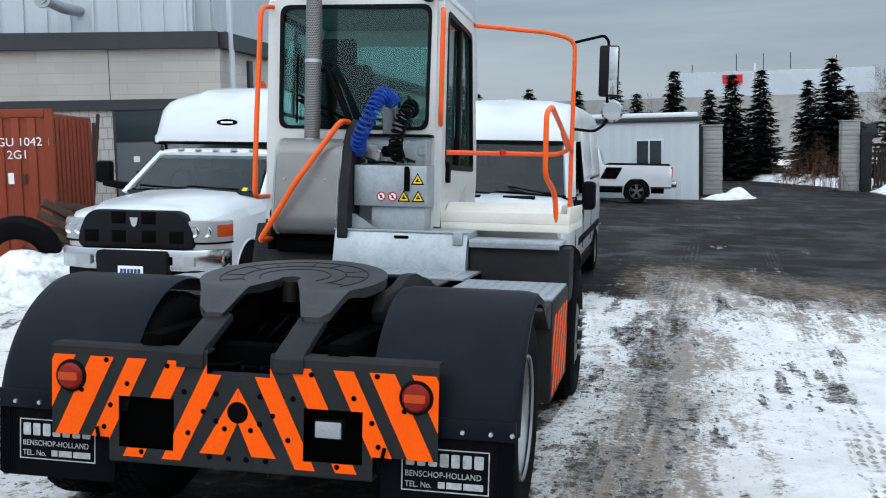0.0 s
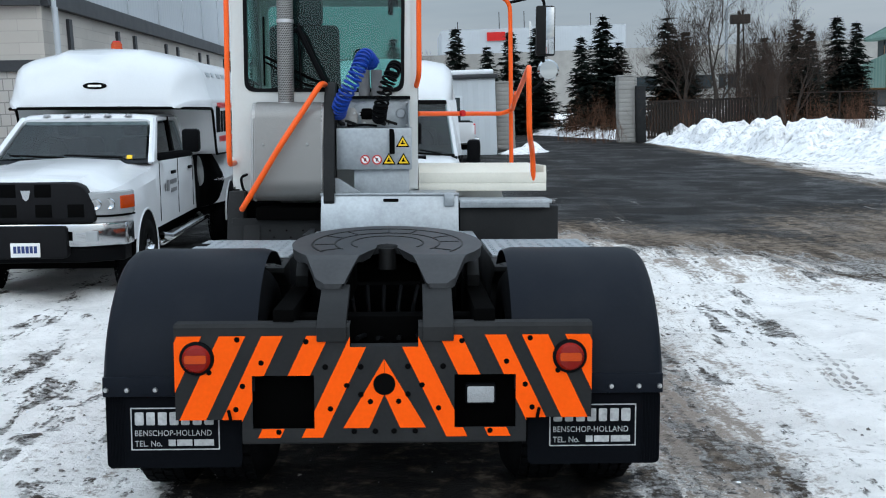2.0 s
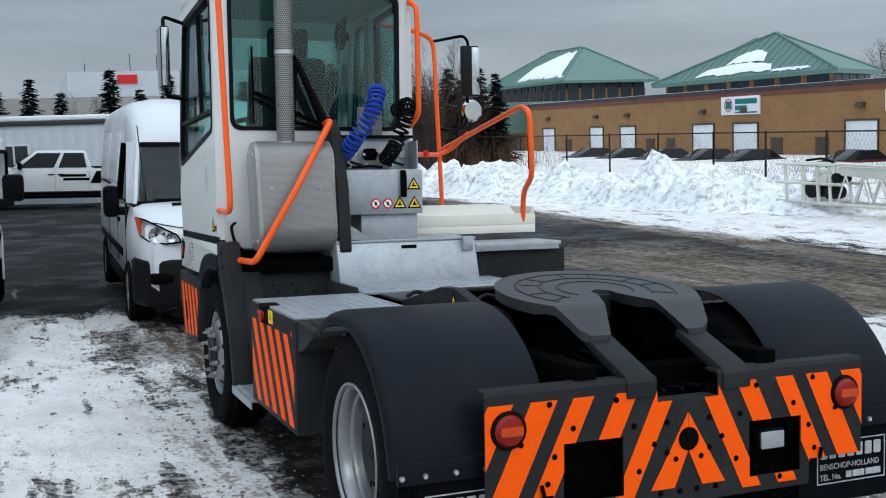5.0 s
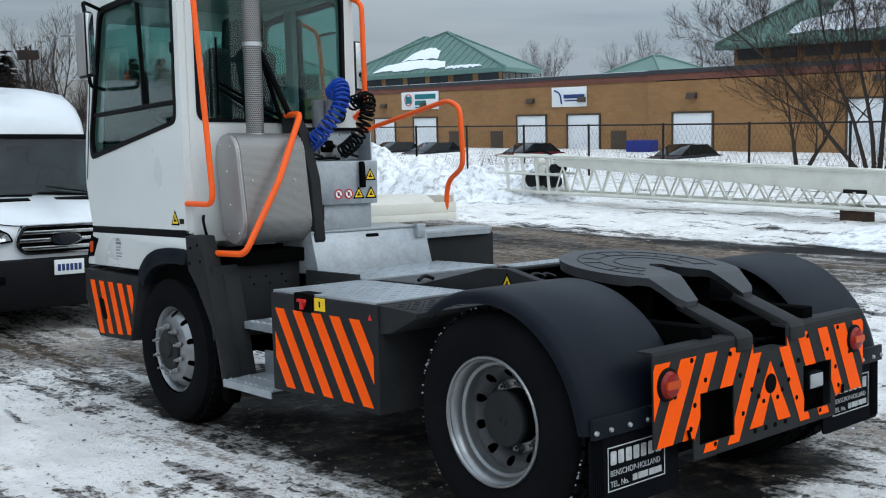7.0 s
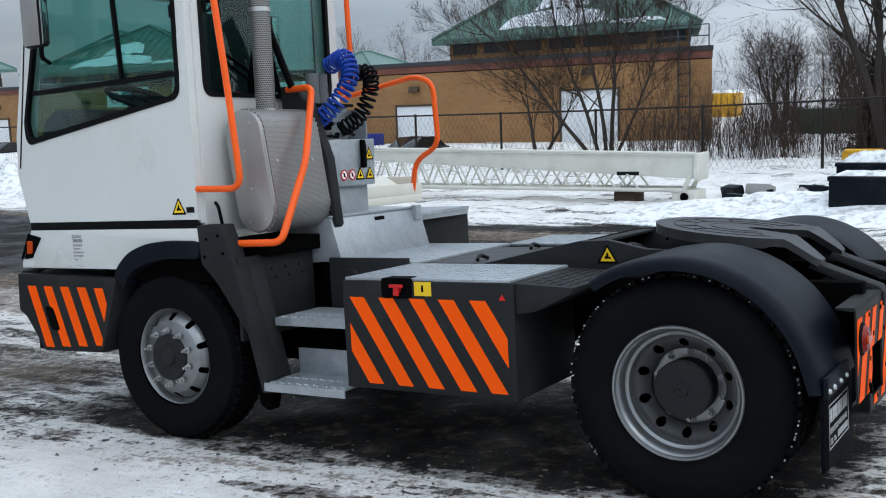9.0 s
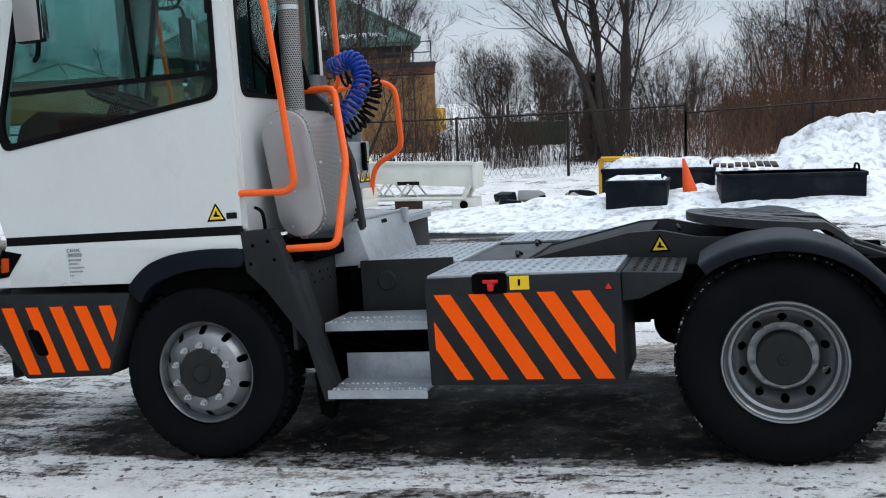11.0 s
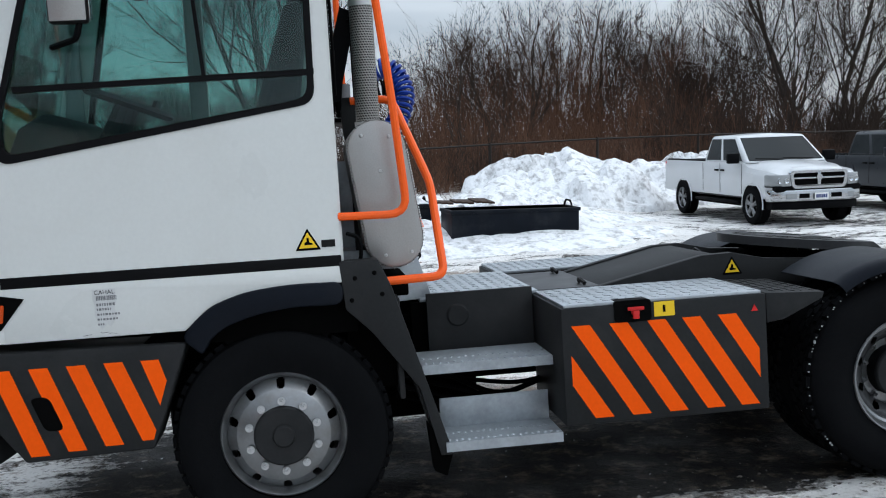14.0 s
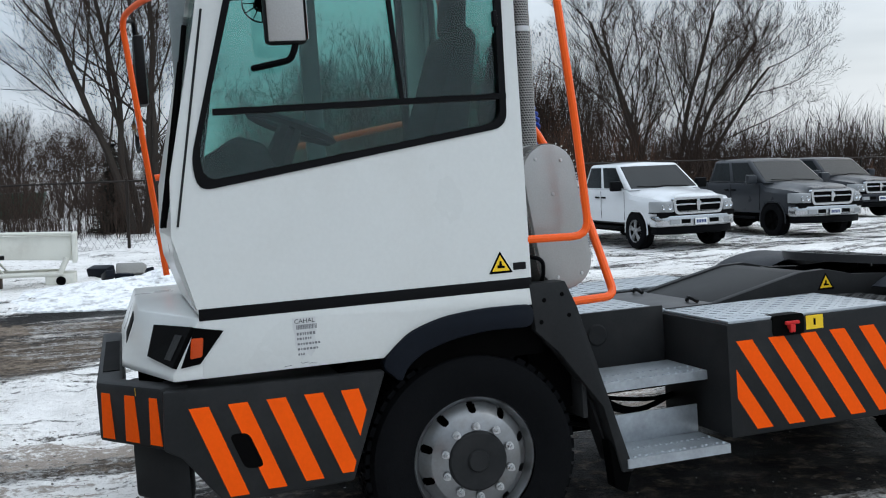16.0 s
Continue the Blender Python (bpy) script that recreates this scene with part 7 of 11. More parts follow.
def wall_sign(y0, y1, z0, z1, kind, x=FX):
    s = part("wall_sign", box(x - 0.12, x - 0.02, y0, y1, z0, z1, 0.01), M_sign, brickhall, "white sign board with blue and teal shapes")
    w = y1 - y0
    if kind == 0:
        bm = lathe([(0.36, 0), (0.42, 0), (0.42, -0.02), (0.36, -0.02)], (x - 0.125, y1 - 0.2 * w, (z0 + z1) / 2 + 0.05), "x", 24)
        part("sign_shape", bm, M_redpl, s)
        bm = box(x - 0.14, x - 0.12, y1 - 0.27 * w, y1 - 0.13 * w, z0 + 0.35 * (z1 - z0), z0 + 0.75 * (z1 - z0))
        bm = box(x - 0.14, x - 0.12, y0 + 0.06 * w, y1 - 0.38 * w, z0 + 0.58 * (z1 - z0), z0 + 0.86 * (z1 - z0), 0, bm)
        bm = box(x - 0.14, x - 0.12, y0 + 0.32 * w, y1 - 0.38 * w, z0 + 0.24 * (z1 - z0), z0 + 0.50 * (z1 - z0), 0, bm)
        bm = box(x - 0.14, x - 0.12, y0 + 0.06 * w, y1 - 0.38 * w, z0 + 0.08 * (z1 - z0), z0 + 0.15 * (z1 - z0), 0, bm)
        part("sign_shape", bm, M_teal, s)
    else:
        bm = pipe([(x - 0.13, y1 - 0.08 * w, z0 + 0.85 * (z1 - z0)), (x - 0.13, y1 - 0.25 * w, z0 + 0.7 * (z1 - z0)), (x - 0.13, y1 - 0.3 * w, z0 + 0.15 * (z1 - z0))], 0.05, 0.4, 6)
        bm = box(x - 0.14, x - 0.12, y0 + 0.04 * w, y1 - 0.36 * w, z0 + 0.42 * (z1 - z0), z0 + 0.62 * (z1 - z0), 0, bm)
        bm = box(x - 0.14, x - 0.12, y0 + 0.12 * w, y1 - 0.38 * w, z0 + 0.28 * (z1 - z0), z0 + 0.35 * (z1 - z0), 0, bm)
        part("sign_shape", bm, M_navy, s)


DOORS = [(79.5, 2.1), (71.3, 2.0), (66.6, 2.1), (57.0, 2.3), (52.5, 2.4), (42.4, 2.4), (38.2, 2.4), (30.1, 2.4)]
for y, w in DOORS:
    loading_door(y, w, -1.7, 1.45, FX if y > 33 else FX - 0.7)
loading_door(20.1, 2.95, -1.7, 1.95, FX - 0.7)
for y in (76.0, 63.5, 60.9, 49.5, 45.5, 35.6):
    grey_door(y, 1.1, -1.7, 0.55)
wall_sign(51.0, 54.9, 2.05, 3.25, 0)
wall_sign(37.9, 40.6, 1.95, 3.10, 1)
bm = None
for z in (0.0, 0.5, 1.0, 1.5, 2.0, 2.5, 3.0, 3.5, 4.0):
    bm = box(FX - 0.9, FX - 0.85, 15.1, 15.6, z, z + 0.04, 0, bm)
bm = box(FX - 0.92, FX - 0.83, 15.05, 15.1, -1.5, 4.9, 0, bm)
bm = box(FX - 0.92, FX - 0.83, 15.6, 15.65, -1.5, 4.9, 0, bm)
for y in (14.3, 15.2, 16.1, 17.0):
    bm = rod((FX - 0.5, y, ZR), (FX - 0.5, y, ZR + 0.95), 0.03, 5, bm)
for z in (0.45, 0.95):
    bm = rod((FX - 0.5, 14.3, ZR + z), (FX - 0.5, 17.0, ZR + z), 0.03, 5, bm)
part("roof_ladder", bm, M_flash, brickhall, "dark roof ladder with railing")


def tower(x0, x1, y0, y1, ztop, zpeak, over=1.0, snow_side=True):
    """A storey above the flat roof, with a dark window band and a green hip roof."""
    part("tower_wall", box(x0, x1, y0, y1, ZR, ztop - 0.75), M_tan, brickhall, "tan brick upper storey", smooth=0)
    part("tower_wall", box(x0 + 0.15, x1 - 0.15, y0 + 0.15, y1 - 0.15, ztop - 0.75, ztop), M_lampbox, brickhall, smooth=0)
    n = max(2, int((y1 - y0) / 1.5))
    for i in range(n):
        a, b = y0 + (y1 - y0) * i / n + 0.12, y0 + (y1 - y0) * (i + 1) / n - 0.12
        part("window", box(x0 - 0.05, x0 + 0.16, a, b, ZR + 0.35, ztop - 0.15), M_winglass, brickhall, "dark tower window")
    n = max(2, int((x1 - x0) / 1.5))
    for i in range(n):
        a, b = x0 + (x1 - x0) * i / n + 0.12, x0 + (x1 - x0) * (i + 1) / n - 0.12
        part("window", box(a, b, y0 - 0.05, y0 + 0.16, ZR + 0.35, ztop - 0.15), M_winglass, brickhall, "dark tower window")
    hip_roof("roof", x0, x1, y0, y1, ztop, zpeak, over, brickhall, snow_side)




def pavilion(base, z_eave, apex):
    """A many-sided upper storey under a pointed green roof; base runs round the eaves."""
    cx, cy = sum(x for x, y in base) / len(base), sum(y for x, y in base) / len(base)
    wall = [(cx + (x - cx) * 0.87, cy + (y - cy) * 0.90) for x, y in base]
    part("tower_wall", prism(wall, "z", ZR, z_eave - 0.1), M_tan, brickhall, "tan brick upper storey", smooth=0)
    (xa, ya), (xb, yb) = wall[0], wall[-1]
    for i in range(7):
        a, b = ya + (yb - ya) * (i + 0.12) / 7, ya + (yb - ya) * (i + 0.88) / 7
        part("window", box(xa - 0.05, xa + 0.05, a, b, z_eave - 0.85, z_eave - 0.2), M_winglass, brickhall, "dark tower window")
    p, q = Vector((*wall[0], 0)), Vector((*wall[1], 0))
    out = Vector(((q - p).y, -(q - p).x, 0)).normalized()
    for i in range(5):
        a, b = p.lerp(q, (i + 0.10) / 5), p.lerp(q, (i + 0.90) / 5)
        part("window", sheet([(a.x, a.y, z_eave - 0.85), (b.x, b.y, z_eave - 0.85), (b.x, b.y, z_eave - 0.2), (a.x, a.y, z_eave - 0.2)], out, 0.05), M_winglass, brickhall, "dark tower window")
    bm = bmesh.new()
    lo = [bm.verts.new((x, y, z_eave)) for x, y in base]
    un = [bm.verts.new((x, y, z_eave - 0.28)) for x, y in base]
    top = bm.verts.new(apex)
    for i in range(len(base)):
        j = (i + 1) % len(base)
        bm.faces.new((lo[i], lo[j], top))
        bm.faces.new((lo[i], lo[j], un[j], un[i]))
    bm.faces.new(un)
    roof = part("roof", bm, M_greenroof, brickhall, "pointed green standing-seam roof with patches of snow", smooth=0)
    a, b, t = Vector((*base[0], z_eave)), Vector((*base[-1], z_eave)), Vector(apex)
    for i, p in enumerate(base):
        part("ridge_cap", rod(Vector((*p, z_eave + 0.03)), t + Vector((0, 0, 0.03)), 0.10, 6), M_greenroof, roof)
    n = 24
    for i in range(1, n):
        q = a.lerp(b, i / n)
        side = i / n if i < n / 2 else 1 - i / n
        end = a.lerp(t, 2 * side) if i < n / 2 else b.lerp(t, 2 * side)
        part("roof_seam", rod(q + Vector((0, 0, 0.03)), end + Vector((0, 0, 0.03)), 0.035, 4), M_greenroof, roof)
    rnd = random.Random(int(apex[1]))
    for u0, u1, v0, v1 in ((0.30, 0.75, 0.05, 0.32), (0.36, 0.66, 0.30, 0.62), (0.10, 0.30, 0.02, 0.10)):
        bm, m = bmesh.new(), 16
        rows = []
        for i in range(m + 1):
            f = u0 + (u1 - u0) * i / m
            lo_, hi_ = v0 + 0.05 * rnd.random(), v1 - 0.10 * rnd.random() * (v1 - v0) - 0.3 * (v1 - v0) * abs(2 * i / m - 1) ** 2
            row = []
            for k in range(4):
                v = lo_ + (hi_ - lo_) * k / 3
                q = a.lerp(b, f).lerp(t, v)
                row.append(bm.verts.new(q + Vector((-0.03, 0, 0.05 if k in (0, 3) or i in (0, m) else 0.14))))
            rows.append(row)
        for r0, r1 in zip(rows, rows[1:]):
            for k in range(3):
                bm.faces.new((r0[k], r0[k + 1], r1[k + 1], r1[k]))
        part("lying_snow", bm, M_roofsnow, roof, "patch of snow on the roof", smooth=60)


pavilion([(45.0, 15.8), (52.0, 18.3), (56.0, 23.5), (52.0, 28.7), (45.0, 31.3)], 5.05, (47.8, 23.5, 8.95))
pavilion([(46.0, 48.7), (53.0, 52.0), (57.0, 59.0), (53.0, 66.0), (46.0, 69.3)], 4.75, (49.8, 58.9, 7.9))
tower(FX + 6, FX + 15, 87.0, 103.0, 6.0, 9.6)
hip_roof("roof", FX + 16, FX + 22, 45.0, 50.0, 4.2, 5.6, 0.5, brickhall, False)
hip_roof("roof", FX + 16, FX + 24, 72.0, 80.0, 6.2, 9.0, 0.6, brickhall, True)
# low entrance canopy at the far end: a green lean-to roof falling away from the gable
part("wall", box(FX + 0.4, FX + 9, 84.0, 97.5, zb, 1.15), M_tan, brickhall, smooth=0)
part("entrance_window", box(FX + 0.3, FX + 0.42, 86.0, 96.0, -1.6, 0.9), M_winglass, brickhall, "dark entrance glazing")
lean = part("roof", prism([(83.9, 4.0), (99.6, 1.45), (99.6, 1.15), (83.9, 1.15)], "x", FX - 1.8, FX + 9.5, 0.02), M_greenroof, brickhall, "green lean-to canopy roof with snow", smooth=0)
part("lying_snow", prism([(85.0, 3.90), (97.5, 1.87), (97.5, 1.80), (85.0, 3.80)], "x", FX - 1.2, FX + 3.0, 0.02), M_roofsnow, lean, "snow on the canopy")

# industrial building on the left: pale block below, split-face band, profiled sheet above
hall = thing("workshop_building", "pale block workshop with grey sheet cladding above dark flashing", "building")
# its corner stands at C; one wall runs to the left of the yard, the other straight ahead
CX, CY = -6.1, 14.2
gzb = -1.2
A = lambda d: (CX - 0.955 * d, CY - 0.297 * d)  # noqa: E731  along the gable wall, away from the corner
B = lambda d: (CX - 0.028 * d, CY + d)  # noqa: E731  along the long wall


def slab(along, d0, d1, z0, z1, thick, out, name, mat, label="", parent=None, off=0.0):
    """A piece of wall between two distances from the corner."""
    (x0, y0), (x1, y1) = along(d0), along(d1)
    t = Vector((x1 - x0, y1 - y0, 0)).normalized()
    nrm = Vector((t.y, -t.x, 0)) * out
    bm = bmesh.new()
    lo = [bm.verts.new(Vector((x0, y0, z)) + nrm * o) for z in (z0, z1) for o in (off, off - thick)]
    hi = [bm.verts.new(Vector((x1, y1, z)) + nrm * o) for z in (z0, z1) for o in (off, off - thick)]
    for q in ((lo[0], lo[1], lo[3], lo[2]), (hi[0], hi[2], hi[3], hi[1]), (lo[0], lo[2], hi[2], hi[0]), (lo[1], hi[1], hi[3], lo[3]), (lo[2], lo[3], hi[3], hi[2]), (lo[0], hi[0], hi[1], lo[1])):
        bm.faces.new(q)
    return part(name, bm, mat, parent or hall, label, smooth=0)


for along, d1, out in ((A, 26.0, -1), (B, 37.0, 1)):
    slab(along, 0, d1, gzb, 2.52, 0.4, out, "wall", M_block, "pale square-block wall")
    slab(along, 0, d1, 2.52, 2.71, 0.4, out, "flashing_band", M_flash, "dark metal band", off=0.06)
    slab(along, 0, d1, 2.71, 3.62, 0.4, out, "wall", M_split, "pale split-face block band")
    slab(along, 0, d1, 3.62, 3.92, 0.5, out, "flashing_band", M_flash, "dark metal flashing", off=0.14)
    slab(along, 0.5, d1, 3.92, 12.0, 0.3, out, "sheet_wall", M_sheet, "grey profiled sheet wall", off=-0.35)
    step = 0.42 if along is A else 3.6
    for i in range(int(d1 / step) - 1):
        slab(along, 0.6 + step * i, (0.66 if along is A else 0.72) + step * i, 3.92, 12.0, 0.06, out, "sheet_rib", M_sheet, off=-0.31)
slab(A, 0.3, 26.0, 12.0, 12.1, 36.0, -1, "roof", M_flash, off=-0.3)
slab(A, 1.08, 1.97, gzb, 2.515, 0.1, -1, "door_frame", M_flash, "dark steel door frame", off=0.03)
sd = slab(A, 1.13, 1.92, gzb, 1.92, 0.1, -1, "door", M_steeldoor, "grey steel door with a notice", off=0.06)
slab(A, 1.14, 1.91, 1.97, 2.47, 0.05, -1, "door_pane", M_winglass, "glazed pane above the door", off=0.05)
slab(A, 1.36, 1.58, 1.10, 1.40, 0.02, -1, "door_notice", M_ink, parent=sd, off=0.075)
slab(A, 1.41, 1.53, 1.20, 1.32, 0.02, -1, "door_notice", M_paper, parent=sd, off=0.079)
slab(A, 1.51, 1.62, 1.56, 1.67, 0.02, -1, "door_notice", M_paper, "round pale sticker", parent=sd, off=0.075)
slab(A, 1.99, 2.005, 2.71, 3.62, 0.1, -1, "wall_joint", M_flash, off=0.004)
bm = None
x, y = B(0.18)
bm = rod((x + 0.18, y, gzb), (x + 0.18, y, 3.6), 0.055, 8)
bm = rod((x + 0.16, y, 3.6), (x + 0.16, y, 11.9), 0.055, 8, bm)
part("downpipe", bm, M_sheet, hall, "grey downpipe")
x, y = A(2.6)
bm = pipe([(x - 0.02, y + 0.3, 4.35), (x + 0.05, y - 0.35, 4.32), (x - 0.1, y - 0.75, 4.45)], 0.10, 0.15, 12)
bm = lathe([(0.10, 0.1), (0.17, 0.0), (0.16, -0.02), (0, -0.02)], (x - 0.1, y - 0.75, 4.45), "y", 16, bm)
part("vent_pipe", bm, M_galv, hall, "galvanised vent pipe with a cowl")
for i in range(6):
    d0 = 1.6 + 5.2 * i
    slab(B, d0, d0 + 3.4, gzb, 3.3, 0.1, 1, "roller_door", M_sheet, "grey roller door", off=-0.02)
    slab(B, d0 - 0.2, d0, gzb, 3.5, 0.1, 1, "door_post", M_flash, off=0.06)
    slab(B, d0 + 3.4, d0 + 3.6, gzb, 3.5, 0.1, 1, "door_post", M_flash, off=0.06)

# site office: white ribbed cabin ahead, with its door post and snow on the roof
office = thing("site_office_cabin", "white ribbed portable office cabin with snow on its flat roof", "cabin")
OY, oz = 35.5, -0.45
part("wall", box(-6.3, 3.35, OY, OY + 6, oz, 2.45, 0.02), M_office, office, "white ribbed cabin wall", smooth=0)
part("roof", box(-6.4, 3.45, OY - 0.1, OY + 6.1, 2.45, 2.60, 0.02), M_flash, office)
part("lying_snow", box(-6.2, 3.3, OY, OY + 6, 2.60, 2.78, 0.05), M_roofsnow, office, "snow on the cabin roof")
for x, w in ((1.55, 0.95), (-5.1, 0.95), (-2.3, 0.95)):
    wn = part("window", box(x - w / 2 - 0.06, x + w / 2 + 0.06, OY - 0.04, OY + 0.02, 0.72, 1.82, 0.01), M_office, office, "two-pane cabin window")
    for sx in (-1, 1):
        part("pane", box(x + sx * w / 4 - w / 4 + 0.03, x + sx * w / 4 + w / 4 - 0.03, OY - 0.05, OY - 0.03, 0.78, 1.76), M_winglass, wn)
# far low buildings seen over the trees
far_hall = thing("far_warehouse", "wide pale warehouse with a grey upper storey far away", "building")
part("wall", box(-14, 62, 118, 140, -2, 6.6), M_concrete, far_hall, smooth=0)
part("wall", box(4, 26, 122, 140, 6.6, 9.6), M_sheet, far_hall, smooth=0)
part("wall", box(-40, -14, 120, 140, -2, 5.4), M_office, far_hall, smooth=0)
for i in range(12):
    part("window", box(20 + 3.2 * i, 22.4 + 3.2 * i, 117.9, 118, 1.6, 3.2), M_winglass, far_hall, "dark warehouse window")
bm = box(9.4, 11.6, 121.8, 122, 8.2, 9.2)
part("wall_mark", bm, M_redpl, far_hall, "red sign shape")
bm = None
for x in (6, 11, 14, 17, 22):
    bm = rod((x, 123, 9.6), (x, 123, 10.6 + 0.5 * (x % 3)), 0.05, 5, bm)
part("roof_mast", bm, M_flash, far_hall)["kind"] = "stuff"

# shipping container, pallets and tyre by the workshop
cont = thing("shipping_container", "rust-red shipping container beside the workshop wall", "container", pose(-6.66, 9.45, gz(-6.7, 9.5), 0, 0, 17))
part("container_body", box(-6.06, 0, 0, 2.44, 0.10, 2.36, 0.02), M_container, cont, smooth=0)
for x in (-0.08, -6.10):
    part("corner_post", box(x, x + 0.11, -0.03, 0.08, 0.08, 2.42), M_container, cont)
part("top_rail", box(-5.98, -0.085, -0.03, 0.05, 2.30, 2.42, 0.01), M_container, cont)
part("bottom_rail", box(-5.98, -0.085, -0.03, 0.05, 0.08, 0.22, 0.01), M_container, cont)
for i in range(26):
    part("side_rib", box(-0.33 - 0.225 * i, -0.21 - 0.225 * i, -0.024, 0.0, 0.22, 2.30, 0.01), M_container, cont)
for i in range(9):
    part("end_rib", box(-0.005, 0.022, 0.2 + 0.245 * i, 0.32 + 0.245 * i, 0.22, 2.30, 0.008), M_container, cont)
for z, txt, x in ((1.90, "HGU 1042 1", -0.88), (1.72, "2G1", -0.62)):
    lettering(txt, 0.17, Matrix.Translation((x, -0.029, z)) @ pose(0, 0, 0, 90, 0, 0), M_paper, cont)
part("print_bar", box(-0.62, -0.54, -0.028, 0.0, 1.36, 1.52), M_paper, cont)
part("print_bar", box(-0.43, -0.37, -0.028, 0.0, 1.36, 1.50), M_timber, cont)


def pallet(m):
    p = thing("pallet", "weathered wooden pallet leaning against the wall", "pallet", m, "pallets by the container")
    for i in range(6):
        part("board", box(-0.6, 0.6, -0.5 + 0.18 * i, -0.4 + 0.18 * i, 0.10, 0.122, 0.003), M_timber, p)
    for y in (-0.48, 0.0, 0.45):
        part("bearer", box(-0.6, 0.6, y - 0.04, y + 0.04, 0.0, 0.10, 0.003), M_timber, p)
    return p


for i, (x, y, z, rx, ry, rz) in enumerate(((-6.05, 8.75, 0.42, 70, 30, 40), (-5.75, 8.75, 0.34, 62, -28, -12), (-5.9, 9.15, 0.50, 80, 12, 25), (-5.8, 8.5, 0.06, 10, 9, 52))):
    pallet(pose(x, y, gz(-7, 9) + z, rx, ry, rz))
bm = lathe([(0.28, -0.12), (0.33, -0.14), (0.46, -0.13), (0.5, -0.10), (0.52, 0), (0.5, 0.10), (0.46, 0.13), (0.33, 0.14), (0.28, 0.12)], (0, 0, 0), "y", 36, None, True)
ot = new("old_tyre", finish(bm, "old_tyre", M_rubber))
ot.matrix_basis = pose(-6.0, 7.55, gz(-6, 7.5) + 0.52, 22, 0, 20)
tagged(ot, "worn black truck tyre leaning in the snow", "tyre")
bm = None
for i, (x, l, lean) in enumerate(((0, 2.45, 5), (0.05, 2.3, 2), (-0.15, 1.5, -8))):
    bm = rod((x, 0, 0), (x + l * math.sin(radians(lean)), 0.2, l), 0.035, 5, bm)
pl = new("old_planks", finish(bm, "old_planks", M_timber))
pl.matrix_basis = pose(-8.05, 12.7, gz(-8, 12.5), 0, 0, 17)
tagged(pl, "rough old planks propped against the block wall", "planks", kind="stuff")
# ---- parked vehicles; each is built facing +y, its rear at y = 0, on z = 0 ----
def quad_on(a, b, c, d, u0, u1, v0, v1):
    """A patch of a four-cornered face: u from a to b, v from a to d."""
    a, b, c, d = map(Vector, (a, b, c, d))
    at = lambda u, v: a.lerp(b, u).lerp(d.lerp(c, u), v)  # noqa: E731
    return at(u0, v0), at(u1, v0), at(u1, v1), at(u0, v1)


def loft(stations, bm=None, bev=0.0):
    """Closed body through stations (y, half-section from the sill up to the middle of the top), mirrored about x = 0."""
    one = bmesh.new()
    rings = []
    for y, sec in stations:
        full = [(x, z) for x, z in sec] + [(-x, z) for x, z in reversed(sec)]
        rings.append([one.verts.new((x, y, z)) for x, z in full])
    for a, b in zip(rings, rings[1:]):
        for i in range(len(a)):
            j = (i + 1) % len(a)
            one.faces.new((a[i], a[j], b[j], b[i]))
    one.faces.new(list(reversed(rings[0])))
    one.faces.new(rings[-1])
    bmesh.ops.recalc_face_normals(one, faces=one.faces)
    if bev:
        bevel(one, bev, 2, 30)
    return join(bm, one)


def road_wheel(car, x, y, r, sx, width=0.26, spokes=5, dark=False):
    w = new("wheel")
    w.parent = car
    prof = [(r * 0.62, 0.0), (r * 0.68, 0.012), (r * 0.85, 0.02), (r * 0.96, 0.0), (r, -0.03), (r, -width + 0.03), (r * 0.96, -width), (r * 0.6, -width)]
    part("tyre", lathe([(a, h * sx) for a, h in prof], (x, y, r), "x", 36), M_rubber, w)
    part("rim", lathe([(r * 0.63, 0.004 * sx), (r * 0.60, -0.01 * sx), (r * 0.57, -0.05 * sx), (r * 0.56, -0.09 * sx)], (x, y, r), "x", 30), M_dark if dark else M_rim, w)
    bm = lathe([(0, 0.0), (r * 0.16, 0.0), (r * 0.2, -0.02 * sx)], (x, y, r), "x", 16)
    for i in range(spokes):
        a = 2 * math.pi * i / spokes + 0.3
        for da in (-0.16, 0.16):
            p = Vector((x - 0.012 * sx, y + r * 0.14 * math.cos(a), r + r * 0.14 * math.sin(a)))
            q = Vector((x - 0.02 * sx, y + r * 0.59 * math.cos(a + da), r + r * 0.59 * math.sin(a + da)))
            bm = rod(p, q, r * 0.07, 6, bm, r * 0.055)
    part("spokes", bm, M_dark if dark else M_rim, w)
    part("brake_disc", lathe([(0, -0.07 * sx), (r * 0.57, -0.07 * sx)], (x, y, r), "x", 24), M_dark, w)


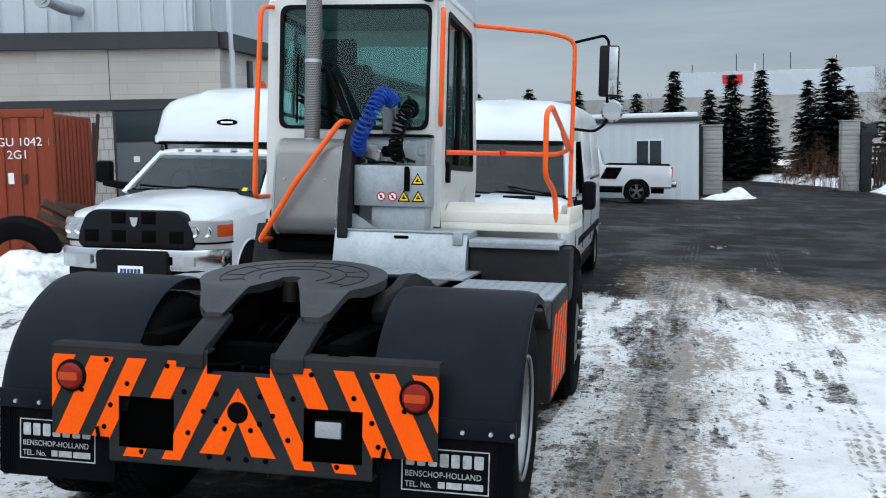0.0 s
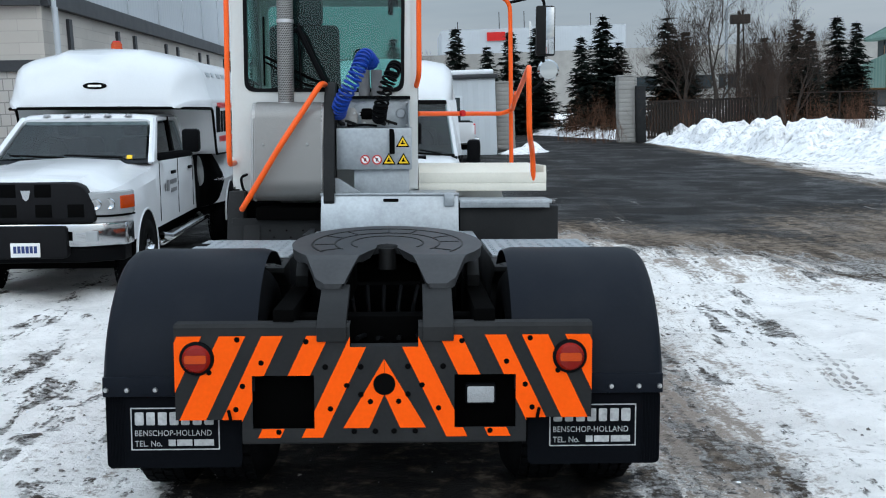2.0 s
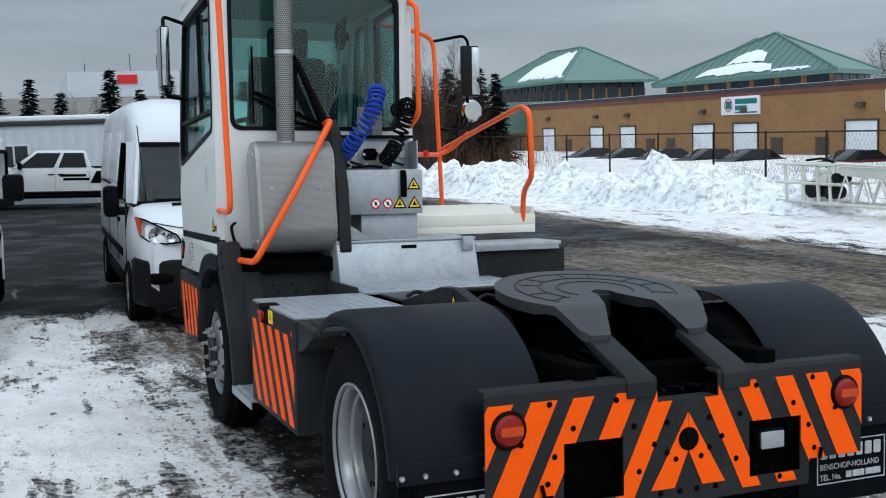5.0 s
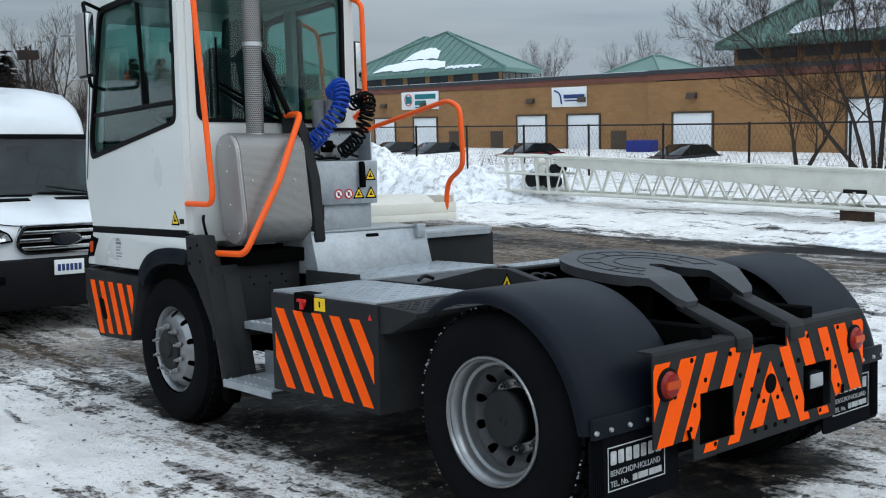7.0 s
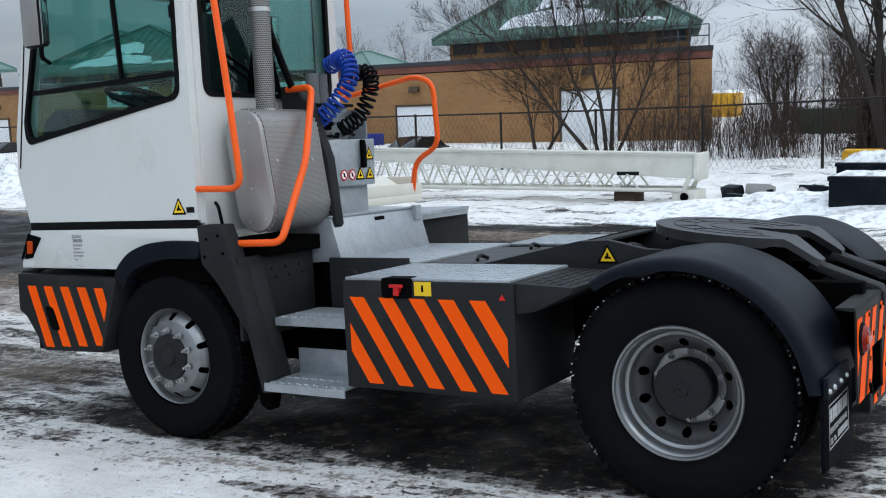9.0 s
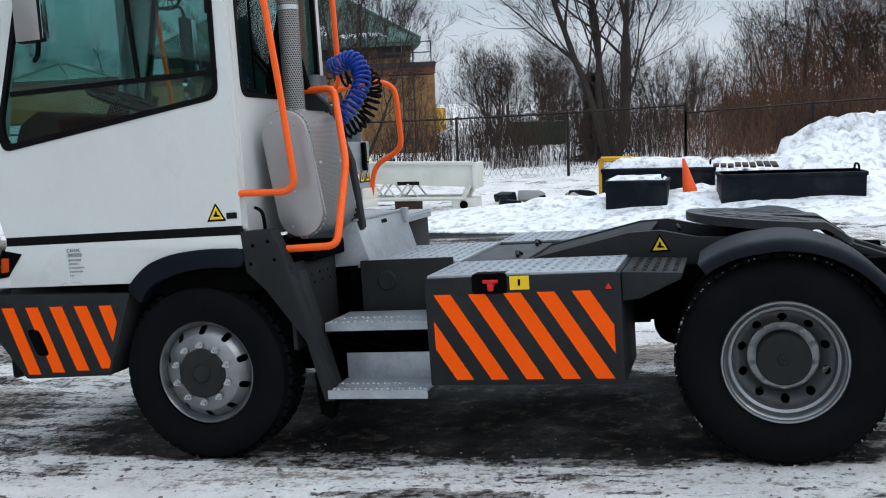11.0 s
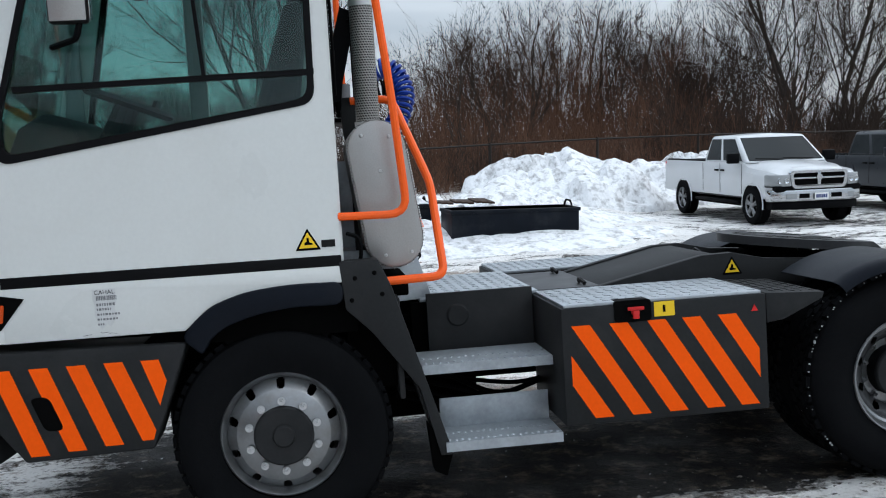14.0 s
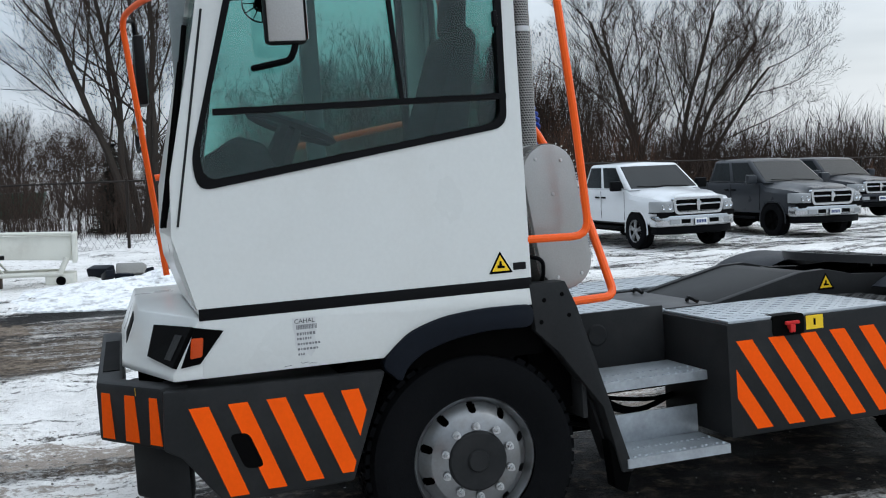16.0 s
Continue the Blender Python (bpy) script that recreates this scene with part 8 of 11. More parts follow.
def hub_wheel(car, x, y, r, sx, out):
    """Heavy steel wheel: slotted disc and a long hub; out is how far the disc stands from the tyre wall."""
    w = new("wheel")
    w.parent = car
    prof = [(r * 0.60, -0.01), (r * 0.66, 0.012), (r * 0.85, 0.018), (r * 0.95, 0.0), (r, -0.035), (r, -0.215), (r * 0.95, -0.25), (r * 0.6, -0.25)]
    tyre = part("tyre", lathe([(a, h * sx) for a, h in prof], (x, y, r), "x", 40), M_rubber, w)
    tread_of(tyre, (x - 0.125 * sx, y, r), 0.19, r, sx, 36)
    part("rim", lathe([(r * 0.625, 0.004 * sx), (r * 0.60, -0.01 * sx), (r * 0.57, -0.05 * sx), (r * 0.55, min(out, 0) * sx - 0.02 * sx)], (x, y, r), "x", 36), M_rim, w)
    disc = [(r * 0.56, min(out, 0) - 0.03), (r * 0.47, out * 0.5 - 0.02), (r * 0.36, out * 0.8), (r * 0.22, out)]
    part("disc", lathe([(a, h * sx) for a, h in disc], (x, y, r), "x", 36), M_rim, w)
    cap = [(r * 0.235, out - 0.01), (r * 0.225, out + 0.055), (r * 0.20, out + 0.068), (r * 0.12, out + 0.072), (0, out + 0.072)]
    part("hub", lathe([(a, h * sx) for a, h in cap], (x, y, r), "x", 24), M_chrome, w, "long bright hub cover")
    for i in range(8):
        a = 2 * math.pi * i / 8
        c = Vector((x + (out * 0.62) * sx, y + r * 0.43 * math.cos(a), r + r * 0.43 * math.sin(a)))
        part("slot", lathe([(0, 0.012 * sx), (0.034, 0.008 * sx), (0.036, -0.03 * sx)], c, "x", 12), M_ink, w)
        c = Vector((x + (out * 0.98) * sx, y + r * 0.29 * math.cos(a + 0.39), r + r * 0.29 * math.sin(a + 0.39)))
        part("nut", lathe([(0, 0.03 * sx), (0.012, 0.03 * sx), (0.014, -0.01 * sx)], c, "x", 6), M_chrome, w)


def arch_lip(car, x, y, r, sx, mat):
    """Dark wheel opening with a raised lip."""
    pts = [(y + r * math.cos(radians(a)), r * 0.86 + r * math.sin(radians(a))) for a in range(-35, 216, 12)]
    part("wheel_opening", prism(pts, "x", x - 0.04 * sx, x + 0.006 * sx), M_ink, car, smooth=0)
    path = [(x + 0.002 * sx, y + r * math.cos(radians(a)), r * 0.86 + r * math.sin(radians(a))) for a in range(-8, 189, 14)]
    part("arch_lip", pipe(path, 0.016, 0, 6), mat, car)


def number_plate(car, x, y, z, face=1, w=0.31, h=0.155):
    p = part("number_plate", box(x - w / 2, x + w / 2, y - 0.008, y + 0.008, z, z + h, 0.004), M_paper, car, "white number plate")
    bm = None
    for i in range(6):
        a = x - w / 2 + 0.03 + i * (w - 0.05) / 6
        bm = box(a, a + 0.032, y - 0.010, y + 0.010, z + 0.04, z + 0.11, 0, bm)
    part("print_bar", bm, M_navy, p)


def pickup(name, label, m, paint, wb=3.57, cab="quad", bra=False, heavy=False, group="", lettered=False, dark_rims=False, crew=0.0, glass=None):
    """A full-size American pickup: box, cab, bonnet, lamps, grille and bumpers."""
    car = thing(name, label, "pickup truck", m, group)
    ra = 1.22
    fa = ra + wb
    L_ = fa + 0.98
    h = 0.10 if heavy else 0.0
    r = 0.41 if heavy else 0.395
    belt, sill = 1.28 + h, 0.50 + h * 0.6
    yc0 = fa - 2.55 - crew  # back of the cab
    yc1 = fa - (0.62 if heavy else 0.42)  # foot of the windscreen
    pane = glass or M_carglass_d
    side = lambda zt, w=1.0: [(0.80 * w, sill), (0.985 * w, sill + 0.06), (1.0 * w, 0.85 + h), (0.985 * w, zt - 0.1), (0.95 * w, zt), (0.66 * w, zt), (0.54 * w, zt), (0.0, zt)]  # noqa: E731
    hood = lambda zt, w: [(0.80 * w, sill), (0.985 * w, sill + 0.06), (1.0 * w, 0.85 + h), (0.985 * w, zt - 0.23), (0.92 * w, zt - 0.135), (0.68 * w, zt - 0.085), (0.57 * w, zt - 0.02), (0.0, zt + 0.01)]  # noqa: E731
    st = [(0.06, side(belt, 0.985)), (0.2, side(belt, 1.0)), (yc0 - 0.03, side(belt, 1.0)), (yc0, side(belt, 1.0)), (yc1 - 0.1, side(belt, 1.0)), (yc1 + 0.1, hood(belt + 0.03, 1.0)), (fa, hood(belt + 0.0, 1.0)), (fa + 0.40, hood(belt - 0.025, 1.0)), (fa + 0.60, hood(belt - 0.05, 0.985)), (fa + 0.72, hood(belt - 0.075, 0.93)), (fa + 0.80, hood(belt - 0.10, 0.85)), (fa + 0.85, hood(belt - 0.14, 0.76)), (fa + 0.87, hood(belt - 0.19, 0.70))]
    if heavy:
        # the bed swells over the twin rear wheels
        st = [(y, [(x * f, z) if i < 3 else (x * (1 + (f - 1) * 0.3), z) if i == 3 else (x, z) for i, (x, z) in enumerate(side(belt))]) for y, f in ((0.02, 1.0), (0.2, 1.05), (0.42, 1.19), (0.62, 1.25), (1.7, 1.25), (1.92, 1.19), (2.15, 1.06), (2.4, 1.0), (yc0 - 0.03, 1.0))] + st[3:]
    body = part("body", loft(st, None, 0.022), paint, car, "", 40)
    part("bed_floor", box(-0.80, 0.80, 0.12, yc0 - 0.08, belt - 0.02, belt + 0.004), M_black, body)
    for x in (-0.95, 0.82):
        part("bed_rail", box(x, x + 0.13, 0.12, yc0 - 0.05, belt - 0.01, belt + 0.035, 0.015), M_black, body)
    # greenhouse
    zt = 1.86 + h * 0.1
    b0, b1, t0, t1 = yc0 + 0.02, yc1 + 0.06, yc0 + 0.18, yc1 - 0.72
    wb_, wt = 0.94, 0.80
    P = {}
    for sx in (-1, 1):
        P[sx] = dict(bl=Vector((sx * wb_, b0, belt - 0.02)), bf=Vector((sx * wb_, b1, belt - 0.02)), tl=Vector((sx * wt, t0, zt - 0.02)), tf=Vector((sx * wt, t1, zt - 0.02)))
    if glass:
        # open cab: roof, pillars and seats seen through the glass
        rsec = lambda d, k: [((wt + 0.03) * k, zt - 0.055 - d), ((wt + 0.025) * k, zt - 0.02 - d), ((wt - 0.04) * k, zt + 0.012 - d), (0.5 * k, zt + 0.026 - d), (0, zt + 0.032 - d)]  # noqa: E731
        part("cab_upper", loft([(t0 - 0.06, rsec(0.03, 0.97)), (t0 + 0.05, rsec(0, 1)), (t1 - 0.10, rsec(0, 1)), (t1 + 0.02, rsec(0.018, 0.985)), (t1 + 0.075, rsec(0.05, 0.965))]), paint, car, "", 50)
        for sx in (-1, 1):
            q = P[sx]
            for u0, u1, mat in ((0.935, 1.0, paint), (0.0, 0.12, paint), (0.455, 0.505, M_ink)):
                part("pillar", sheet(quad_on(q["bl"], q["bf"], q["tf"], q["tl"], u0, u1, 0, 1), (sx, 0, 0.3), 0.03, 0.0), mat, car)
            part("pillar", sheet(quad_on(q["bf"], P[-sx]["bf"], P[-sx]["tf"], q["tf"], 0.0, 0.022, 0, 1), (0, 0.75, 0.6), 0.012, 0.0), paint, car)
        part("cab_back", sheet(quad_on(P[-1]["bl"], P[1]["bl"], P[1]["tl"], P[-1]["tl"], 0, 1, 0, 1), (0, -1, 0.2), 0.03), paint, car)
        part("cab_floor", box(-0.90, 0.90, b0 + 0.03, b1 - 0.02, belt - 0.03, belt + 0.004), M_seat, car)
        part("dashboard", loft([(b1 - 0.55, [(0.86, belt), (0.86, belt + 0.05), (0.0, belt + 0.06)]), (b1 - 0.1, [(0.88, belt), (0.88, belt + 0.025), (0.0, belt + 0.03)])]), M_seat, car)
        part("steering_wheel", lathe([(0.19, 0.0), (0.205, 0.015), (0.19, 0.03), (0.175, 0.015)], (0.42, b1 - 0.66, belt + 0.06), "y", 22, close=True), M_ink, car)
        for y in (b1 - 1.25, b1 - 2.1):
            for x in (-0.42, 0.42):
                part("seat_back", prism(rounded([(x - 0.25, belt), (x + 0.25, belt), (x + 0.21, belt + 0.22), (x - 0.21, belt + 0.22)], 0.06, 3), "y", y - 0.07, y + 0.05, 0.03), M_seat, car)
                part("headrest", prism(rounded([(x - 0.13, belt + 0.25), (x + 0.13, belt + 0.25), (x + 0.12, belt + 0.42), (x - 0.12, belt + 0.42)], 0.05, 3), "y", y - 0.05, y + 0.04, 0.03), M_seat, car)
    else:
        gh = bmesh.new()
        vs = {(sx, k): gh.verts.new(v) for sx in P for k, v in P[sx].items()}
        mid = [gh.verts.new((0, t0 + 0.05, zt + 0.02)), gh.verts.new((0, t1 - 0.02, zt + 0.02))]
        for sx in (-1, 1):
            gh.faces.new((vs[sx, "bl"], vs[sx, "bf"], vs[sx, "tf"], vs[sx, "tl"]))
            gh.faces.new((vs[sx, "tl"], vs[sx, "tf"], mid[1], mid[0]))
        gh.faces.new((vs[-1, "bf"], vs[1, "bf"], vs[1, "tf"], mid[1], vs[-1, "tf"]))
        gh.faces.new((vs[-1, "bl"], vs[-1, "tl"], mid[0], vs[1, "tl"], vs[1, "bl"]))
        gh.faces.new((vs[-1, "bl"], vs[1, "bl"], vs[1, "bf"], vs[-1, "bf"]))
        bmesh.ops.recalc_face_normals(gh, faces=gh.faces)
        bevel(gh, 0.075, 4, 20)
        part("cab_upper", gh, paint, car, "", 40)
    for sx in (-1, 1):
        q = P[sx]
        out = Vector((sx, 0, 0.3))
        split = 0.48 if heavy else 0.46 if cab == "quad" else 0.5
        for u0, u1 in ((0.10 if heavy else 0.06, split - 0.03), (split + 0.02, 0.93)):
            pts = quad_on(q["bl"], q["bf"], q["tf"], q["tl"], u0, u1, 0.08, 0.90)
            part("side_glass", sheet(pts, out, 0.004, 0.02), pane, car, "dark side window", smooth=0)
        # door seams and handles
        for y in (b0 + 0.10 + 0.0, b0 + (b1 - b0) * split, b1 - 0.12):
            part("door_seam", box(sx * 0.996, sx * 1.0035, y - 0.003, y + 0.003, sill + 0.12, belt - 0.03), M_grease, car)
        for y in ((fa - 2.44, fa - 1.40) if heavy else (b0 + (b1 - b0) * split - 0.17, b0 + (b1 - b0) * split + 0.12)):
            x0, x1 = sorted((sx * 0.99, sx * 1.02))
            part("door_handle", box(x0, x1, y - 0.09, y + 0.09, belt - 0.20, belt - 0.16, 0.008), M_black, car)
        # mirrors
        x0, x1 = sorted((sx * 0.98, sx * 1.24))
        if not heavy:
            part("wing_mirror", box(x0, x1, b1 - 0.36, b1 - 0.22, belt - 0.02, belt + 0.2, 0.03), M_black if paint is M_carpaint else paint, car, "black wing mirror")
        arch_lip(car, sx * (1.242 if heavy else 0.992), ra, r + 0.07, sx, paint)
        arch_lip(car, sx * 0.992, fa, r + 0.07, sx, paint)
        if heavy:
            hub_wheel(car, sx * 1.225, ra, r, sx, -0.10)
            hub_wheel(car, sx * 0.985, fa, r, sx, 0.02)
        else:
            road_wheel(car, sx * 1.025, ra, r, sx, dark=dark_rims)
            road_wheel(car, sx * 1.025, fa, r, sx, dark=dark_rims)
        x0, x1 = sorted((sx * 0.86, sx * 1.03))
        part("side_step", box(x0, x1, ra + 0.75, fa - 0.62, 0.40, 0.46, 0.02), M_chrome if heavy else M_black, car)
        # lamps
        lp = [(0.62, fa + 0.80), (0.62, fa + 0.915), (0.80, fa + 0.885), (0.915, fa + 0.80), (0.995, fa + 0.66), (1.008, fa + 0.54), (0.94, fa + 0.54)]
        lamp = part("headlamp", prism([(sx * u, v) for u, v in lp], "z", 0.81 + h, 1.045 + h, 0.02), M_clear, car, "clear headlamp")
        ap = [(0.93, fa + 0.79), (1.003, fa + 0.66), (1.013, fa + 0.56), (0.95, fa + 0.56), (0.90, fa + 0.79)]
        if heavy:
            part("amber_corner", prism([(sx * u, v + 0.004) for u, v in ap], "z", 0.87 + h, 1.00 + h, 0.006), M_amber, lamp)
        for bx, by in ((0.70, 0.905), (0.83, 0.87)):
            part("reflector_bowl", lathe([(0, -0.01), (0.035, 0.0), (0.052, 0.010), (0.058, 0)], (sx * bx, fa + by, 0.925 + h), "y", 16), M_chrome, lamp)
        part("lamp_surround", prism([(sx * u * 1.003, v + 0.004) for u, v in lp], "z", 0.795 + h, 0.81 + h), M_ink, lamp)
        x0, x1 = sorted((sx * 0.80, sx * 0.97))
        part("tail_lamp", box(x0, x1, 0.03, 0.10, 0.86 + h, belt - 0.04, 0.01), M_redpl, car, "red tail lamp")
    pts = quad_on(P[-1]["bf"], P[1]["bf"], P[1]["tf"], P[-1]["tf"], 0.04, 0.96, 0.07, 0.93)
    part("windscreen", sheet(pts, (0, 0.75, 0.6), 0.005, 0.02), pane, car, "dark windscreen", smooth=0)
    bm = rod(Vector(pts[0]).lerp(pts[1], 0.15) + Vector((0, 0.02, 0.02)), Vector(pts[0]).lerp(pts[1], 0.55) + Vector((0, 0.02, 0.05)), 0.012, 5)
    bm = rod(Vector(pts[0]).lerp(pts[1], 0.55) + Vector((0, 0.02, 0.02)), Vector(pts[0]).lerp(pts[1], 0.92) + Vector((0, 0.02, 0.05)), 0.012, 5, bm)
    part("wiper", bm, M_ink, car)
    pts = quad_on(P[-1]["bl"], P[1]["bl"], P[1]["tl"], P[-1]["tl"], 0.10, 0.90, 0.12, 0.84)
    if not heavy:
        part("rear_window", sheet(pts, (0, -1, 0.2), 0.005, 0.02), M_carglass_d, car, smooth=0)
    # grille and bumper
    gy = fa + 0.865
    if bra:
        part("nose_cover", prism(rounded([(-0.70, 0.74 + h), (0.70, 0.74 + h), (0.69, 0.90 + h), (0.60, 1.09 + h), (0.50, 1.145 + h), (-0.50, 1.145 + h), (-0.60, 1.09 + h), (-0.69, 0.90 + h)], 0.09, 5), "y", gy - 0.16, gy + 0.075, 0.035), M_cover, car, "black vinyl winter nose cover")
        for x in (-0.50, -0.17, 0.19, 0.52):
            for z in ((0.80,) if abs(x) > 0.4 else (0.80, 1.0)):
                part("cover_patch", box(x - 0.085, x + 0.085, gy + 0.07, gy + 0.079, z + h, z + 0.13 + h, 0.004), M_ink, car)
        part("badge", prism([(-0.03, 0.99 + h), (0.0, 0.965 + h), (0.03, 0.99 + h), (0.05, 1.07 + h), (-0.05, 1.07 + h)], "y", gy + 0.07, gy + 0.088), M_chrome, car)
        part("skirt_cover", prism(rounded([(-0.42, 0.40 + h), (0.42, 0.40 + h), (0.42, 0.72 + h), (-0.42, 0.72 + h)], 0.05, 4), "y", gy, gy + 0.17, 0.01), M_cover, car, "black vinyl cover over the bumper")
    else:
        part("grille_surround", ring_panel(rounded([(-0.58, 0.76 + h), (0.58, 0.76 + h), (0.64, 1.12 + h), (-0.64, 1.12 + h)], 0.10, 5), rounded([(-0.52, 0.81 + h), (0.52, 0.81 + h), (0.57, 1.07 + h), (-0.57, 1.07 + h)], 0.07, 5), lambda u, v, w: Vector((u, gy + 0.05 - w, v)), 0.09), M_chrome, car, "chrome grille surround")
        part("grille_mesh", box(-0.57, 0.57, gy - 0.03, gy + 0.02, 0.83 + h, 1.09 + h), M_ink, car)
        bm = box(-0.56, 0.56, gy, gy + 0.045, 0.95 + h, 0.985 + h, 0.006)
        bm = box(-0.035, 0.035, gy, gy + 0.05, 0.83 + h, 1.10 + h, 0.006, bm)
        part("grille_bar", bm, M_chrome, car)
        part("badge", prism([(-0.05, 0.93 + h), (0.05, 0.93 + h), (0.06, 1.02 + h), (0.0, 1.05 + h), (-0.06, 1.02 + h)], "y", gy + 0.05, gy + 0.065), M_chrome, car)
        part("lower_grey", prism(rounded([(-0.92, 0.70 + h), (0.92, 0.70 + h), (0.92, 0.82 + h), (-0.92, 0.82 + h)], 0.03, 3), "y", gy - 0.3, gy + 0.03, 0.02), M_black, car)
    bp = [(-1.0, fa + 0.55), (-0.98, fa + 0.78), (-0.6, fa + 0.96), (0.6, fa + 0.96), (0.98, fa + 0.78), (1.0, fa + 0.55)]
    bmp = part("front_bumper", prism(bp, "z", 0.50 + h, 0.74 + h, 0.03), M_chrome if (heavy or paint is not M_darkcar) else paint, car, "chrome front bumper")
    part("air_dam", prism([(x * 0.95, y - 0.04) for x, y in bp], "z", 0.34 + h, 0.50 + h, 0.02), M_black, car)
    for sx in (-1, 1):
        x0, x1 = sorted((sx * 0.52, sx * 0.72))
        part("fog_lamp", sheet([(x0, fa + 0.965, 0.56 + h), (x1, fa + 0.925 if sx > 0 else fa + 0.925, 0.56 + h), (x1, fa + 0.925, 0.66 + h), (x0, fa + 0.965, 0.66 + h)], (0, 1, 0), 0.02), M_clear, bmp)
        x0, x1 = sorted((sx * 0.24, sx * 0.46))
        part("tow_slot", box(x0, x1, fa + 0.955, fa + 0.968, 0.57 + h, 0.66 + h, 0.0), M_ink, bmp)
    number_plate(car, 0.0, fa + (1.0 if not bra else 1.045), (0.53 if not bra else 0.42) + h, 1, 0.30, 0.14)
    part("rear_bumper", box(-0.95, 0.95, -0.12, 0.10, 0.55, 0.75, 0.03), M_chrome, car, "chrome rear bumper")
    part("underbody", box(-0.75, 0.75, 0.3, fa + 0.5, 0.32, 0.55), M_dark, car)
    if heavy:
        for i in range(5):
            x = -0.5 + 0.25 * i
            part("roof_marker", lathe([(0, 0.03), (0.03, 0.028), (0.05, 0.0)], (x, t1 + 0.06 - 0.05 * abs(x), zt + 0.0), "z", 10), M_clear, car, "small clear roof marker")
    return car, dict(ra=ra, fa=fa, belt=belt, yc0=yc0, t1=t1, zt=zt, b0=b0, b1=b1)


M_carglass_d = shade("dark_car_window", (0.007, 0.010, 0.011), 0.05, spec=0.15, vary=0.35, scale=1.5, rough_vary=0.03)
M_screen = lit_glass("tinted_car_glass", (0.40, 0.465, 0.47), 0.02, 0.55)
M_cover = shade("black_vinyl", (0.007, 0.007, 0.008), 0.55, spec=0.1, vary=0.2, bump=0.15, bump_scale=200)


def on_yard(x, y, yaw):
    """A pose on the sloping yard: wheels follow the fall of the ground."""
    z = gz(x, y)
    dx, dy = (gz(x + 1, y) - gz(x - 1, y)) / 2, (gz(x, y + 1) - gz(x, y - 1)) / 2
    up = Vector((-dx, -dy, 1)).normalized()
    q = Vector((0, 0, 1)).rotation_difference(up).to_matrix().to_4x4()
    return Matrix.Translation((x, y, z)) @ q @ pose(0, 0, 0, 0, 0, yaw)


# heavy pickup with a white fibreglass cap, facing the yard
rig, R = pickup("pickup_with_cap", "white heavy pickup with black nose cover and tall white fibreglass cap", on_yard(-3.81, 12.56, 181) @ Matrix.Diagonal((0.955, 1, 1, 1)), M_carpaint, wb=4.3, bra=True, heavy=True, crew=0.2, glass=M_screen)
CAP_TOP, CAP_W = 2.72, 1.32


def cap_section(zb, k=1.0, top=CAP_TOP):
    """Half a section of the cap: upright side to a ledge, leaning upper side, sloping shoulder, raised roof."""
    pts = [(CAP_W, zb), (CAP_W, zb + 0.02), (CAP_W, 2.055), (CAP_W - 0.012, 2.085), (CAP_W - 0.035, 2.10), (1.215, 2.36), (1.175, 2.46), (1.10, 2.53), (0.98, 2.58), (0.62, 2.66), (0.50, 2.705), (0.0, CAP_TOP)]
    low = max(zb, 1.95)
    squeeze = (top - low) / (CAP_TOP - low)
    return [(x * k, z if z <= low else low + (z - low) * squeeze) for x, z in pts]


st = [(-0.10, cap_section(1.30, 0.97, 2.60)), (-0.04, cap_section(1.30, 0.995, 2.69)), (0.10, cap_section(1.30))]
st += [(1.2, cap_section(1.32)), (2.74, cap_section(1.35)), (2.80, cap_section(1.42)), (2.97, cap_section(1.88)), (3.0, cap_section(1.95))]
st += [(y, cap_section(1.95 + 0.002 * i, k, top)) for i, (y, k, top) in enumerate(((3.2, 0.985, 2.715), (3.42, 0.945, 2.685), (3.60, 0.895, 2.62), (3.72, 0.855, 2.52), (3.80, 0.82, 2.38), (3.86, 0.79, 2.22), (3.89, 0.77, 2.11), (3.905, 0.755, 2.04)))]
cap = part("fibreglass_cap", loft(st), M_carpaint, rig, "white fibreglass cap overhanging the cab", 50)
for sx in (-1, 1):
    part("cap_seal", pipe([(sx * 0.5, 3.905, 1.965), (sx * 0.98, 3.90, 1.965), (sx * 1.13, 3.72, 1.962), (sx * 1.18, 3.60, 1.96), (sx * 1.25, 3.42, 1.957), (sx * 1.30, 3.2, 1.955), (sx * 1.322, 3.02, 1.95), (sx * 1.322, 2.96, 1.86), (sx * 1.322, 2.79, 1.40), (sx * 1.322, 2.74, 1.345)], 0.020, 0.05, 6), M_ink, cap, "black rubber seal along the lower edge")
    part("lower_seal", pipe([(sx * 1.322, 2.74, 1.345), (sx * 1.322, 1.2, 1.315), (sx * 1.322, 0.0, 1.295)], 0.014, 0.02, 6), M_ink, cap)
part("front_seal", rod((-0.6, 3.905, 1.965), (0.6, 3.905, 1.965), 0.020, 6), M_ink, cap)
oval = lambda a, b, n=24: [(a * math.cos(2 * math.pi * i / n), b * math.sin(2 * math.pi * i / n)) for i in range(n)]  # noqa: E731
badge = part("badge", prism([(u, 2.235 + v) for u, v in oval(0.15, 0.042)], "y", 3.83, 3.872, 0.004), M_ink, cap, "small black oval badge")
part("badge_print", box(-0.085, 0.085, 3.872, 3.876, 2.222, 2.248), M_paper, badge)
bcn = part("beacon", lathe([(0, 0.13), (0.06, 0.125), (0.075, 0.10), (0.08, 0.02), (0.09, 0.0)], (0.12, 2.3, CAP_TOP), "z", 16), M_amber, rig, "amber roof beacon")
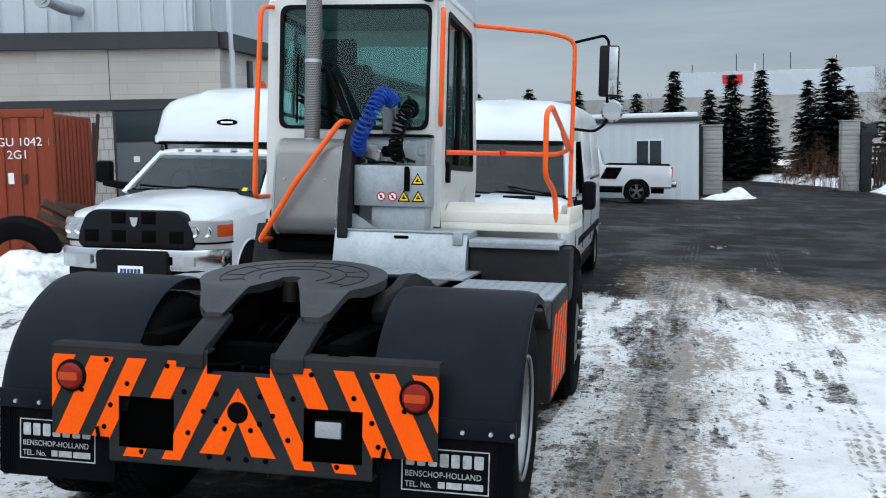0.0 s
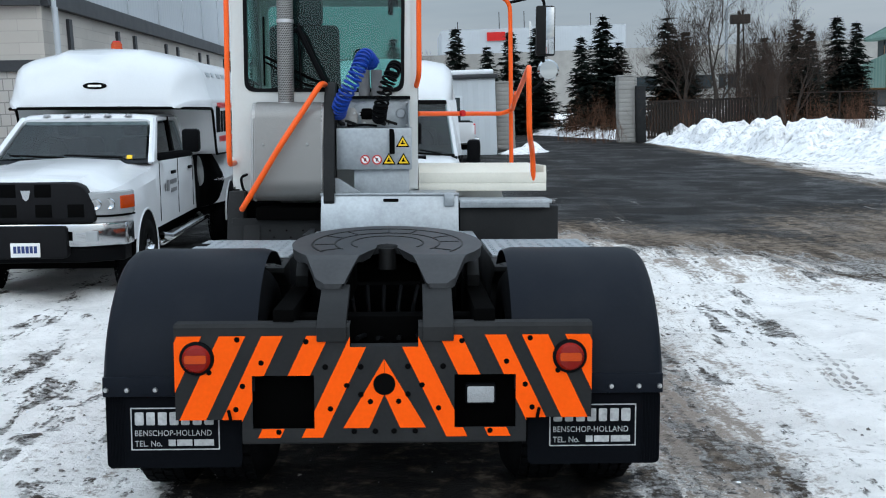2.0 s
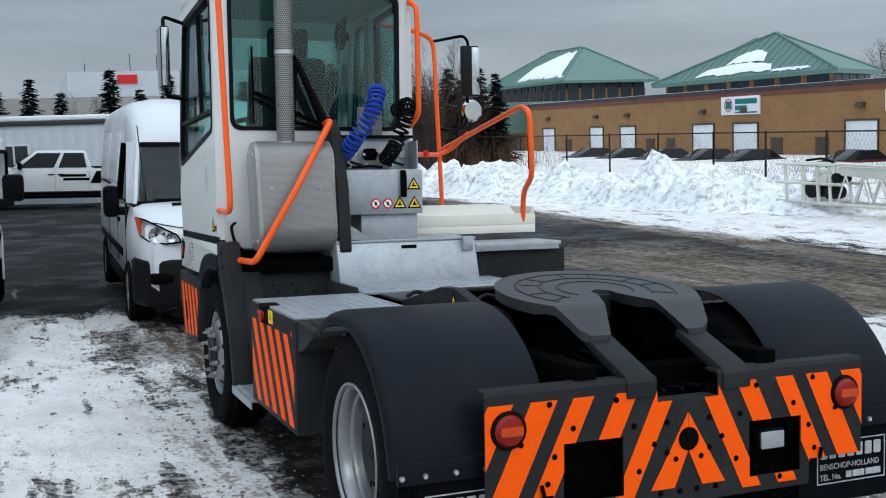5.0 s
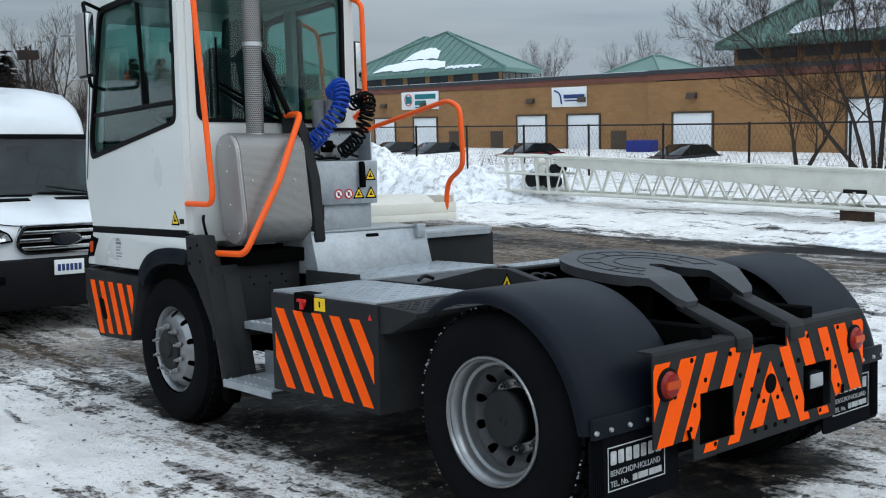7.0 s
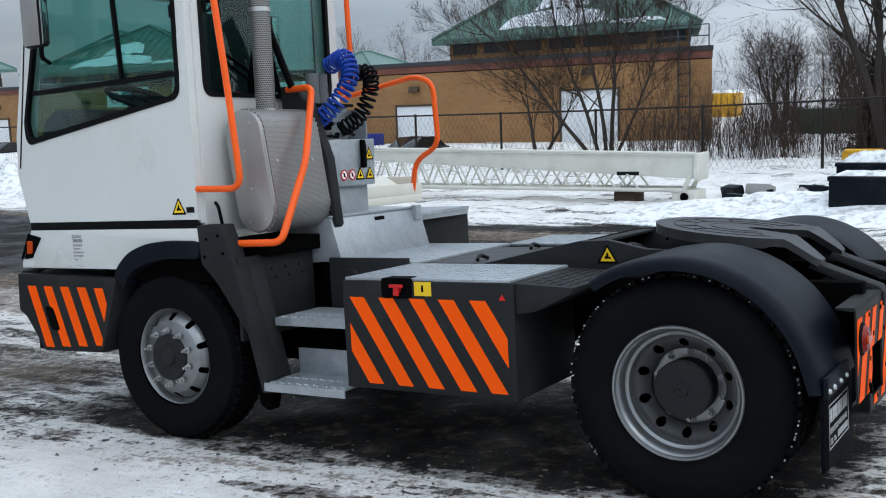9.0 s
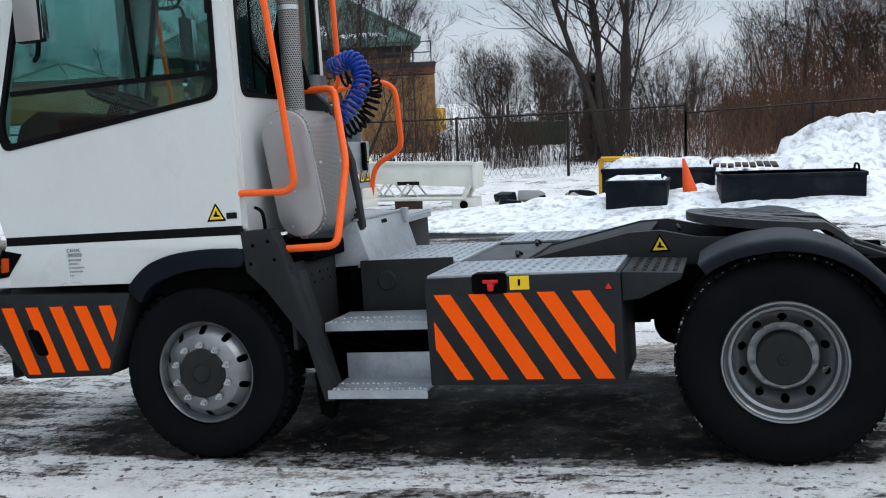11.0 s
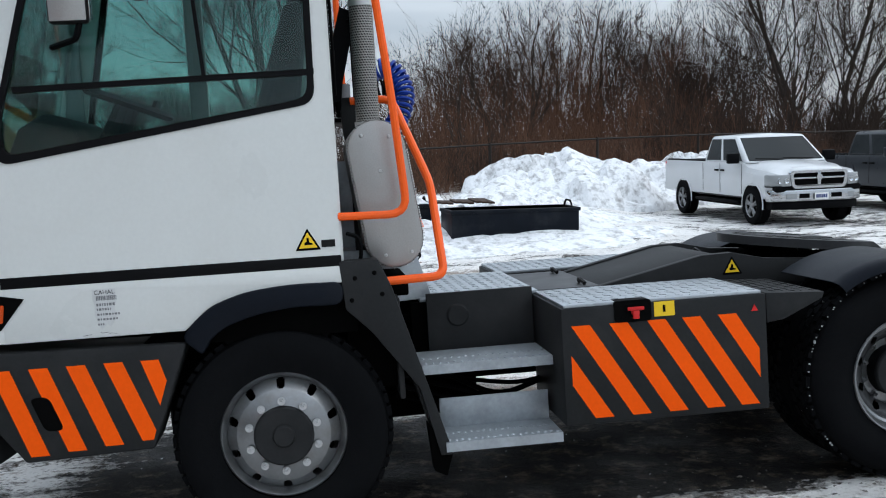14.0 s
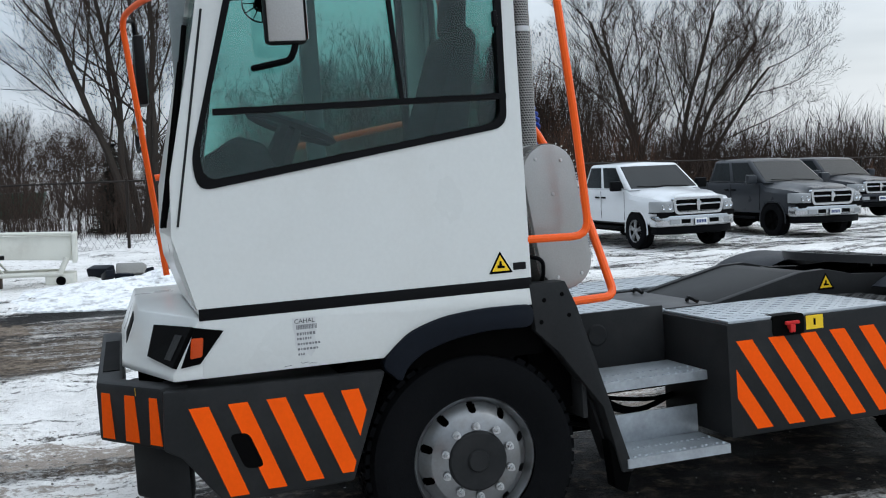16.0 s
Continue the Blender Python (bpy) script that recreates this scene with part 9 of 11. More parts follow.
part("beacon_cap", lathe([(0.0, 0.145), (0.05, 0.142), (0.06, 0.126)], (0.12, 2.3, CAP_TOP), "z", 16), M_redpl, bcn)
for sx in (-1, 1):
    o = right(sx * (CAP_W + 0.003)) if sx > 0 else left(sx * (CAP_W + 0.003))
    block = lambda y0, y1, z0, z1, bm=None: flat(rounded([(y0, z0), (y1, z0), (y1, z1), (y0, z1)], 0.006, 2), o, 0.004, bm)  # noqa: E731
    part("cap_stripe", block(1.20, 2.62, 1.96, 2.03), M_redpl, cap, "red stripe", smooth=0)
    part("cap_stripe", block(0.95, 2.50, 1.50, 1.58), M_redpl, cap, smooth=0)
    part("name_block", block(2.42, 2.72, 1.63, 1.98), M_ink, cap, "dark block lettering shapes", smooth=0)
    for i in range(6):
        part("name_block", block(2.36 - 0.235 * i - 0.17, 2.36 - 0.235 * i, 1.63, 1.92), M_ink, cap, smooth=0)
    part("vent_panel", block(0.95, 1.55, 1.33, 1.46), M_greycar, cap, "grey lower panel", smooth=0)
    for i in range(4):
        y, w = 2.75 - 0.42 * i, 0.26 if i != 1 else 0.14
        pts = [(sx * 1.215, y, 2.37), (sx * 1.215, y - w, 2.37), (sx * 1.192, y - w, 2.425), (sx * 1.192, y, 2.425)]
        part("print_bar", sheet(pts, (sx, 0, 0.4), 0.004), M_galv, cap, smooth=0)

    def bed_side(y, z, sx=sx):
        """How far the swelling bed side stands out, just over its paint."""
        f = np.interp(y, (0.62, 1.7, 1.92, 2.15, 2.4), (1.25, 1.25, 1.19, 1.06, 1.0))
        prof = np.interp(z, (0.62, 0.95, 1.28, 1.36), (0.985 * f, f, 0.985 * (1 + (f - 1) * 0.3), 0.96))
        return sx * (prof + 0.006)

    bm = bmesh.new()
    cols = []
    for i in range(25):
        u = i / 24
        y = 2.76 - 1.16 * u
        zl = 0.60 + 0.70 * max(0.0, (u - 0.55) / 0.45) ** 2.4 + 0.40 * max(0.0, (0.12 - u) / 0.12) ** 2
        cols.append([bm.verts.new((bed_side(y, zl + (1.33 - zl) * j / 12), y, zl + (1.33 - zl) * j / 12)) for j in range(13)])
    for a, b in zip(cols, cols[1:]):
        for j in range(12):
            bm.faces.new((a[j], b[j], b[j + 1], a[j + 1]))
    bmesh.ops.solidify(bm, geom=bm.faces[:], thickness=0.002)
    decal = part("side_decal", bm, M_ink, rig, "black curved side decal with a white oval")
    bm = bmesh.new()
    rings = [[bm.verts.new((bed_side(2.42 + k * u, 1.10 + k * v) + sx * 0.006, 2.42 + k * u, 1.10 + k * v)) for u, v in oval(0.17, 0.21)] for k in (1.0, 0.66, 0.33)]
    for a, b in zip(rings, rings[1:]):
        for j in range(24):
            bm.faces.new((a[j], a[(j + 1) % 24], b[(j + 1) % 24], b[j]))
    bm.faces.new(rings[-1])
    bmesh.ops.solidify(bm, geom=bm.faces[:], thickness=0.002)
    part("decal_oval", bm, M_carpaint, decal)
    o2 = right(sx * 1.002) if sx > 0 else left(sx * 1.002)
    bm = None
    for a, b, z, t in ((0.0, 0.06, 1.00, 0.09), (0.12, 0.24, 0.99, 0.13), (0.30, 0.66, 1.06, 0.055), (0.34, 0.66, 0.96, 0.05)):
        bm = flat([(4.60 - b, z), (4.60 - a, z), (4.60 - a, z + t), (4.60 - b, z + t)], o2, 0.003, bm)
    part("print_bar", bm, M_print, rig, smooth=0)
    part("trailer_mirror_arm", prism([(sx * 0.95, 1.36), (sx * 1.36, 1.42), (sx * 1.36, 1.50), (sx * 0.95, 1.46)], "y", R["b1"] - 0.34, R["b1"] - 0.22, 0.02), M_black, rig)
    x0, x1 = sorted((sx * 1.25, sx * 1.46))
    part("tow_mirror", box(x0, x1, R["b1"] - 0.36, R["b1"] - 0.22, 1.46, 1.73, 0.04), M_black, rig, "black towing mirror")
    part("step_tube", pipe([(sx * 0.98, 4.75, 0.50), (sx * 1.05, 4.62, 0.47), (sx * 1.05, 2.6, 0.47), (sx * 0.98, 2.45, 0.50)], 0.045, 0.06, 10), M_chrome, rig, "chrome side step")
part("windscreen_sticker", sheet(quad_on((-0.94, R["b1"], R["belt"] - 0.02), (0.94, R["b1"], R["belt"] - 0.02), (0.80, R["t1"], R["zt"] - 0.02), (-0.80, R["t1"], R["zt"] - 0.02), 0.125, 0.16, 0.075, 0.15), (0, 0.75, 0.6), 0.008), M_yellow, rig, "small yellow sticker", smooth=0)

# other parked pickups
pickup("white_pickup", "white quad-cab pickup with chrome bumper parked on snow", on_yard(19.74, -6.2, 93), M_carpaint, group="row of parked pickups", cab="quad")
pickup("grey_pickup", "dark grey metallic pickup parked beside a white one", on_yard(20.75, -10.25, 94), M_greycar, group="row of parked pickups", dark_rims=True, crew=0.15)
pickup("dark_pickup", "dark pickup at the end of the parked row", on_yard(26.6, -16.4, 95), M_darkcar, group="row of parked pickups", dark_rims=True, crew=0.15)
pk, Q = pickup("lettered_pickup", "white pickup with dark lettering parked before the site office", on_yard(2.35, 33.3, 90), M_carpaint, wb=4.0, group="", crew=0.3)
bm = None
for a, b, z in ((0.2, 1.0, 1.02), (0.1, 0.9, 0.90)):
    bm = flat([(Q["b0"] + a, z), (Q["b0"] + b, z), (Q["b0"] + b, z + 0.08), (Q["b0"] + a, z + 0.08)], left(-1.001), 0.004, bm)
part("print_bar", bm, M_ink, pk, smooth=0)
bm = flat(ccw([(Q["yc0"] - 0.1, 1.2), (Q["yc0"] + 0.1, 0.8), (Q["ra"] + 0.7, 0.8), (Q["ra"] + 0.5, 1.2)]), left(-1.001), 0.004)
part("side_decal", bm, M_ink, pk, smooth=0)


def van():
    """High-roofed white delivery van, facing +y."""
    car = thing("delivery_van", "white high-roof delivery van with dark grey lower bumper", "van", on_yard(-0.18, 13.98, 179.2))
    fa, ra, r = 4.93, 1.2, 0.36
    s = lambda zt, w, wt, zb_=0.42: [(0.9 * w, zb_), (0.99 * w, zb_ + 0.1), (1.0 * w, 0.95), (0.98 * w, min(1.45, zt - 0.12)), (wt, zt - 0.22), (wt * 0.97, zt - 0.13), (wt * 0.87, zt - 0.045), (wt * 0.6, zt), (0, zt + 0.02)]  # noqa: E731
    st = [(0.0, s(2.54, 0.98, 0.88)), (0.1, s(2.59, 1.0, 0.90)), (2.6, s(2.62, 1.01, 0.90)), (3.62, s(2.61, 1.01, 0.90))]
    body = part("body", loft(st), M_carpaint, car, "", 45)
    # forward roof with its brow over the windscreen
    rf = lambda zb_, zt, wt: [(wt, zb_), (wt, zt - 0.22 if zt - 0.22 > zb_ + 0.01 else zb_ + 0.01), (wt * 0.97, max(zt - 0.13, zb_ + 0.02)), (wt * 0.87, max(zt - 0.045, zb_ + 0.03)), (wt * 0.6, max(zt, zb_ + 0.04)), (0, max(zt + 0.02, zb_ + 0.05))]  # noqa: E731
    part("cab_roof", loft([(3.60, rf(2.04, 2.61, 0.905)), (3.85, rf(2.04, 2.585, 0.90)), (4.10, rf(2.04, 2.50, 0.885)), (4.30, rf(2.035, 2.37, 0.86)), (4.44, rf(2.03, 2.23, 0.82)), (4.53, rf(2.02, 2.10, 0.78))]), M_carpaint, car, "", 45)
    # lower front: doors, wings and bonnet
    fr = lambda zt, w, e=0.0: [(0.9 * w, 0.42), (0.99 * w, 0.52), (1.0 * w, 0.95), (0.985 * w, zt - 0.20), (0.95 * w, zt - 0.07 - e), (0.84 * w, zt - 0.02 - e * 0.5), (0.5 * w, zt), (0, zt + 0.012)]  # noqa: E731
    part("front_body", loft([(3.62, fr(1.38, 1.01)), (4.75, fr(1.38, 1.01)), (5.08, fr(1.385, 1.0)), (5.30, fr(1.36, 0.985, 0.02)), (5.60, fr(1.27, 0.95, 0.04)), (5.78, fr(1.19, 0.90, 0.05)), (5.86, fr(1.14, 0.86, 0.05)), (5.90, fr(1.06, 0.82, 0.05))]), M_carpaint, car, "", 45)
    A = {}
    for sx in (-1, 1):
        A[sx] = [Vector(p) for p in ((sx * 0.90, 5.06, 1.36), (sx * 0.80, 4.52, 2.06), (sx * 0.96, 4.80, 1.36), (sx * 0.895, 4.28, 2.06), (sx * 0.985, 3.66, 1.36), (sx * 0.905, 3.66, 2.06))]
        a0, a1, d0, d1, e0, e1 = A[sx]
        part("pillar", sheet([a0, a1, d1, d0], (sx * 0.8, 0.6, 0.2), 0.05, 0.0), M_carpaint, car)
        part("pillar", sheet([e0, e0 + Vector((0, 0.10, 0)), e1 + Vector((0, 0.10, 0)), e1], (sx, 0, 0.1), 0.04, 0.0), M_ink, car)
        part("side_glass", sheet([d0, e0, e1, d1], (sx, 0, 0.1), 0.006, 0.02), M_screen, car, "dark cab door window", smooth=0)
    part("windscreen", sheet([A[-1][0], A[1][0], A[1][1], A[-1][1]], (0, 0.85, 0.52), 0.006, 0.02), M_screen, car, "dark sloping windscreen", smooth=0)
    band = quad_on(A[-1][0], A[1][0], A[1][1], A[-1][1], 0, 1, 0.93, 1.0)
    part("windscreen_band", sheet(band, (0, 0.85, 0.52), 0.012), M_ink, car, smooth=0)
    band = quad_on(A[-1][0], A[1][0], A[1][1], A[-1][1], 0, 1, 0.0, 0.035)
    part("windscreen_band", sheet(band, (0, 0.85, 0.52), 0.014), M_ink, car, smooth=0)
    # inside
    part("cab_floor", box(-0.93, 0.93, 3.63, 5.0, 1.20, 1.384), M_seat, car)
    part("dashboard", loft([(4.45, [(0.88, 1.38), (0.88, 1.47), (0.0, 1.50)]), (5.0, [(0.84, 1.37), (0.84, 1.39), (0.0, 1.40)])]), M_grease, car)
    part("bulkhead", box(-0.90, 0.90, 3.625, 3.64, 1.30, 2.05), M_grease, car)
    for x in (-0.62, 0.02, 0.62):
        part("rear_pane", box(x - 0.22, x + 0.22, 3.642, 3.65, 1.62, 1.94, 0.02), M_inner, car, "pale opening to the hold")
    part("driving_mirror", box(-0.13, 0.13, 4.60, 4.63, 1.86, 1.93, 0.015), M_ink, car)
    part("steering_wheel", lathe([(0.19, 0.0), (0.205, 0.015), (0.19, 0.03), (0.175, 0.015)], (-0.45, 4.40, 1.52), "y", 22, close=True), M_ink, car)
    for x in (-0.45, 0.45):
        part("seat_back", prism(rounded([(x - 0.26, 1.36), (x + 0.26, 1.36), (x + 0.22, 1.70), (x - 0.22, 1.70)], 0.07, 3), "y", 3.85, 3.98, 0.03), M_seat, car)
        part("headrest", prism(rounded([(x - 0.14, 1.72), (x + 0.14, 1.72), (x + 0.12, 1.90), (x - 0.12, 1.90)], 0.05, 3), "y", 3.86, 3.95, 0.03), M_seat, car)
    bm = rod((-0.72, 5.10, 1.385), (-0.02, 5.12, 1.425), 0.014, 5)
    part("wiper", rod((-0.72, 5.10, 1.40), (-0.15, 5.0, 1.49), 0.010, 5, bm), M_ink, car)
    part("wiper", rod((0.05, 5.12, 1.40), (0.72, 5.10, 1.41), 0.014, 5), M_ink, car)
    for sx in (-1, 1):
        x0, x1 = sorted((sx * 1.07, sx * 1.24))
        m_ = part("wing_mirror", prism(rounded([(x0, 1.20), (x1, 1.20), (x1, 1.56), (x0, 1.56)], 0.06, 4), "y", 4.60, 4.78, 0.04), M_black, car, "tall black wing mirror")
        part("mirror_arm", rod((sx * 0.96, 4.72, 1.27), (sx * 1.1, 4.69, 1.27), 0.05, 8), M_black, m_)
        part("side_strip", prism([(0.5, 0.80), (4.3, 0.80), (4.3, 0.70), (0.5, 0.70)], "x", sx * 0.98, sx * 1.018, 0.008), M_black, car)
        part("sill", prism([(1.7, 0.30), (4.4, 0.30), (4.4, 0.46), (1.7, 0.46)], "x", sx * 0.80, sx * 0.985, 0.02), M_black, car)
        for y in (3.62, 4.78, 2.2):
            part("door_seam", box(sx * 0.985, sx * 1.013, y - 0.007, y + 0.007, 0.6, 1.36), M_grease, car)
        part("door_handle", box(min(sx * 1.0, sx * 1.03), max(sx * 1.0, sx * 1.03), 3.75, 3.95, 1.10, 1.15, 0.01), M_black, car)
        part("slide_rail", box(min(sx * 0.95, sx * 1.0), max(sx * 0.95, sx * 1.0), 0.4, 2.2, 1.50, 1.53, 0.006), M_grease, car)
        # pressed panel of the hold's side
        hold = [(sx * 1.0, 0.4, 1.52), (sx * 1.0, 3.5, 1.52), (sx * 0.915, 3.5, 2.25), (sx * 0.915, 0.4, 2.25)]
        for a, b in ((0.02, 0.46), (0.54, 0.98)):
            part("pressed_panel", sheet(quad_on(*hold, a, b, 0.05, 0.95), (sx, 0, 0.1), 0.010, 0.05), M_carpaint, car)
        arch_lip(car, sx * 0.985, ra, 0.44, sx, M_cover)
        arch_lip(car, sx * 0.975, fa, 0.44, sx, M_cover)
        road_wheel(car, sx * 1.01, ra, r, sx)
        road_wheel(car, sx * 1.01, fa, r, sx)
        part("mud_flap", box(min(sx * 0.80, sx * 0.99), max(sx * 0.80, sx * 0.99), fa - 0.50, fa - 0.48, 0.18, 0.42), M_flap, car)
        # headlamp: a swept lens with a round bowl, an amber end and a chrome edge
        pts = [Vector((sx * x, y, z)) for x, y, z in ((0.52, 5.925, 0.985), (0.68, 5.90, 0.965), (0.84, 5.80, 0.985), (0.925, 5.66, 1.05), (0.955, 5.50, 1.235), (0.87, 5.64, 1.215), (0.70, 5.83, 1.13), (0.56, 5.91, 1.06))]
        lamp = part("headlamp", sheet(pts, (sx * 0.45, 1, 0.3), 0.02, 0.012), M_clear, car, "large swept headlamp with an amber corner")
        edge = pipe([p + Vector((sx * 0.012, 0.024, 0.008)) for p in pts + pts[:2]], 0.009, 0.02, 6)
        part("lamp_edge", edge, M_ink, lamp)
        amber = [pts[3].lerp(pts[2], 0.15), pts[3], pts[4], pts[4].lerp(pts[5], 0.55)]
        part("amber_corner", sheet([p + Vector((sx * 0.012, 0.022, 0.006)) for p in amber], (sx * 0.6, 0.8, 0.3), 0.012), M_amber, lamp)
        part("reflector_bowl", lathe([(0, -0.01), (0.05, 0.004), (0.085, 0.03), (0.09, 0.0)], (sx * 0.775, 5.865, 1.065), "y", 20), M_chrome, lamp)
        part("reflector_bowl", lathe([(0, -0.01), (0.03, 0.004), (0.05, 0.02), (0.055, 0.0)], (sx * 0.635, 5.915, 1.035), "y", 16), M_chrome, lamp)
        x0, x1 = sorted((sx * 0.14, sx * 0.54))
        part("bonnet_vent", sheet([(x0, 5.27, 1.378), (x1, 5.25, 1.374), (x1, 5.33, 1.352), (x0, 5.35, 1.356)], (0, 0.3, 1), 0.008), M_ink, car, smooth=0)
        x0, x1 = sorted((sx * 0.60, sx * 0.86))
        part("fog_recess", box(x0, x1, 5.80, 5.955, 0.54, 0.66, 0.03), M_ink, car)
    part("bonnet_seam", pipe([(-0.80, 5.72, 1.19), (-0.5, 5.88, 1.135), (0.5, 5.88, 1.135), (0.80, 5.72, 1.19)], 0.006, 0.1, 5), M_grease, car)
    gpts = rounded([(-0.42, 0.84), (0.42, 0.84), (0.50, 0.92), (0.50, 1.0), (0.43, 1.14), (-0.43, 1.14), (-0.50, 1.0), (-0.50, 0.92)], 0.05, 3)
    part("grille_backing", prism(gpts, "y", 5.70, 5.915, 0.01), M_ink, car)
    for z, w in ((0.905, 0.455), (0.985, 0.47), (1.065, 0.44)):
        part("grille_bar", prism(rounded([(-w, z - 0.020), (w, z - 0.020), (w, z + 0.020), (-w, z + 0.020)], 0.015, 3), "y", 5.90, 5.945, 0.006), M_chrome, car, "chrome grille bar")
    part("grille_rim", ring_panel(gpts, [(x * 0.93, 0.99 + (z - 0.99) * 0.86) for x, z in gpts], lambda u, v, w: Vector((u, 5.95 - w, v)), 0.05), M_chrome, car)
    part("badge", prism([(0.155 * math.cos(a), 0.99 + 0.062 * math.sin(a)) for a in (2 * math.pi * i / 24 for i in range(24))], "y", 5.94, 5.965, 0.004), M_darkcar, car, "dark oval badge")
    part("badge_ring", ring_panel([(0.165 * math.cos(a), 0.99 + 0.070 * math.sin(a)) for a in (2 * math.pi * i / 24 for i in range(24))], [(0.145 * math.cos(a), 0.99 + 0.054 * math.sin(a)) for a in (2 * math.pi * i / 24 for i in range(24))], lambda u, v, w: Vector((u, 5.972 - w, v)), 0.02), M_chrome, car)
    bp = [(-1.01, 5.36), (-0.99, 5.60), (-0.90, 5.84), (-0.66, 5.95), (0.66, 5.95), (0.90, 5.84), (0.99, 5.60), (1.01, 5.36)]
    part("front_bumper", prism([(x, y) for x, y in bp], "z", 0.28, 0.80, 0.05), M_cover, car, "dark grey plastic front bumper")
    number_plate(car, -0.02, 5.965, 0.62, 1, 0.31, 0.155)
    part("underbody", box(-0.85, 0.85, 0.2, 5.4, 0.24, 0.46), M_dark, car)
    part("aerial", pipe([(0.80, 5.12, 1.38), (0.84, 5.0, 1.9), (0.86, 4.9, 2.25)], 0.006, 0.1, 5), M_ink, car)


van()
# ---- snow heaps, fence, boom, tanks and other things round the yard ----
# the dark flecks are dirt and also painted shade between the clods
M_heap = shade("heaped_snow", (0.80, 0.80, 0.805), 0.65, vary=0.14, scale=2.0, grain=14, bump=1.0, bump_scale=14, dirt=(0.12, 0.11, 0.10), dirt_amount=0.8, dirt_scale=5.0)
M_fence = shade("rusty_fence_steel", (0.024, 0.019, 0.016), 0.6, metal=0.3, vary=0.3)
M_boom = shade("cream_boom_paint", (0.66, 0.65, 0.58), 0.4, vary=0.06, dirt=(0.35, 0.31, 0.26), dirt_amount=0.3)
M_tank = shade("black_tank_paint", (0.006, 0.008, 0.012), 0.45, spec=0.08, vary=0.3, dirt=(0.06, 0.06, 0.06), dirt_amount=0.3)
M_cone = shade("cone_orange", (0.85, 0.10, 0.02), 0.5, vary=0.1)
M_cratey = shade("machine_yellow", (0.62, 0.33, 0.02), 0.5, vary=0.1, dirt=(0.2, 0.12, 0.05), dirt_amount=0.4)


def heap(name, label, spine, seed, res=0.28, rugged=0.5):
    """A ridge of ploughed snow along a spine of (x, y, half-width, height), with clods."""
    xs = [p[0] for p in spine]
    ys = [p[1] for p in spine]
    w = max(p[2] for p in spine)
    ax_ = np.arange(min(xs) - w, max(xs) + w + res, res)
    ay_ = np.arange(min(ys) - w, max(ys) + w + res, res)
    X, Y = np.meshgrid(ax_, ay_, indexing="ij")
    Hh = np.zeros_like(X)
    for (xa, ya, wa, ha), (xb, yb, wb_, hb) in zip(spine, spine[1:]):
        dx, dy = xb - xa, yb - ya
        t = np.clip(((X - xa) * dx + (Y - ya) * dy) / (dx * dx + dy * dy + 1e-9), 0, 1)
        d = np.hypot(X - xa - t * dx, Y - ya - t * dy)
        k = np.clip(1 - d / (wa + (wb_ - wa) * t), 0, 1)
        Hh = np.maximum(Hh, (ha + (hb - ha) * t) * (k * k * (3 - 2 * k)) ** 0.75)
    nz = rough_noise(X, Y, 2.2, seed, 4) - 0.5
    cl = rough_noise(X, Y, 0.85, seed + 9, 4) - 0.5
    wee = rough_noise(X, Y, 0.32, seed + 19, 3) - 0.5
    body = sstep(0.0, 0.35, Hh)
    lump = 0.95 * clods(X + 0.5 * cl, Y + 0.5 * nz, 1.35, seed + 3) + 0.38 * clods(X + 0.2 * cl, Y, 0.62, seed + 5) + 0.16 * clods(X, Y, 0.3, seed + 4)
    Z = Hh * np.clip(0.76 + 0.95 * nz, 0.4, 1.25) + body * rugged * (0.45 * cl + 0.95 * (lump - 0.34) + 0.15 * np.abs(nz))
    Z = np.where(Hh > 0.001, Z, -0.25)
    Z = Z + ground_z(X, Y) + 0.25 * sstep(12.0, 14.5, X) * (1 - sstep(24, 30, X)) * 0.6
    n0, n1 = X.shape
    idx = np.arange(n0 * n1).reshape(n0, n1)
    f = np.stack([idx[:-1, :-1], idx[1:, :-1], idx[1:, 1:], idx[:-1, 1:]], -1).reshape(-1, 4)
    hv = Hh.reshape(-1)
    f = f[(hv[f] > 0.001).any(1)]
    o = mesh_object(name, np.stack([X, Y, Z], -1).reshape(-1, 3).tolist(), f.tolist(), M_heap, 38)
    used = np.zeros(n0 * n1, bool)
    used[f.reshape(-1)] = True
    bm = bmesh.new()
    bm.from_mesh(o.data)
    bm.verts.ensure_lookup_table()
    bmesh.ops.delete(bm, geom=[v for v in bm.verts if not used[v.index]], context="VERTS")
    bm.to_mesh(o.data)
    bm.free()
    return tagged(o, label, "snow bank", kind="stuff")


heap("snow_bank", "long ridge of ploughed lumpy snow beside the road", [(16.4, 16.8, 1.5, 0.35), (16.2, 19.5, 2.4, 0.95), (15.8, 23.0, 2.5, 1.0), (15.2, 26.2, 2.0, 0.35), (14.6, 29.5, 2.2, 0.45), (14.2, 33.5, 2.6, 0.85), (13.4, 38.0, 2.2, 0.45), (12.5, 44.0, 1.6, 0.35)], 41, 0.13, 0.9)
heap("snow_bank", "tall heap of clean ploughed snow behind the parked pickups", [(18.0, 0.8, 1.6, 0.35), (19.4, -0.6, 2.2, 0.85), (20.6, -1.6, 2.4, 1.15), (21.6, -3.4, 2.6, 1.4), (22.4, -5.0, 2.2, 1.25), (23.2, -6.6, 2.4, 1.6), (24.6, -9.4, 2.2, 1.2), (26.5, -13.0, 1.8, 0.7), (28.0, -17.0, 1.6, 0.5)], 53, 0.13, 0.65)
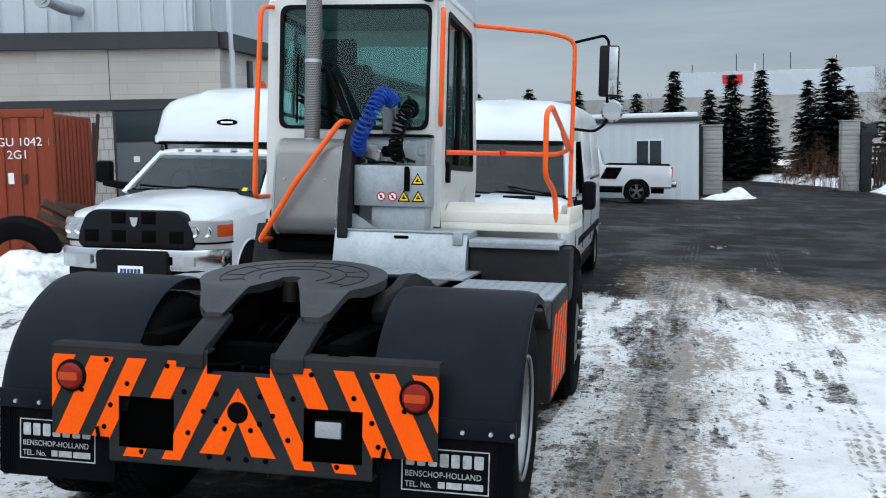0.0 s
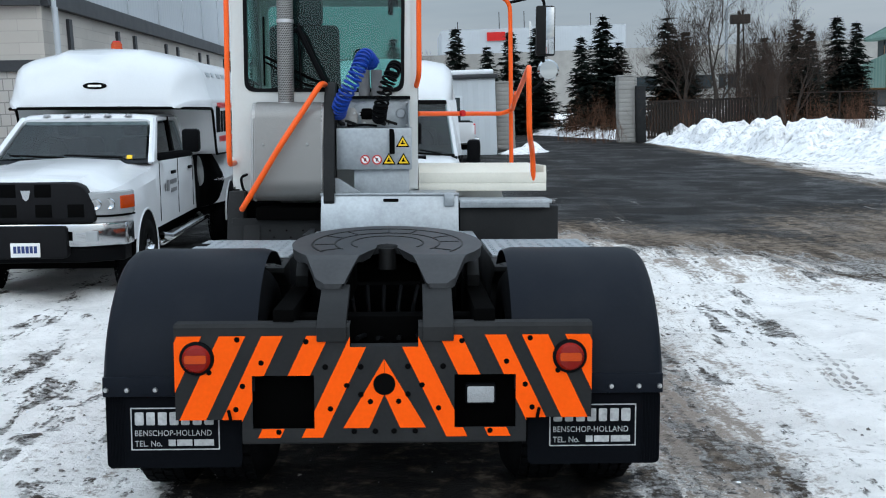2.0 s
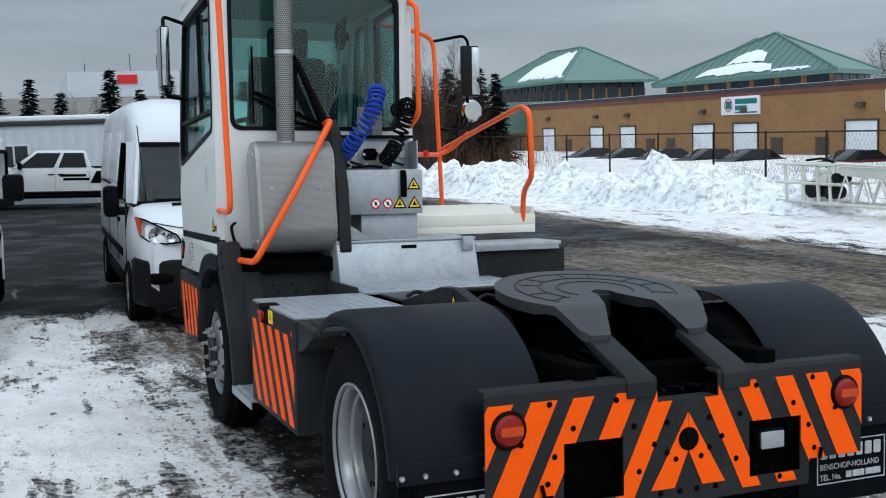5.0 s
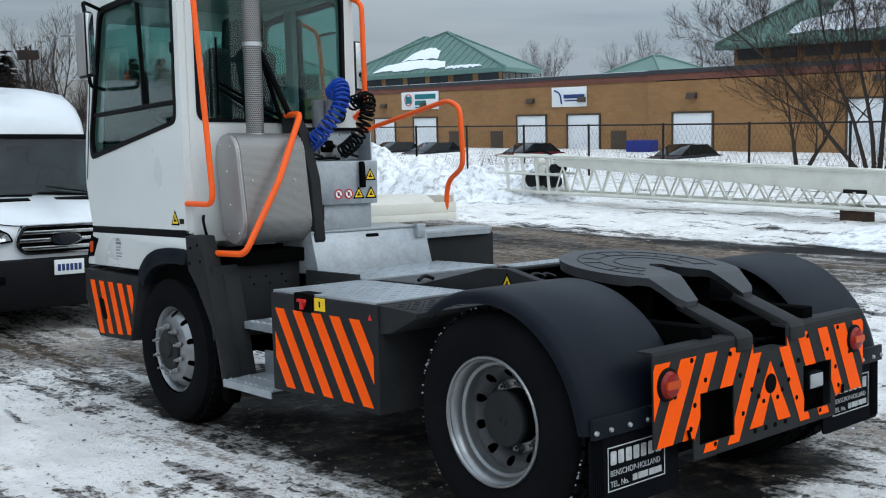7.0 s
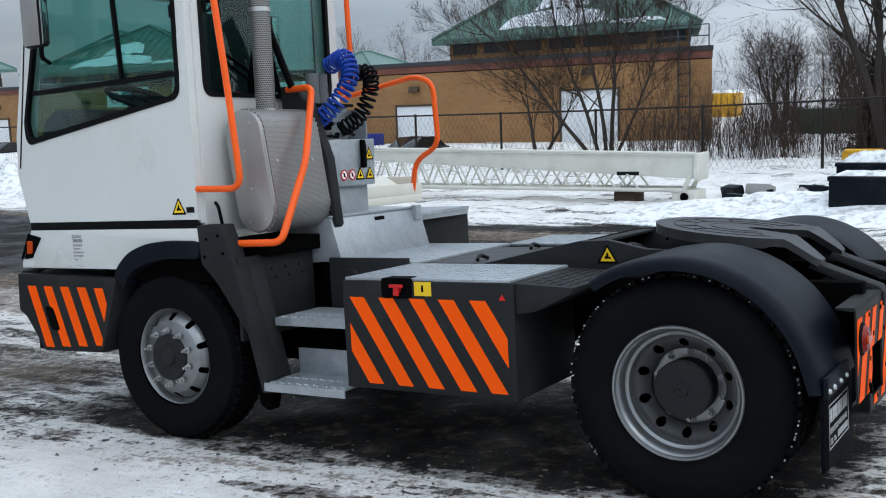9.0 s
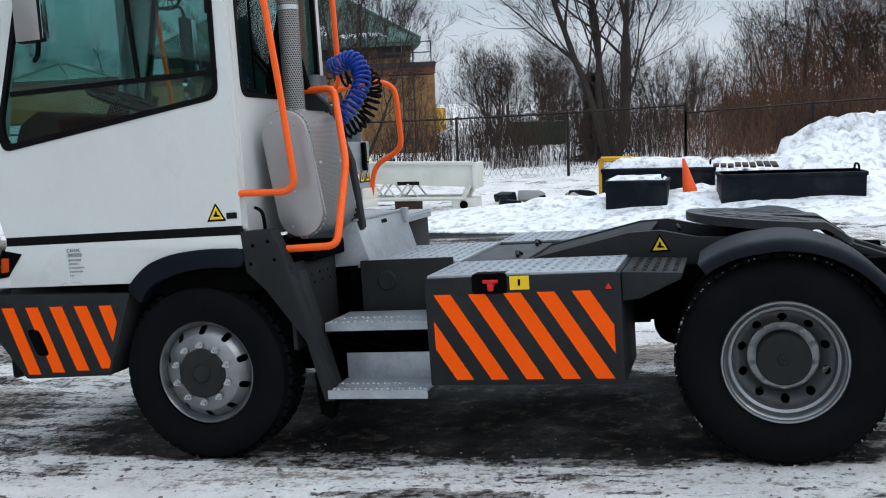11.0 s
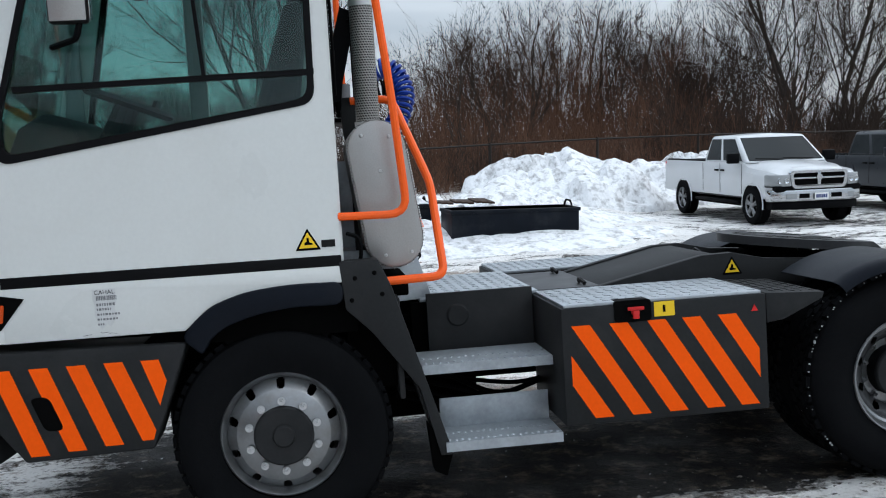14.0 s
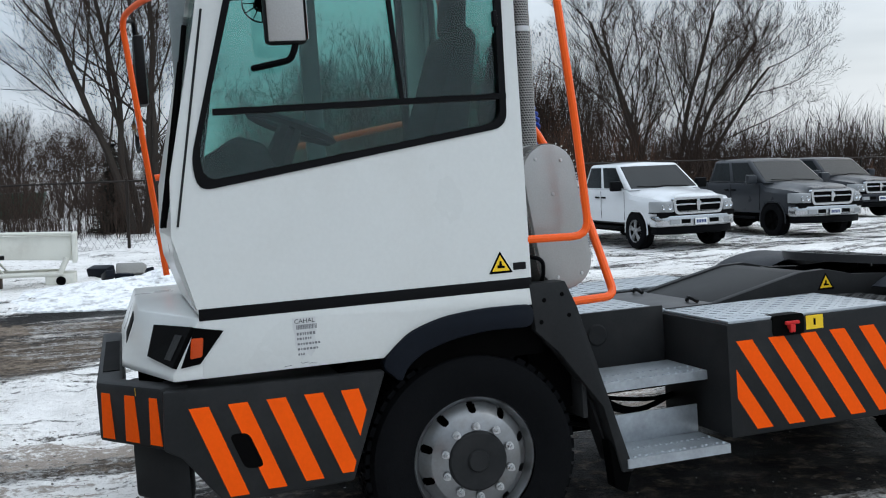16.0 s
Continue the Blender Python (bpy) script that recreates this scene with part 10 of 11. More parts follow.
heap("snow_bank", "low bank of snow along the tanks", [(14.4, 6.0, 1.2, 0.15), (14.6, 2.6, 1.6, 0.28), (14.4, -0.6, 1.6, 0.30), (15.8, -2.4, 1.3, 0.2)], 61, 0.16, 0.3)
heap("snow_bank", "trodden lumpy snow before the tanks", [(13.3, 6.4, 0.9, 0.10), (12.8, 4.4, 0.9, 0.16), (12.7, 3.0, 0.75, 0.10), (12.8, 1.5, 0.8, 0.16), (12.7, 0.2, 0.7, 0.08), (12.8, -1.4, 0.8, 0.14), (13.6, -2.6, 0.8, 0.1)], 63, 0.08, 0.25)
heap("snow_bank", "snow heaped between the tanks", [(14.6, 4.6, 0.9, 0.22), (15.2, 3.4, 0.9, 0.22), (15.2, 1.5, 0.8, 0.28), (15.8, 0.4, 1.2, 0.5)], 65, 0.08, 0.3)
heap("snow_bank", "small heap of snow by the cabin corner", [(4.0, 36.0, 0.6, 0.18), (4.9, 37.5, 0.7, 0.25)], 71, 0.12, 0.3)
heap("snow_bank", "snow bank along the street beyond the gate", [(4.5, 62.0, 1.6, 0.5), (9.0, 56.0, 1.6, 0.5), (11.5, 49.0, 1.6, 0.55)], 73, 0.3, 0.4)
heap("snow_bank", "snow heaped beside the container", [(-5.25, 8.3, 0.55, 0.55), (-5.5, 7.4, 0.8, 0.50), (-6.6, 6.6, 1.1, 0.35), (-8.5, 6.2, 1.5, 0.5)], 79, 0.10, 0.55)


def fence_run(p, q, n, hgt=1.9, mesh=True, label="rusty chain-link fence with steel posts"):
    """Posts, rails and woven wire between two points."""
    fnc = thing("chain_link_fence", label, "fence", None, "fence round the yard")
    p, q = Vector(p), Vector(q)
    gnd = lambda v: gz(v.x, v.y) + 0.3 * (1 if v.x > 13 else 0)  # noqa: E731
    pts = [p.lerp(q, i / n) for i in range(n + 1)]
    for v in pts:
        part("post", rod((v.x, v.y, gnd(v) - 0.3), (v.x, v.y, gnd(v) + hgt + 0.05), 0.04, 6), M_fence, fnc)
    for a, b in zip(pts, pts[1:]):
        part("rail", rod((a.x, a.y, gnd(a) + hgt), (b.x, b.y, gnd(b) + hgt), 0.028, 5), M_fence, fnc)
    if mesh:
        vs, fs = [], []
        L_ = (q - p).length
        step, k = 0.17, 0.0032
        m = int(L_ / step)
        d = (q - p).normalized()
        for i in range(m):
            for s in (-1, 1):
                a = p + d * (i * step + (0 if s > 0 else 0))
                run = hgt * 0.55
                b = a + d * (s * run)
                t = (b - p).dot(d)
                if t < 0 or t > L_:
                    continue
                za, zb_ = gnd(a) + 0.05, gnd(b) + hgt - 0.05
                base = len(vs)
                for v, z in ((a, za), (b, zb_)):
                    vs += [(v.x - d.x * k, v.y - d.y * k, z), (v.x + d.x * k, v.y + d.y * k, z)]
                fs.append((base, base + 1, base + 3, base + 2))
        o = mesh_object("wire_mesh", vs, fs, M_fence)
        o.parent = fnc
        o["kind"] = "stuff"
    return fnc


fence_run((22.6, 30.0, 0), (21.9, 2.0, 0), 9, 1.75)
fence_run((21.9, 2.0, 0), (28.0, -30.0, 0), 10, 1.55)
fence_run((22.6, 30.0, 0), (19.0, 62.0, 0), 10, 1.75)
# gate posts and sliding gate across the far street
for x, y, h, side in ((10.2, 45.0, 3.05, 1), (4.05, 39.8, 2.75, -1)):
    g = thing("gate_pillar", "pale concrete block gate pillar with a dark steel post", "pillar", None, "gate pillars")
    z = gz(x, y)
    part("pillar_core", box(x - 0.36, x + 0.36, y - 0.36, y + 0.36, z - 0.2, z + h - 0.02), M_concrete, g)
    for i in range(15):
        z0 = z + h * i / 15
        w = 0.385 - 0.006 * (i % 3)
        part("block_course", box(x - w, x + w, y - w, y + w, z0 + 0.006, z0 + h / 15 - 0.006, 0.008), M_concrete, g)
    part("pillar_cap", box(x - 0.42, x + 0.42, y - 0.42, y + 0.42, z + h, z + h + 0.06, 0.01), M_concrete, g)
    xp = x + 0.62 * side
    part("gate_post", box(xp - 0.22, xp + 0.22, y - 0.62, y - 0.25, z - 0.2, z + h * (0.85 if side > 0 else 0.98), 0.02), M_grey, g, "dark steel gate post")
gate = thing("sliding_gate", "dark brown slatted sliding gate pushed open", "gate")
part("gate_frame", box(11.1, 17.3, 44.5, 44.6, 1.15, 1.25), M_fence, gate)
part("gate_frame", box(11.1, 17.3, 44.5, 44.6, -0.5, -0.4), M_fence, gate)
for i in range(44):
    x = 11.15 + 0.14 * i
    part("slat", box(x, x + 0.09, 44.52, 44.58, -0.45, 1.2), M_fence, gate)
pole = thing("flag_pole", "white pole beside the street", "pole")
part("pole_shaft", rod((7.3, 58.0, -0.5), (7.3, 58.0, 6.0), 0.11, 8, None, 0.07), M_paper, pole)
lampm = thing("street_lamp", "grey street lamp with a curved arm", "street lamp")
part("lamp_shaft", pipe([(19.5, 60, -0.5), (19.5, 60, 6.6), (20.2, 60, 7.0)], 0.09, 0.4, 8), M_galv, lampm)
part("lamp_head", box(20.1, 20.9, 59.85, 60.15, 6.93, 7.05, 0.03), M_galv, lampm)
mast = thing("radio_mast", "slim lattice radio mast far behind the buildings", "mast")
bm = None
for sx, sy in ((-0.5, -0.3), (0.5, -0.3), (0, 0.5)):
    bm = rod((36 + sx, 110 + sy, 0), (36 + sx * 0.5, 110 + sy * 0.5, 9.8), 0.09, 5, bm)
for i in range(9):
    bm = rod((35.6, 109.8, 1 + i), (36.4, 109.8, 2 + i), 0.06, 4, bm)
part("mast_frame", bm, M_fence, mast)
part("mast_head", box(35.0, 37.0, 109.5, 110.5, 8.4, 9.4, 0.1), M_fence, mast)

# crane boom laid on the snow
boom = thing("crane_boom", "cream-painted crane boom section lying on snow with a lattice underside", "crane boom", Matrix.Translation((15.7, 6.2, gz(15.7, 8) + 0.42)))
bm = prism([(0.0, 0.24), (0.0, 0.72), (9.4, 0.88), (9.6, 0.80), (9.4, 0.66), (4.5, 0.44)], "x", -0.30, 0.30, 0.02)
part("box_section", bm, M_boom, boom, "tapering cream box section")
part("end_plate", box(-0.36, 0.36, -0.08, 0.0, 0.20, 0.76, 0.01), M_boom, boom)
part("top_rail", rod((-0.33, 0.0, 0.76), (-0.33, 9.6, 0.93), 0.035, 6), M_boom, boom)
for sx in (-1, 1):
    part("lower_chord", rod((sx * 0.30, 0.2, 0.0), (sx * 0.30, 10.4, -0.02), 0.045, 8), M_boom, boom)
    part("end_post", rod((sx * 0.30, 0.24, -0.02), (sx * 0.30, 0.10, 0.30), 0.05, 8), M_boom, boom)
    for i in range(16):
        y = 1.2 + 0.52 * i
        ztop = 0.24 + max(0.0, min(0.42, y * 0.045))
        part("lattice_bar", rod((sx * 0.30, y, 0.0), (sx * 0.30, y + 0.26, ztop + 0.03), 0.022, 5), M_boom, boom)
        part("lattice_bar", rod((sx * 0.30, y + 0.26, ztop + 0.03), (sx * 0.30, y + 0.52, 0.0), 0.022, 5), M_boom, boom)
for y in (9.7, 10.1, 10.6, 11.2):
    for sx in (-1, 1):
        part("frame_post", rod((sx * 0.32, y, -0.05), (sx * 0.28, y + 0.12, 0.88), 0.045, 6), M_boom, boom)
for z in (0.9, 0.45, 0.0):
    for sx in (-1, 1):
        part("frame_rail", rod((sx * 0.32, 9.4, z), (sx * 0.32, 11.6, z), 0.035, 6), M_boom, boom)
for i, (y, z, s) in enumerate(((9.8, 0.25, 0.16), (10.0, 0.55, 0.13), (10.4, 0.30, 0.2), (10.2, 0.72, 0.1), (9.6, 0.6, 0.12))):
    part("winch_part", lathe([(0, -0.2), (s, -0.2), (s, 0.2), (0, 0.2)], (-0.1, y, z), "x", 14), M_boom if i % 2 else M_grease, boom)
part("cable", pipe([(-0.3, 9.6, 0.95), (-0.1, 10.2, 1.05), (0.1, 11.0, 0.98)], 0.03, 0.2, 6), M_ink, boom)
for y in (1.55,):
    part("pad", box(-0.25, 0.25, y - 0.25, y + 0.25, -0.36, 0.0, 0.02), M_timber, boom, "timber packing block")
part("foot", box(-0.3, 0.3, -0.05, 0.5, -0.30, 0.0, 0.03), M_boom, boom)
part("foot_hole", lathe([(0, -0.01), (0.09, -0.01), (0.09, 0.02)], (-0.305, 0.22, -0.14), "x", 16), M_ink, boom)
part("rating_plate", box(-0.306, -0.30, 1.2, 1.7, 0.30, 0.38), M_grease, boom)


# open steel tanks half-buried in snow
def tank(x, y, w, l, h, snow, yaw=0, label="black steel tank standing in the snow"):
    t = thing("steel_tank", label, "tank", pose(x, y, gz(x, y) + 0.12, 0, 0, yaw), "tanks on the snow")
    part("tank_shell", box(-l / 2, l / 2, -w / 2, w / 2, 0, h, 0.03), M_tank, t)
    bm = box(-l / 2 - 0.02, l / 2 + 0.02, -w / 2 - 0.02, w / 2 + 0.02, h - 0.07, h, 0.01)
    part("tank_rim", bm, M_tank, t)
    if snow:
        bm = bmesh.new()
        rnd = random.Random(int(x * 10 + y))
        n, m = 14, 8
        rows = [[bm.verts.new((-l / 2 + 0.04 + (l - 0.08) * i / n, -w / 2 + 0.04 + (w - 0.08) * j / m, h + 0.01 + (snow * (0.7 + 0.5 * rnd.random()) if 0 < i < n and 0 < j < m else 0.0))) for j in range(m + 1)] for i in range(n + 1)]
        for a, b in zip(rows, rows[1:]):
            for j in range(m):
                bm.faces.new((a[j], a[j + 1], b[j + 1], b[j]))
        part("snow_cap", bm, M_heap, t, "snow lying on the tank", smooth=70)
    bm = pipe([(-0.3, -w / 2 + 0.1, h), (-0.2, -w / 2 + 0.1, h + 0.12), (0.05, -w / 2 + 0.1, h + 0.12), (0.15, -w / 2 + 0.1, h)], 0.02, 0.05, 6)
    part("lifting_eye", bm, M_ink, t)
    return t


tank(14.0, 2.62, 1.15, 0.8, 0.60, 0.05, 0)
tank(16.3, 2.35, 2.3, 1.2, 0.70, 0.16, 0)
tank(14.1, -0.15, 2.55, 0.9, 0.58, 0.0, 6)
bm = None
rnd = random.Random(12)
for i in range(9):
    y = 0.0 + 0.14 * i
    bm = box(14.9, 16.2 - 0.08 * i, y, y + 0.11, gz(15, 0) + 0.74 + 0.01 * (i % 3), gz(15, 0) + 0.78 + 0.01 * (i % 3), 0.005, bm)
o = new("stacked_boards", finish(bm, "stacked_boards", M_timber))
tagged(o, "weathered boards lying on the black tank", "boards", kind="stuff")
cone = thing("traffic_cone", "orange traffic cone standing in snow", "cone", Matrix.Translation((14.3, 1.62, gz(14.3, 1.6) + 0.24)) @ pose(0, 0, 0, -11, 3, 0) @ Matrix.Scale(1.2, 4))
part("cone_base", box(-0.18, 0.18, -0.18, 0.18, 0, 0.03, 0.01), M_cone, cone)
part("cone_body", lathe([(0.14, 0.03), (0.02, 0.68), (0, 0.68)], (0, 0, 0), "z", 20), M_cone, cone)
yf = thing("yellow_barrier", "yellow steel frame half hidden by the tanks", "barrier", Matrix.Translation((17.8, 3.75, gz(17.8, 3.7) + 0.25)))
for a, b in (((0, 0, -0.2), (0, 0, 0.72)), ((0, -0.75, -0.2), (0, -0.75, 0.72)), ((0, 0, 0.72), (0, -0.75, 0.72)), ((0, 0, 0.4), (0, -0.75, 0.4))):
    part("frame_bar", rod(a, b, 0.06, 6), M_cratey, yf)
rnd = random.Random(4)
for i in range(11):
    x, y = 15.6 + rnd.uniform(-0.7, 0.9), 4.6 + rnd.uniform(-0.9, 1.6)
    s = rnd.uniform(0.12, 0.3)
    bm = box(-s, s, -s * 0.5, s * 0.5, -0.05, s * 0.6, 0.03)
    o = new("scrap_piece", finish(bm, "scrap_piece", M_tank if i % 3 else M_concrete))
    o.matrix_basis = pose(x, y, gz(x, y) + 0.25, rnd.uniform(-25, 25), rnd.uniform(-25, 25), rnd.uniform(0, 180))
    tagged(o, "dark scrap piece poking out of the snow" if i % 3 else "broken concrete piece in the snow", "scrap", "scrap in the snow")
gb = thing("green_skip", "green skip far behind the fence", "skip", Matrix.Translation((47.0, 10.2, -0.6)))
part("skip_shell", prism([(-1.6, 1.3), (1.6, 1.3), (1.2, 0.0), (-1.2, 0.0)], "x", -0.9, 0.9, 0.03), shade("skip_green", (0.02, 0.06, 0.035), 0.5, vary=0.15), gb)
yt = thing("yellow_truck", "yellow truck far beyond the brick building", "truck", Matrix.Translation((80.0, 29.2, -1.7)))
part("truck_body", box(-1.2, 1.2, -5.0, -1.6, 0.8, 3.1, 0.05), M_cratey, yt)
part("truck_cab", prism([(-1.5, 0.7), (-0.2, 0.7), (-0.2, 1.6), (-0.6, 2.6), (-1.5, 2.6)], "x", -1.1, 1.1, 0.06), M_cratey, yt)
for y in (-4.2, -0.9):
    for sx in (-1, 1):
        part("wheel", lathe([(0, 0), (0.5, 0), (0.5, -0.3 * sx), (0, -0.3 * sx)], (sx * 1.15, y, 0.5), "x", 18), M_rubber, yt)


def far_car(x, y, paint, label):
    """A car parked far off, beyond the fence."""
    c = thing("parked_car", label, "car", pose(x, y, -1.35, 0, 0, 90 + 0), "cars along the brick building")
    st = [(0, [(0.75, 0.35), (0.85, 0.6), (0.8, 0.9), (0, 0.95)]), (1.0, [(0.8, 0.3), (0.9, 0.6), (0.86, 0.98), (0, 1.02)]), (3.2, [(0.8, 0.3), (0.9, 0.6), (0.86, 0.96), (0, 1.0)]), (4.4, [(0.7, 0.35), (0.82, 0.55), (0.75, 0.75), (0, 0.8)])]
    part("body", loft(st), paint, c)
    st = [(0.3, [(0.8, 0.93), (0.72, 1.0), (0, 1.02)]), (0.9, [(0.8, 0.93), (0.62, 1.42), (0, 1.46)]), (2.2, [(0.8, 0.93), (0.62, 1.44), (0, 1.48)]), (3.1, [(0.8, 0.93), (0.74, 1.0), (0, 1.02)])]
    part("glasshouse", loft(st), M_carglass_d, c)
    for wy in (0.8, 3.5):
        for sx in (-1, 1):
            part("wheel", lathe([(0, 0), (0.32, 0), (0.32, -0.2 * sx), (0, -0.2 * sx)], (sx * 0.88, wy, 0.32), "x", 16), M_rubber, c)


M_redcar = shade("dark_red_paint", (0.12, 0.01, 0.012), 0.25, coat=0.5)
M_bluebin = shade("blue_plastic", (0.02, 0.03, 0.18), 0.5)
for i, (y, pnt, lab) in enumerate(((61.5, M_greycar, "grey car parked by the brick building"), (57.0, M_darkcar, "dark car parked by the brick building"), (52.5, M_greycar, "grey car parked by the brick building"), (48.0, M_darkcar, "dark car parked by the brick building"), (44.2, M_darkcar, "dark car parked by the brick building"), (36.4, M_redcar, "dark red car parked by the brick building"), (26.5, M_darkcar, "dark car parked by the brick building"))):
    far_car(FX - 4.5, y, pnt, lab)
bb = new("blue_bin", finish(box(FX - 2.6, FX - 1.6, 31.6, 33.0, -1.4, 0.1, 0.05), "blue_bin", M_bluebin))
tagged(bb, "blue plastic refuse bin by the brick wall", "bin")
# ---- bare trees, brush and spruces ----
M_bark = shade("grey_brown_bark", (0.052, 0.043, 0.037), 0.9, vary=0.25, scale=3, grain=25, spec=0.1)
M_twig = shade("dark_twigs", (0.048, 0.034, 0.027), 0.9, vary=0.25, scale=0.6, spec=0.1)
M_redtwig = shade("reddish_twigs", (0.125, 0.066, 0.042), 0.9, vary=0.3, scale=0.5, spec=0.1)
M_spruce = shade("spruce_needles", (0.008, 0.013, 0.010), 0.85, vary=0.4, scale=1.2, grain=20, spec=0.15)


def limb_mesh(segs, thin=0.014):
    """Tapered limbs: thick ones are six-sided, thin twigs small blades."""
    vs, fs = [], []
    for p, q, r0, r1 in segs:
        d = q - p
        if d.length < 1e-5:
            continue
        d.normalize()
        n = d.orthogonal().normalized()
        b = d.cross(n)
        base = len(vs)
        if r0 <= thin:
            a = 12.9898 * p.x + 78.233 * p.y + 37.7 * p.z
            w = n * math.cos(a) + b * math.sin(a)
            for v in (p - w * r0, p + w * r0, q + w * r1 * 0.6, q - w * r1 * 0.6):
                vs.append((v.x, v.y, v.z))
            fs.append((base, base + 1, base + 2, base + 3))
            continue
        k = 6 if r0 > 0.05 else 3
        for c, r in ((p, r0), (q, r1)):
            for i in range(k):
                a = 2 * math.pi * i / k
                v = c + (n * math.cos(a) + b * math.sin(a)) * r
                vs.append((v.x, v.y, v.z))
        for i in range(k):
            j = (i + 1) % k
            fs.append((base + i, base + j, base + k + j, base + k + i))
    return vs, fs


def grow(rnd, height, stems=1, spread=0.35, depth=6, upright=0.55, droop=0.0, trunk=None, first=0.25):
    """A bare tree's limbs: thick ones and twigs apart."""
    thick, thin = [], []
    r_base = trunk or height * 0.022

    def branch(p, d, length, r, level):
        n = 4 if level < 2 else 3 if level < 4 else 2
        q = p
        step = length / n
        rr = r
        for i in range(n):
            d = (d + Vector((rnd.uniform(-1, 1), rnd.uniform(-1, 1), rnd.uniform(-0.5, 0.9))) * 0.13 + Vector((0, 0, upright * 0.06 - droop * 0.08 * level))).normalized()
            nx = q + d * step
            r2 = rr * (0.86 if level else 0.84)
            (thick if rr > 0.018 else thin).append((q, nx, rr, r2))
            q, rr = nx, r2
            if level < depth and (i > 0 or level > 0):
                m = 1 if level < 2 else rnd.choice((1, 1, 2))
                for _ in range(m):
                    a = rnd.uniform(0, 2 * math.pi)
                    side = d.orthogonal().normalized()
                    side = (Matrix.Rotation(a, 3, d) @ side)
                    nd = (d * (1 - spread) + side * (spread + rnd.uniform(0, 0.25)) + Vector((0, 0, upright * 0.25))).normalized()
                    branch(q, nd, length * rnd.uniform(0.50, 0.72), max(rr * rnd.uniform(0.45, 0.65), 0.0065), level + 1)
        if level < depth:
            branch(q, (d + Vector((rnd.uniform(-0.3, 0.3), rnd.uniform(-0.3, 0.3), 0.1))).normalized(), length * 0.62, max(rr * 0.8, 0.0065), level + 1)

    for s in range(stems):
        a = 2 * math.pi * s / stems + rnd.uniform(-0.4, 0.4)
        lean = 0.0 if stems == 1 else rnd.uniform(0.18, 0.5)
        d = Vector((math.cos(a) * lean, math.sin(a) * lean, 1)).normalized()
        branch(Vector((math.cos(a) * 0.15 * (stems > 1), math.sin(a) * 0.15 * (stems > 1), -0.3)), d, height * rnd.uniform(0.36, 0.44), r_base * rnd.uniform(0.8, 1.0), 0)
    return thick, thin


def tree_source(seed, **kw):
    rnd = random.Random(seed)
    thick, thin = grow(rnd, **kw)
    out = []
    for segs, nm in ((thick, "trunk"), (thin, "crown")):
        vs, fs = limb_mesh(segs)
        me = bpy.data.meshes.new(nm)
        me.from_pydata(vs, [], fs)
        out.append(me)
    return out


SOURCES = [tree_source(1, height=8.0, stems=3, depth=5, spread=0.42), tree_source(2, height=8.0, stems=1, depth=5, spread=0.45, upright=0.4), tree_source(3, height=8.5, stems=3, depth=5, spread=0.34, upright=0.8),
           tree_source(4, height=7.5, stems=2, depth=5, spread=0.40), tree_source(5, height=9.0, stems=1, depth=5, spread=0.36, upright=0.7)]
for a, b in SOURCES:
    a.materials.append(M_bark)
    b.materials.append(M_twig)
def crown_tree(seed, height, leans, trunk, laterals=0.5, fine=4):
    """A broad bare tree: stems that part low down, limbs all along them, and fine twigs that turn upwards."""
    rnd = random.Random(seed)
    thick, thin = [], []
    counts = (10, 8, 6, 5, 3)

    def shoot(p, d, length, r, level):
        n = counts[level]
        turn = rnd.uniform(0, 6.28)
        for i in range(n):
            t = (i + 1) / n
            d = (d + Vector((rnd.gauss(0, 1), rnd.gauss(0, 1), rnd.gauss(0, 0.6))) * (0.07 + 0.025 * level) + Vector((0, 0, 0.035 + 0.02 * level))).normalized()
            q = p + d * (length / n)
            r2 = max(r * (1 - 0.78 / n), 0.0048)
            (thick if r > 0.02 else thin).append((p, q, r, r2))
            p, r = q, r2
            if level >= fine or (level == 0 and t < 0.3):
                continue
            for _ in range(1 if level < 2 else rnd.choice((1, 1, 2))):
                turn += 2.4 + rnd.uniform(-0.5, 0.5)
                side = Matrix.Rotation(turn, 3, d) @ d.orthogonal().normalized()
                a = radians(rnd.uniform(32, 56) if level < 2 else rnd.uniform(20, 42))
                nd = (d * math.cos(a) + side * math.sin(a) + Vector((0, 0, 0.12))).normalized()
                k = (laterals if level == 0 else 0.60) * (1.15 - 0.60 * t) * rnd.uniform(0.7, 1.2)
                shoot(q, nd, max(length * k, 0.34), max(r * rnd.uniform(0.38, 0.56), 0.0048), level + 1)

    for k, (away, lean, size) in enumerate(leans):
        d = Vector((math.sin(radians(lean)) * math.cos(radians(away)), math.sin(radians(lean)) * math.sin(radians(away)), math.cos(radians(lean))))
        shoot(Vector((0.14 * math.cos(radians(away)), 0.14 * math.sin(radians(away)), -0.3)), d, height * size, trunk * size, 0)
    out = []
    for segs, nm, mat in ((thick, "trunk", M_bark), (thin, "crown", M_twig)):
        vs, fs = limb_mesh(segs)
        me = bpy.data.meshes.new(nm)
        me.from_pydata(vs, [], fs)
        me.materials.append(mat)
        out.append(me)
    return out


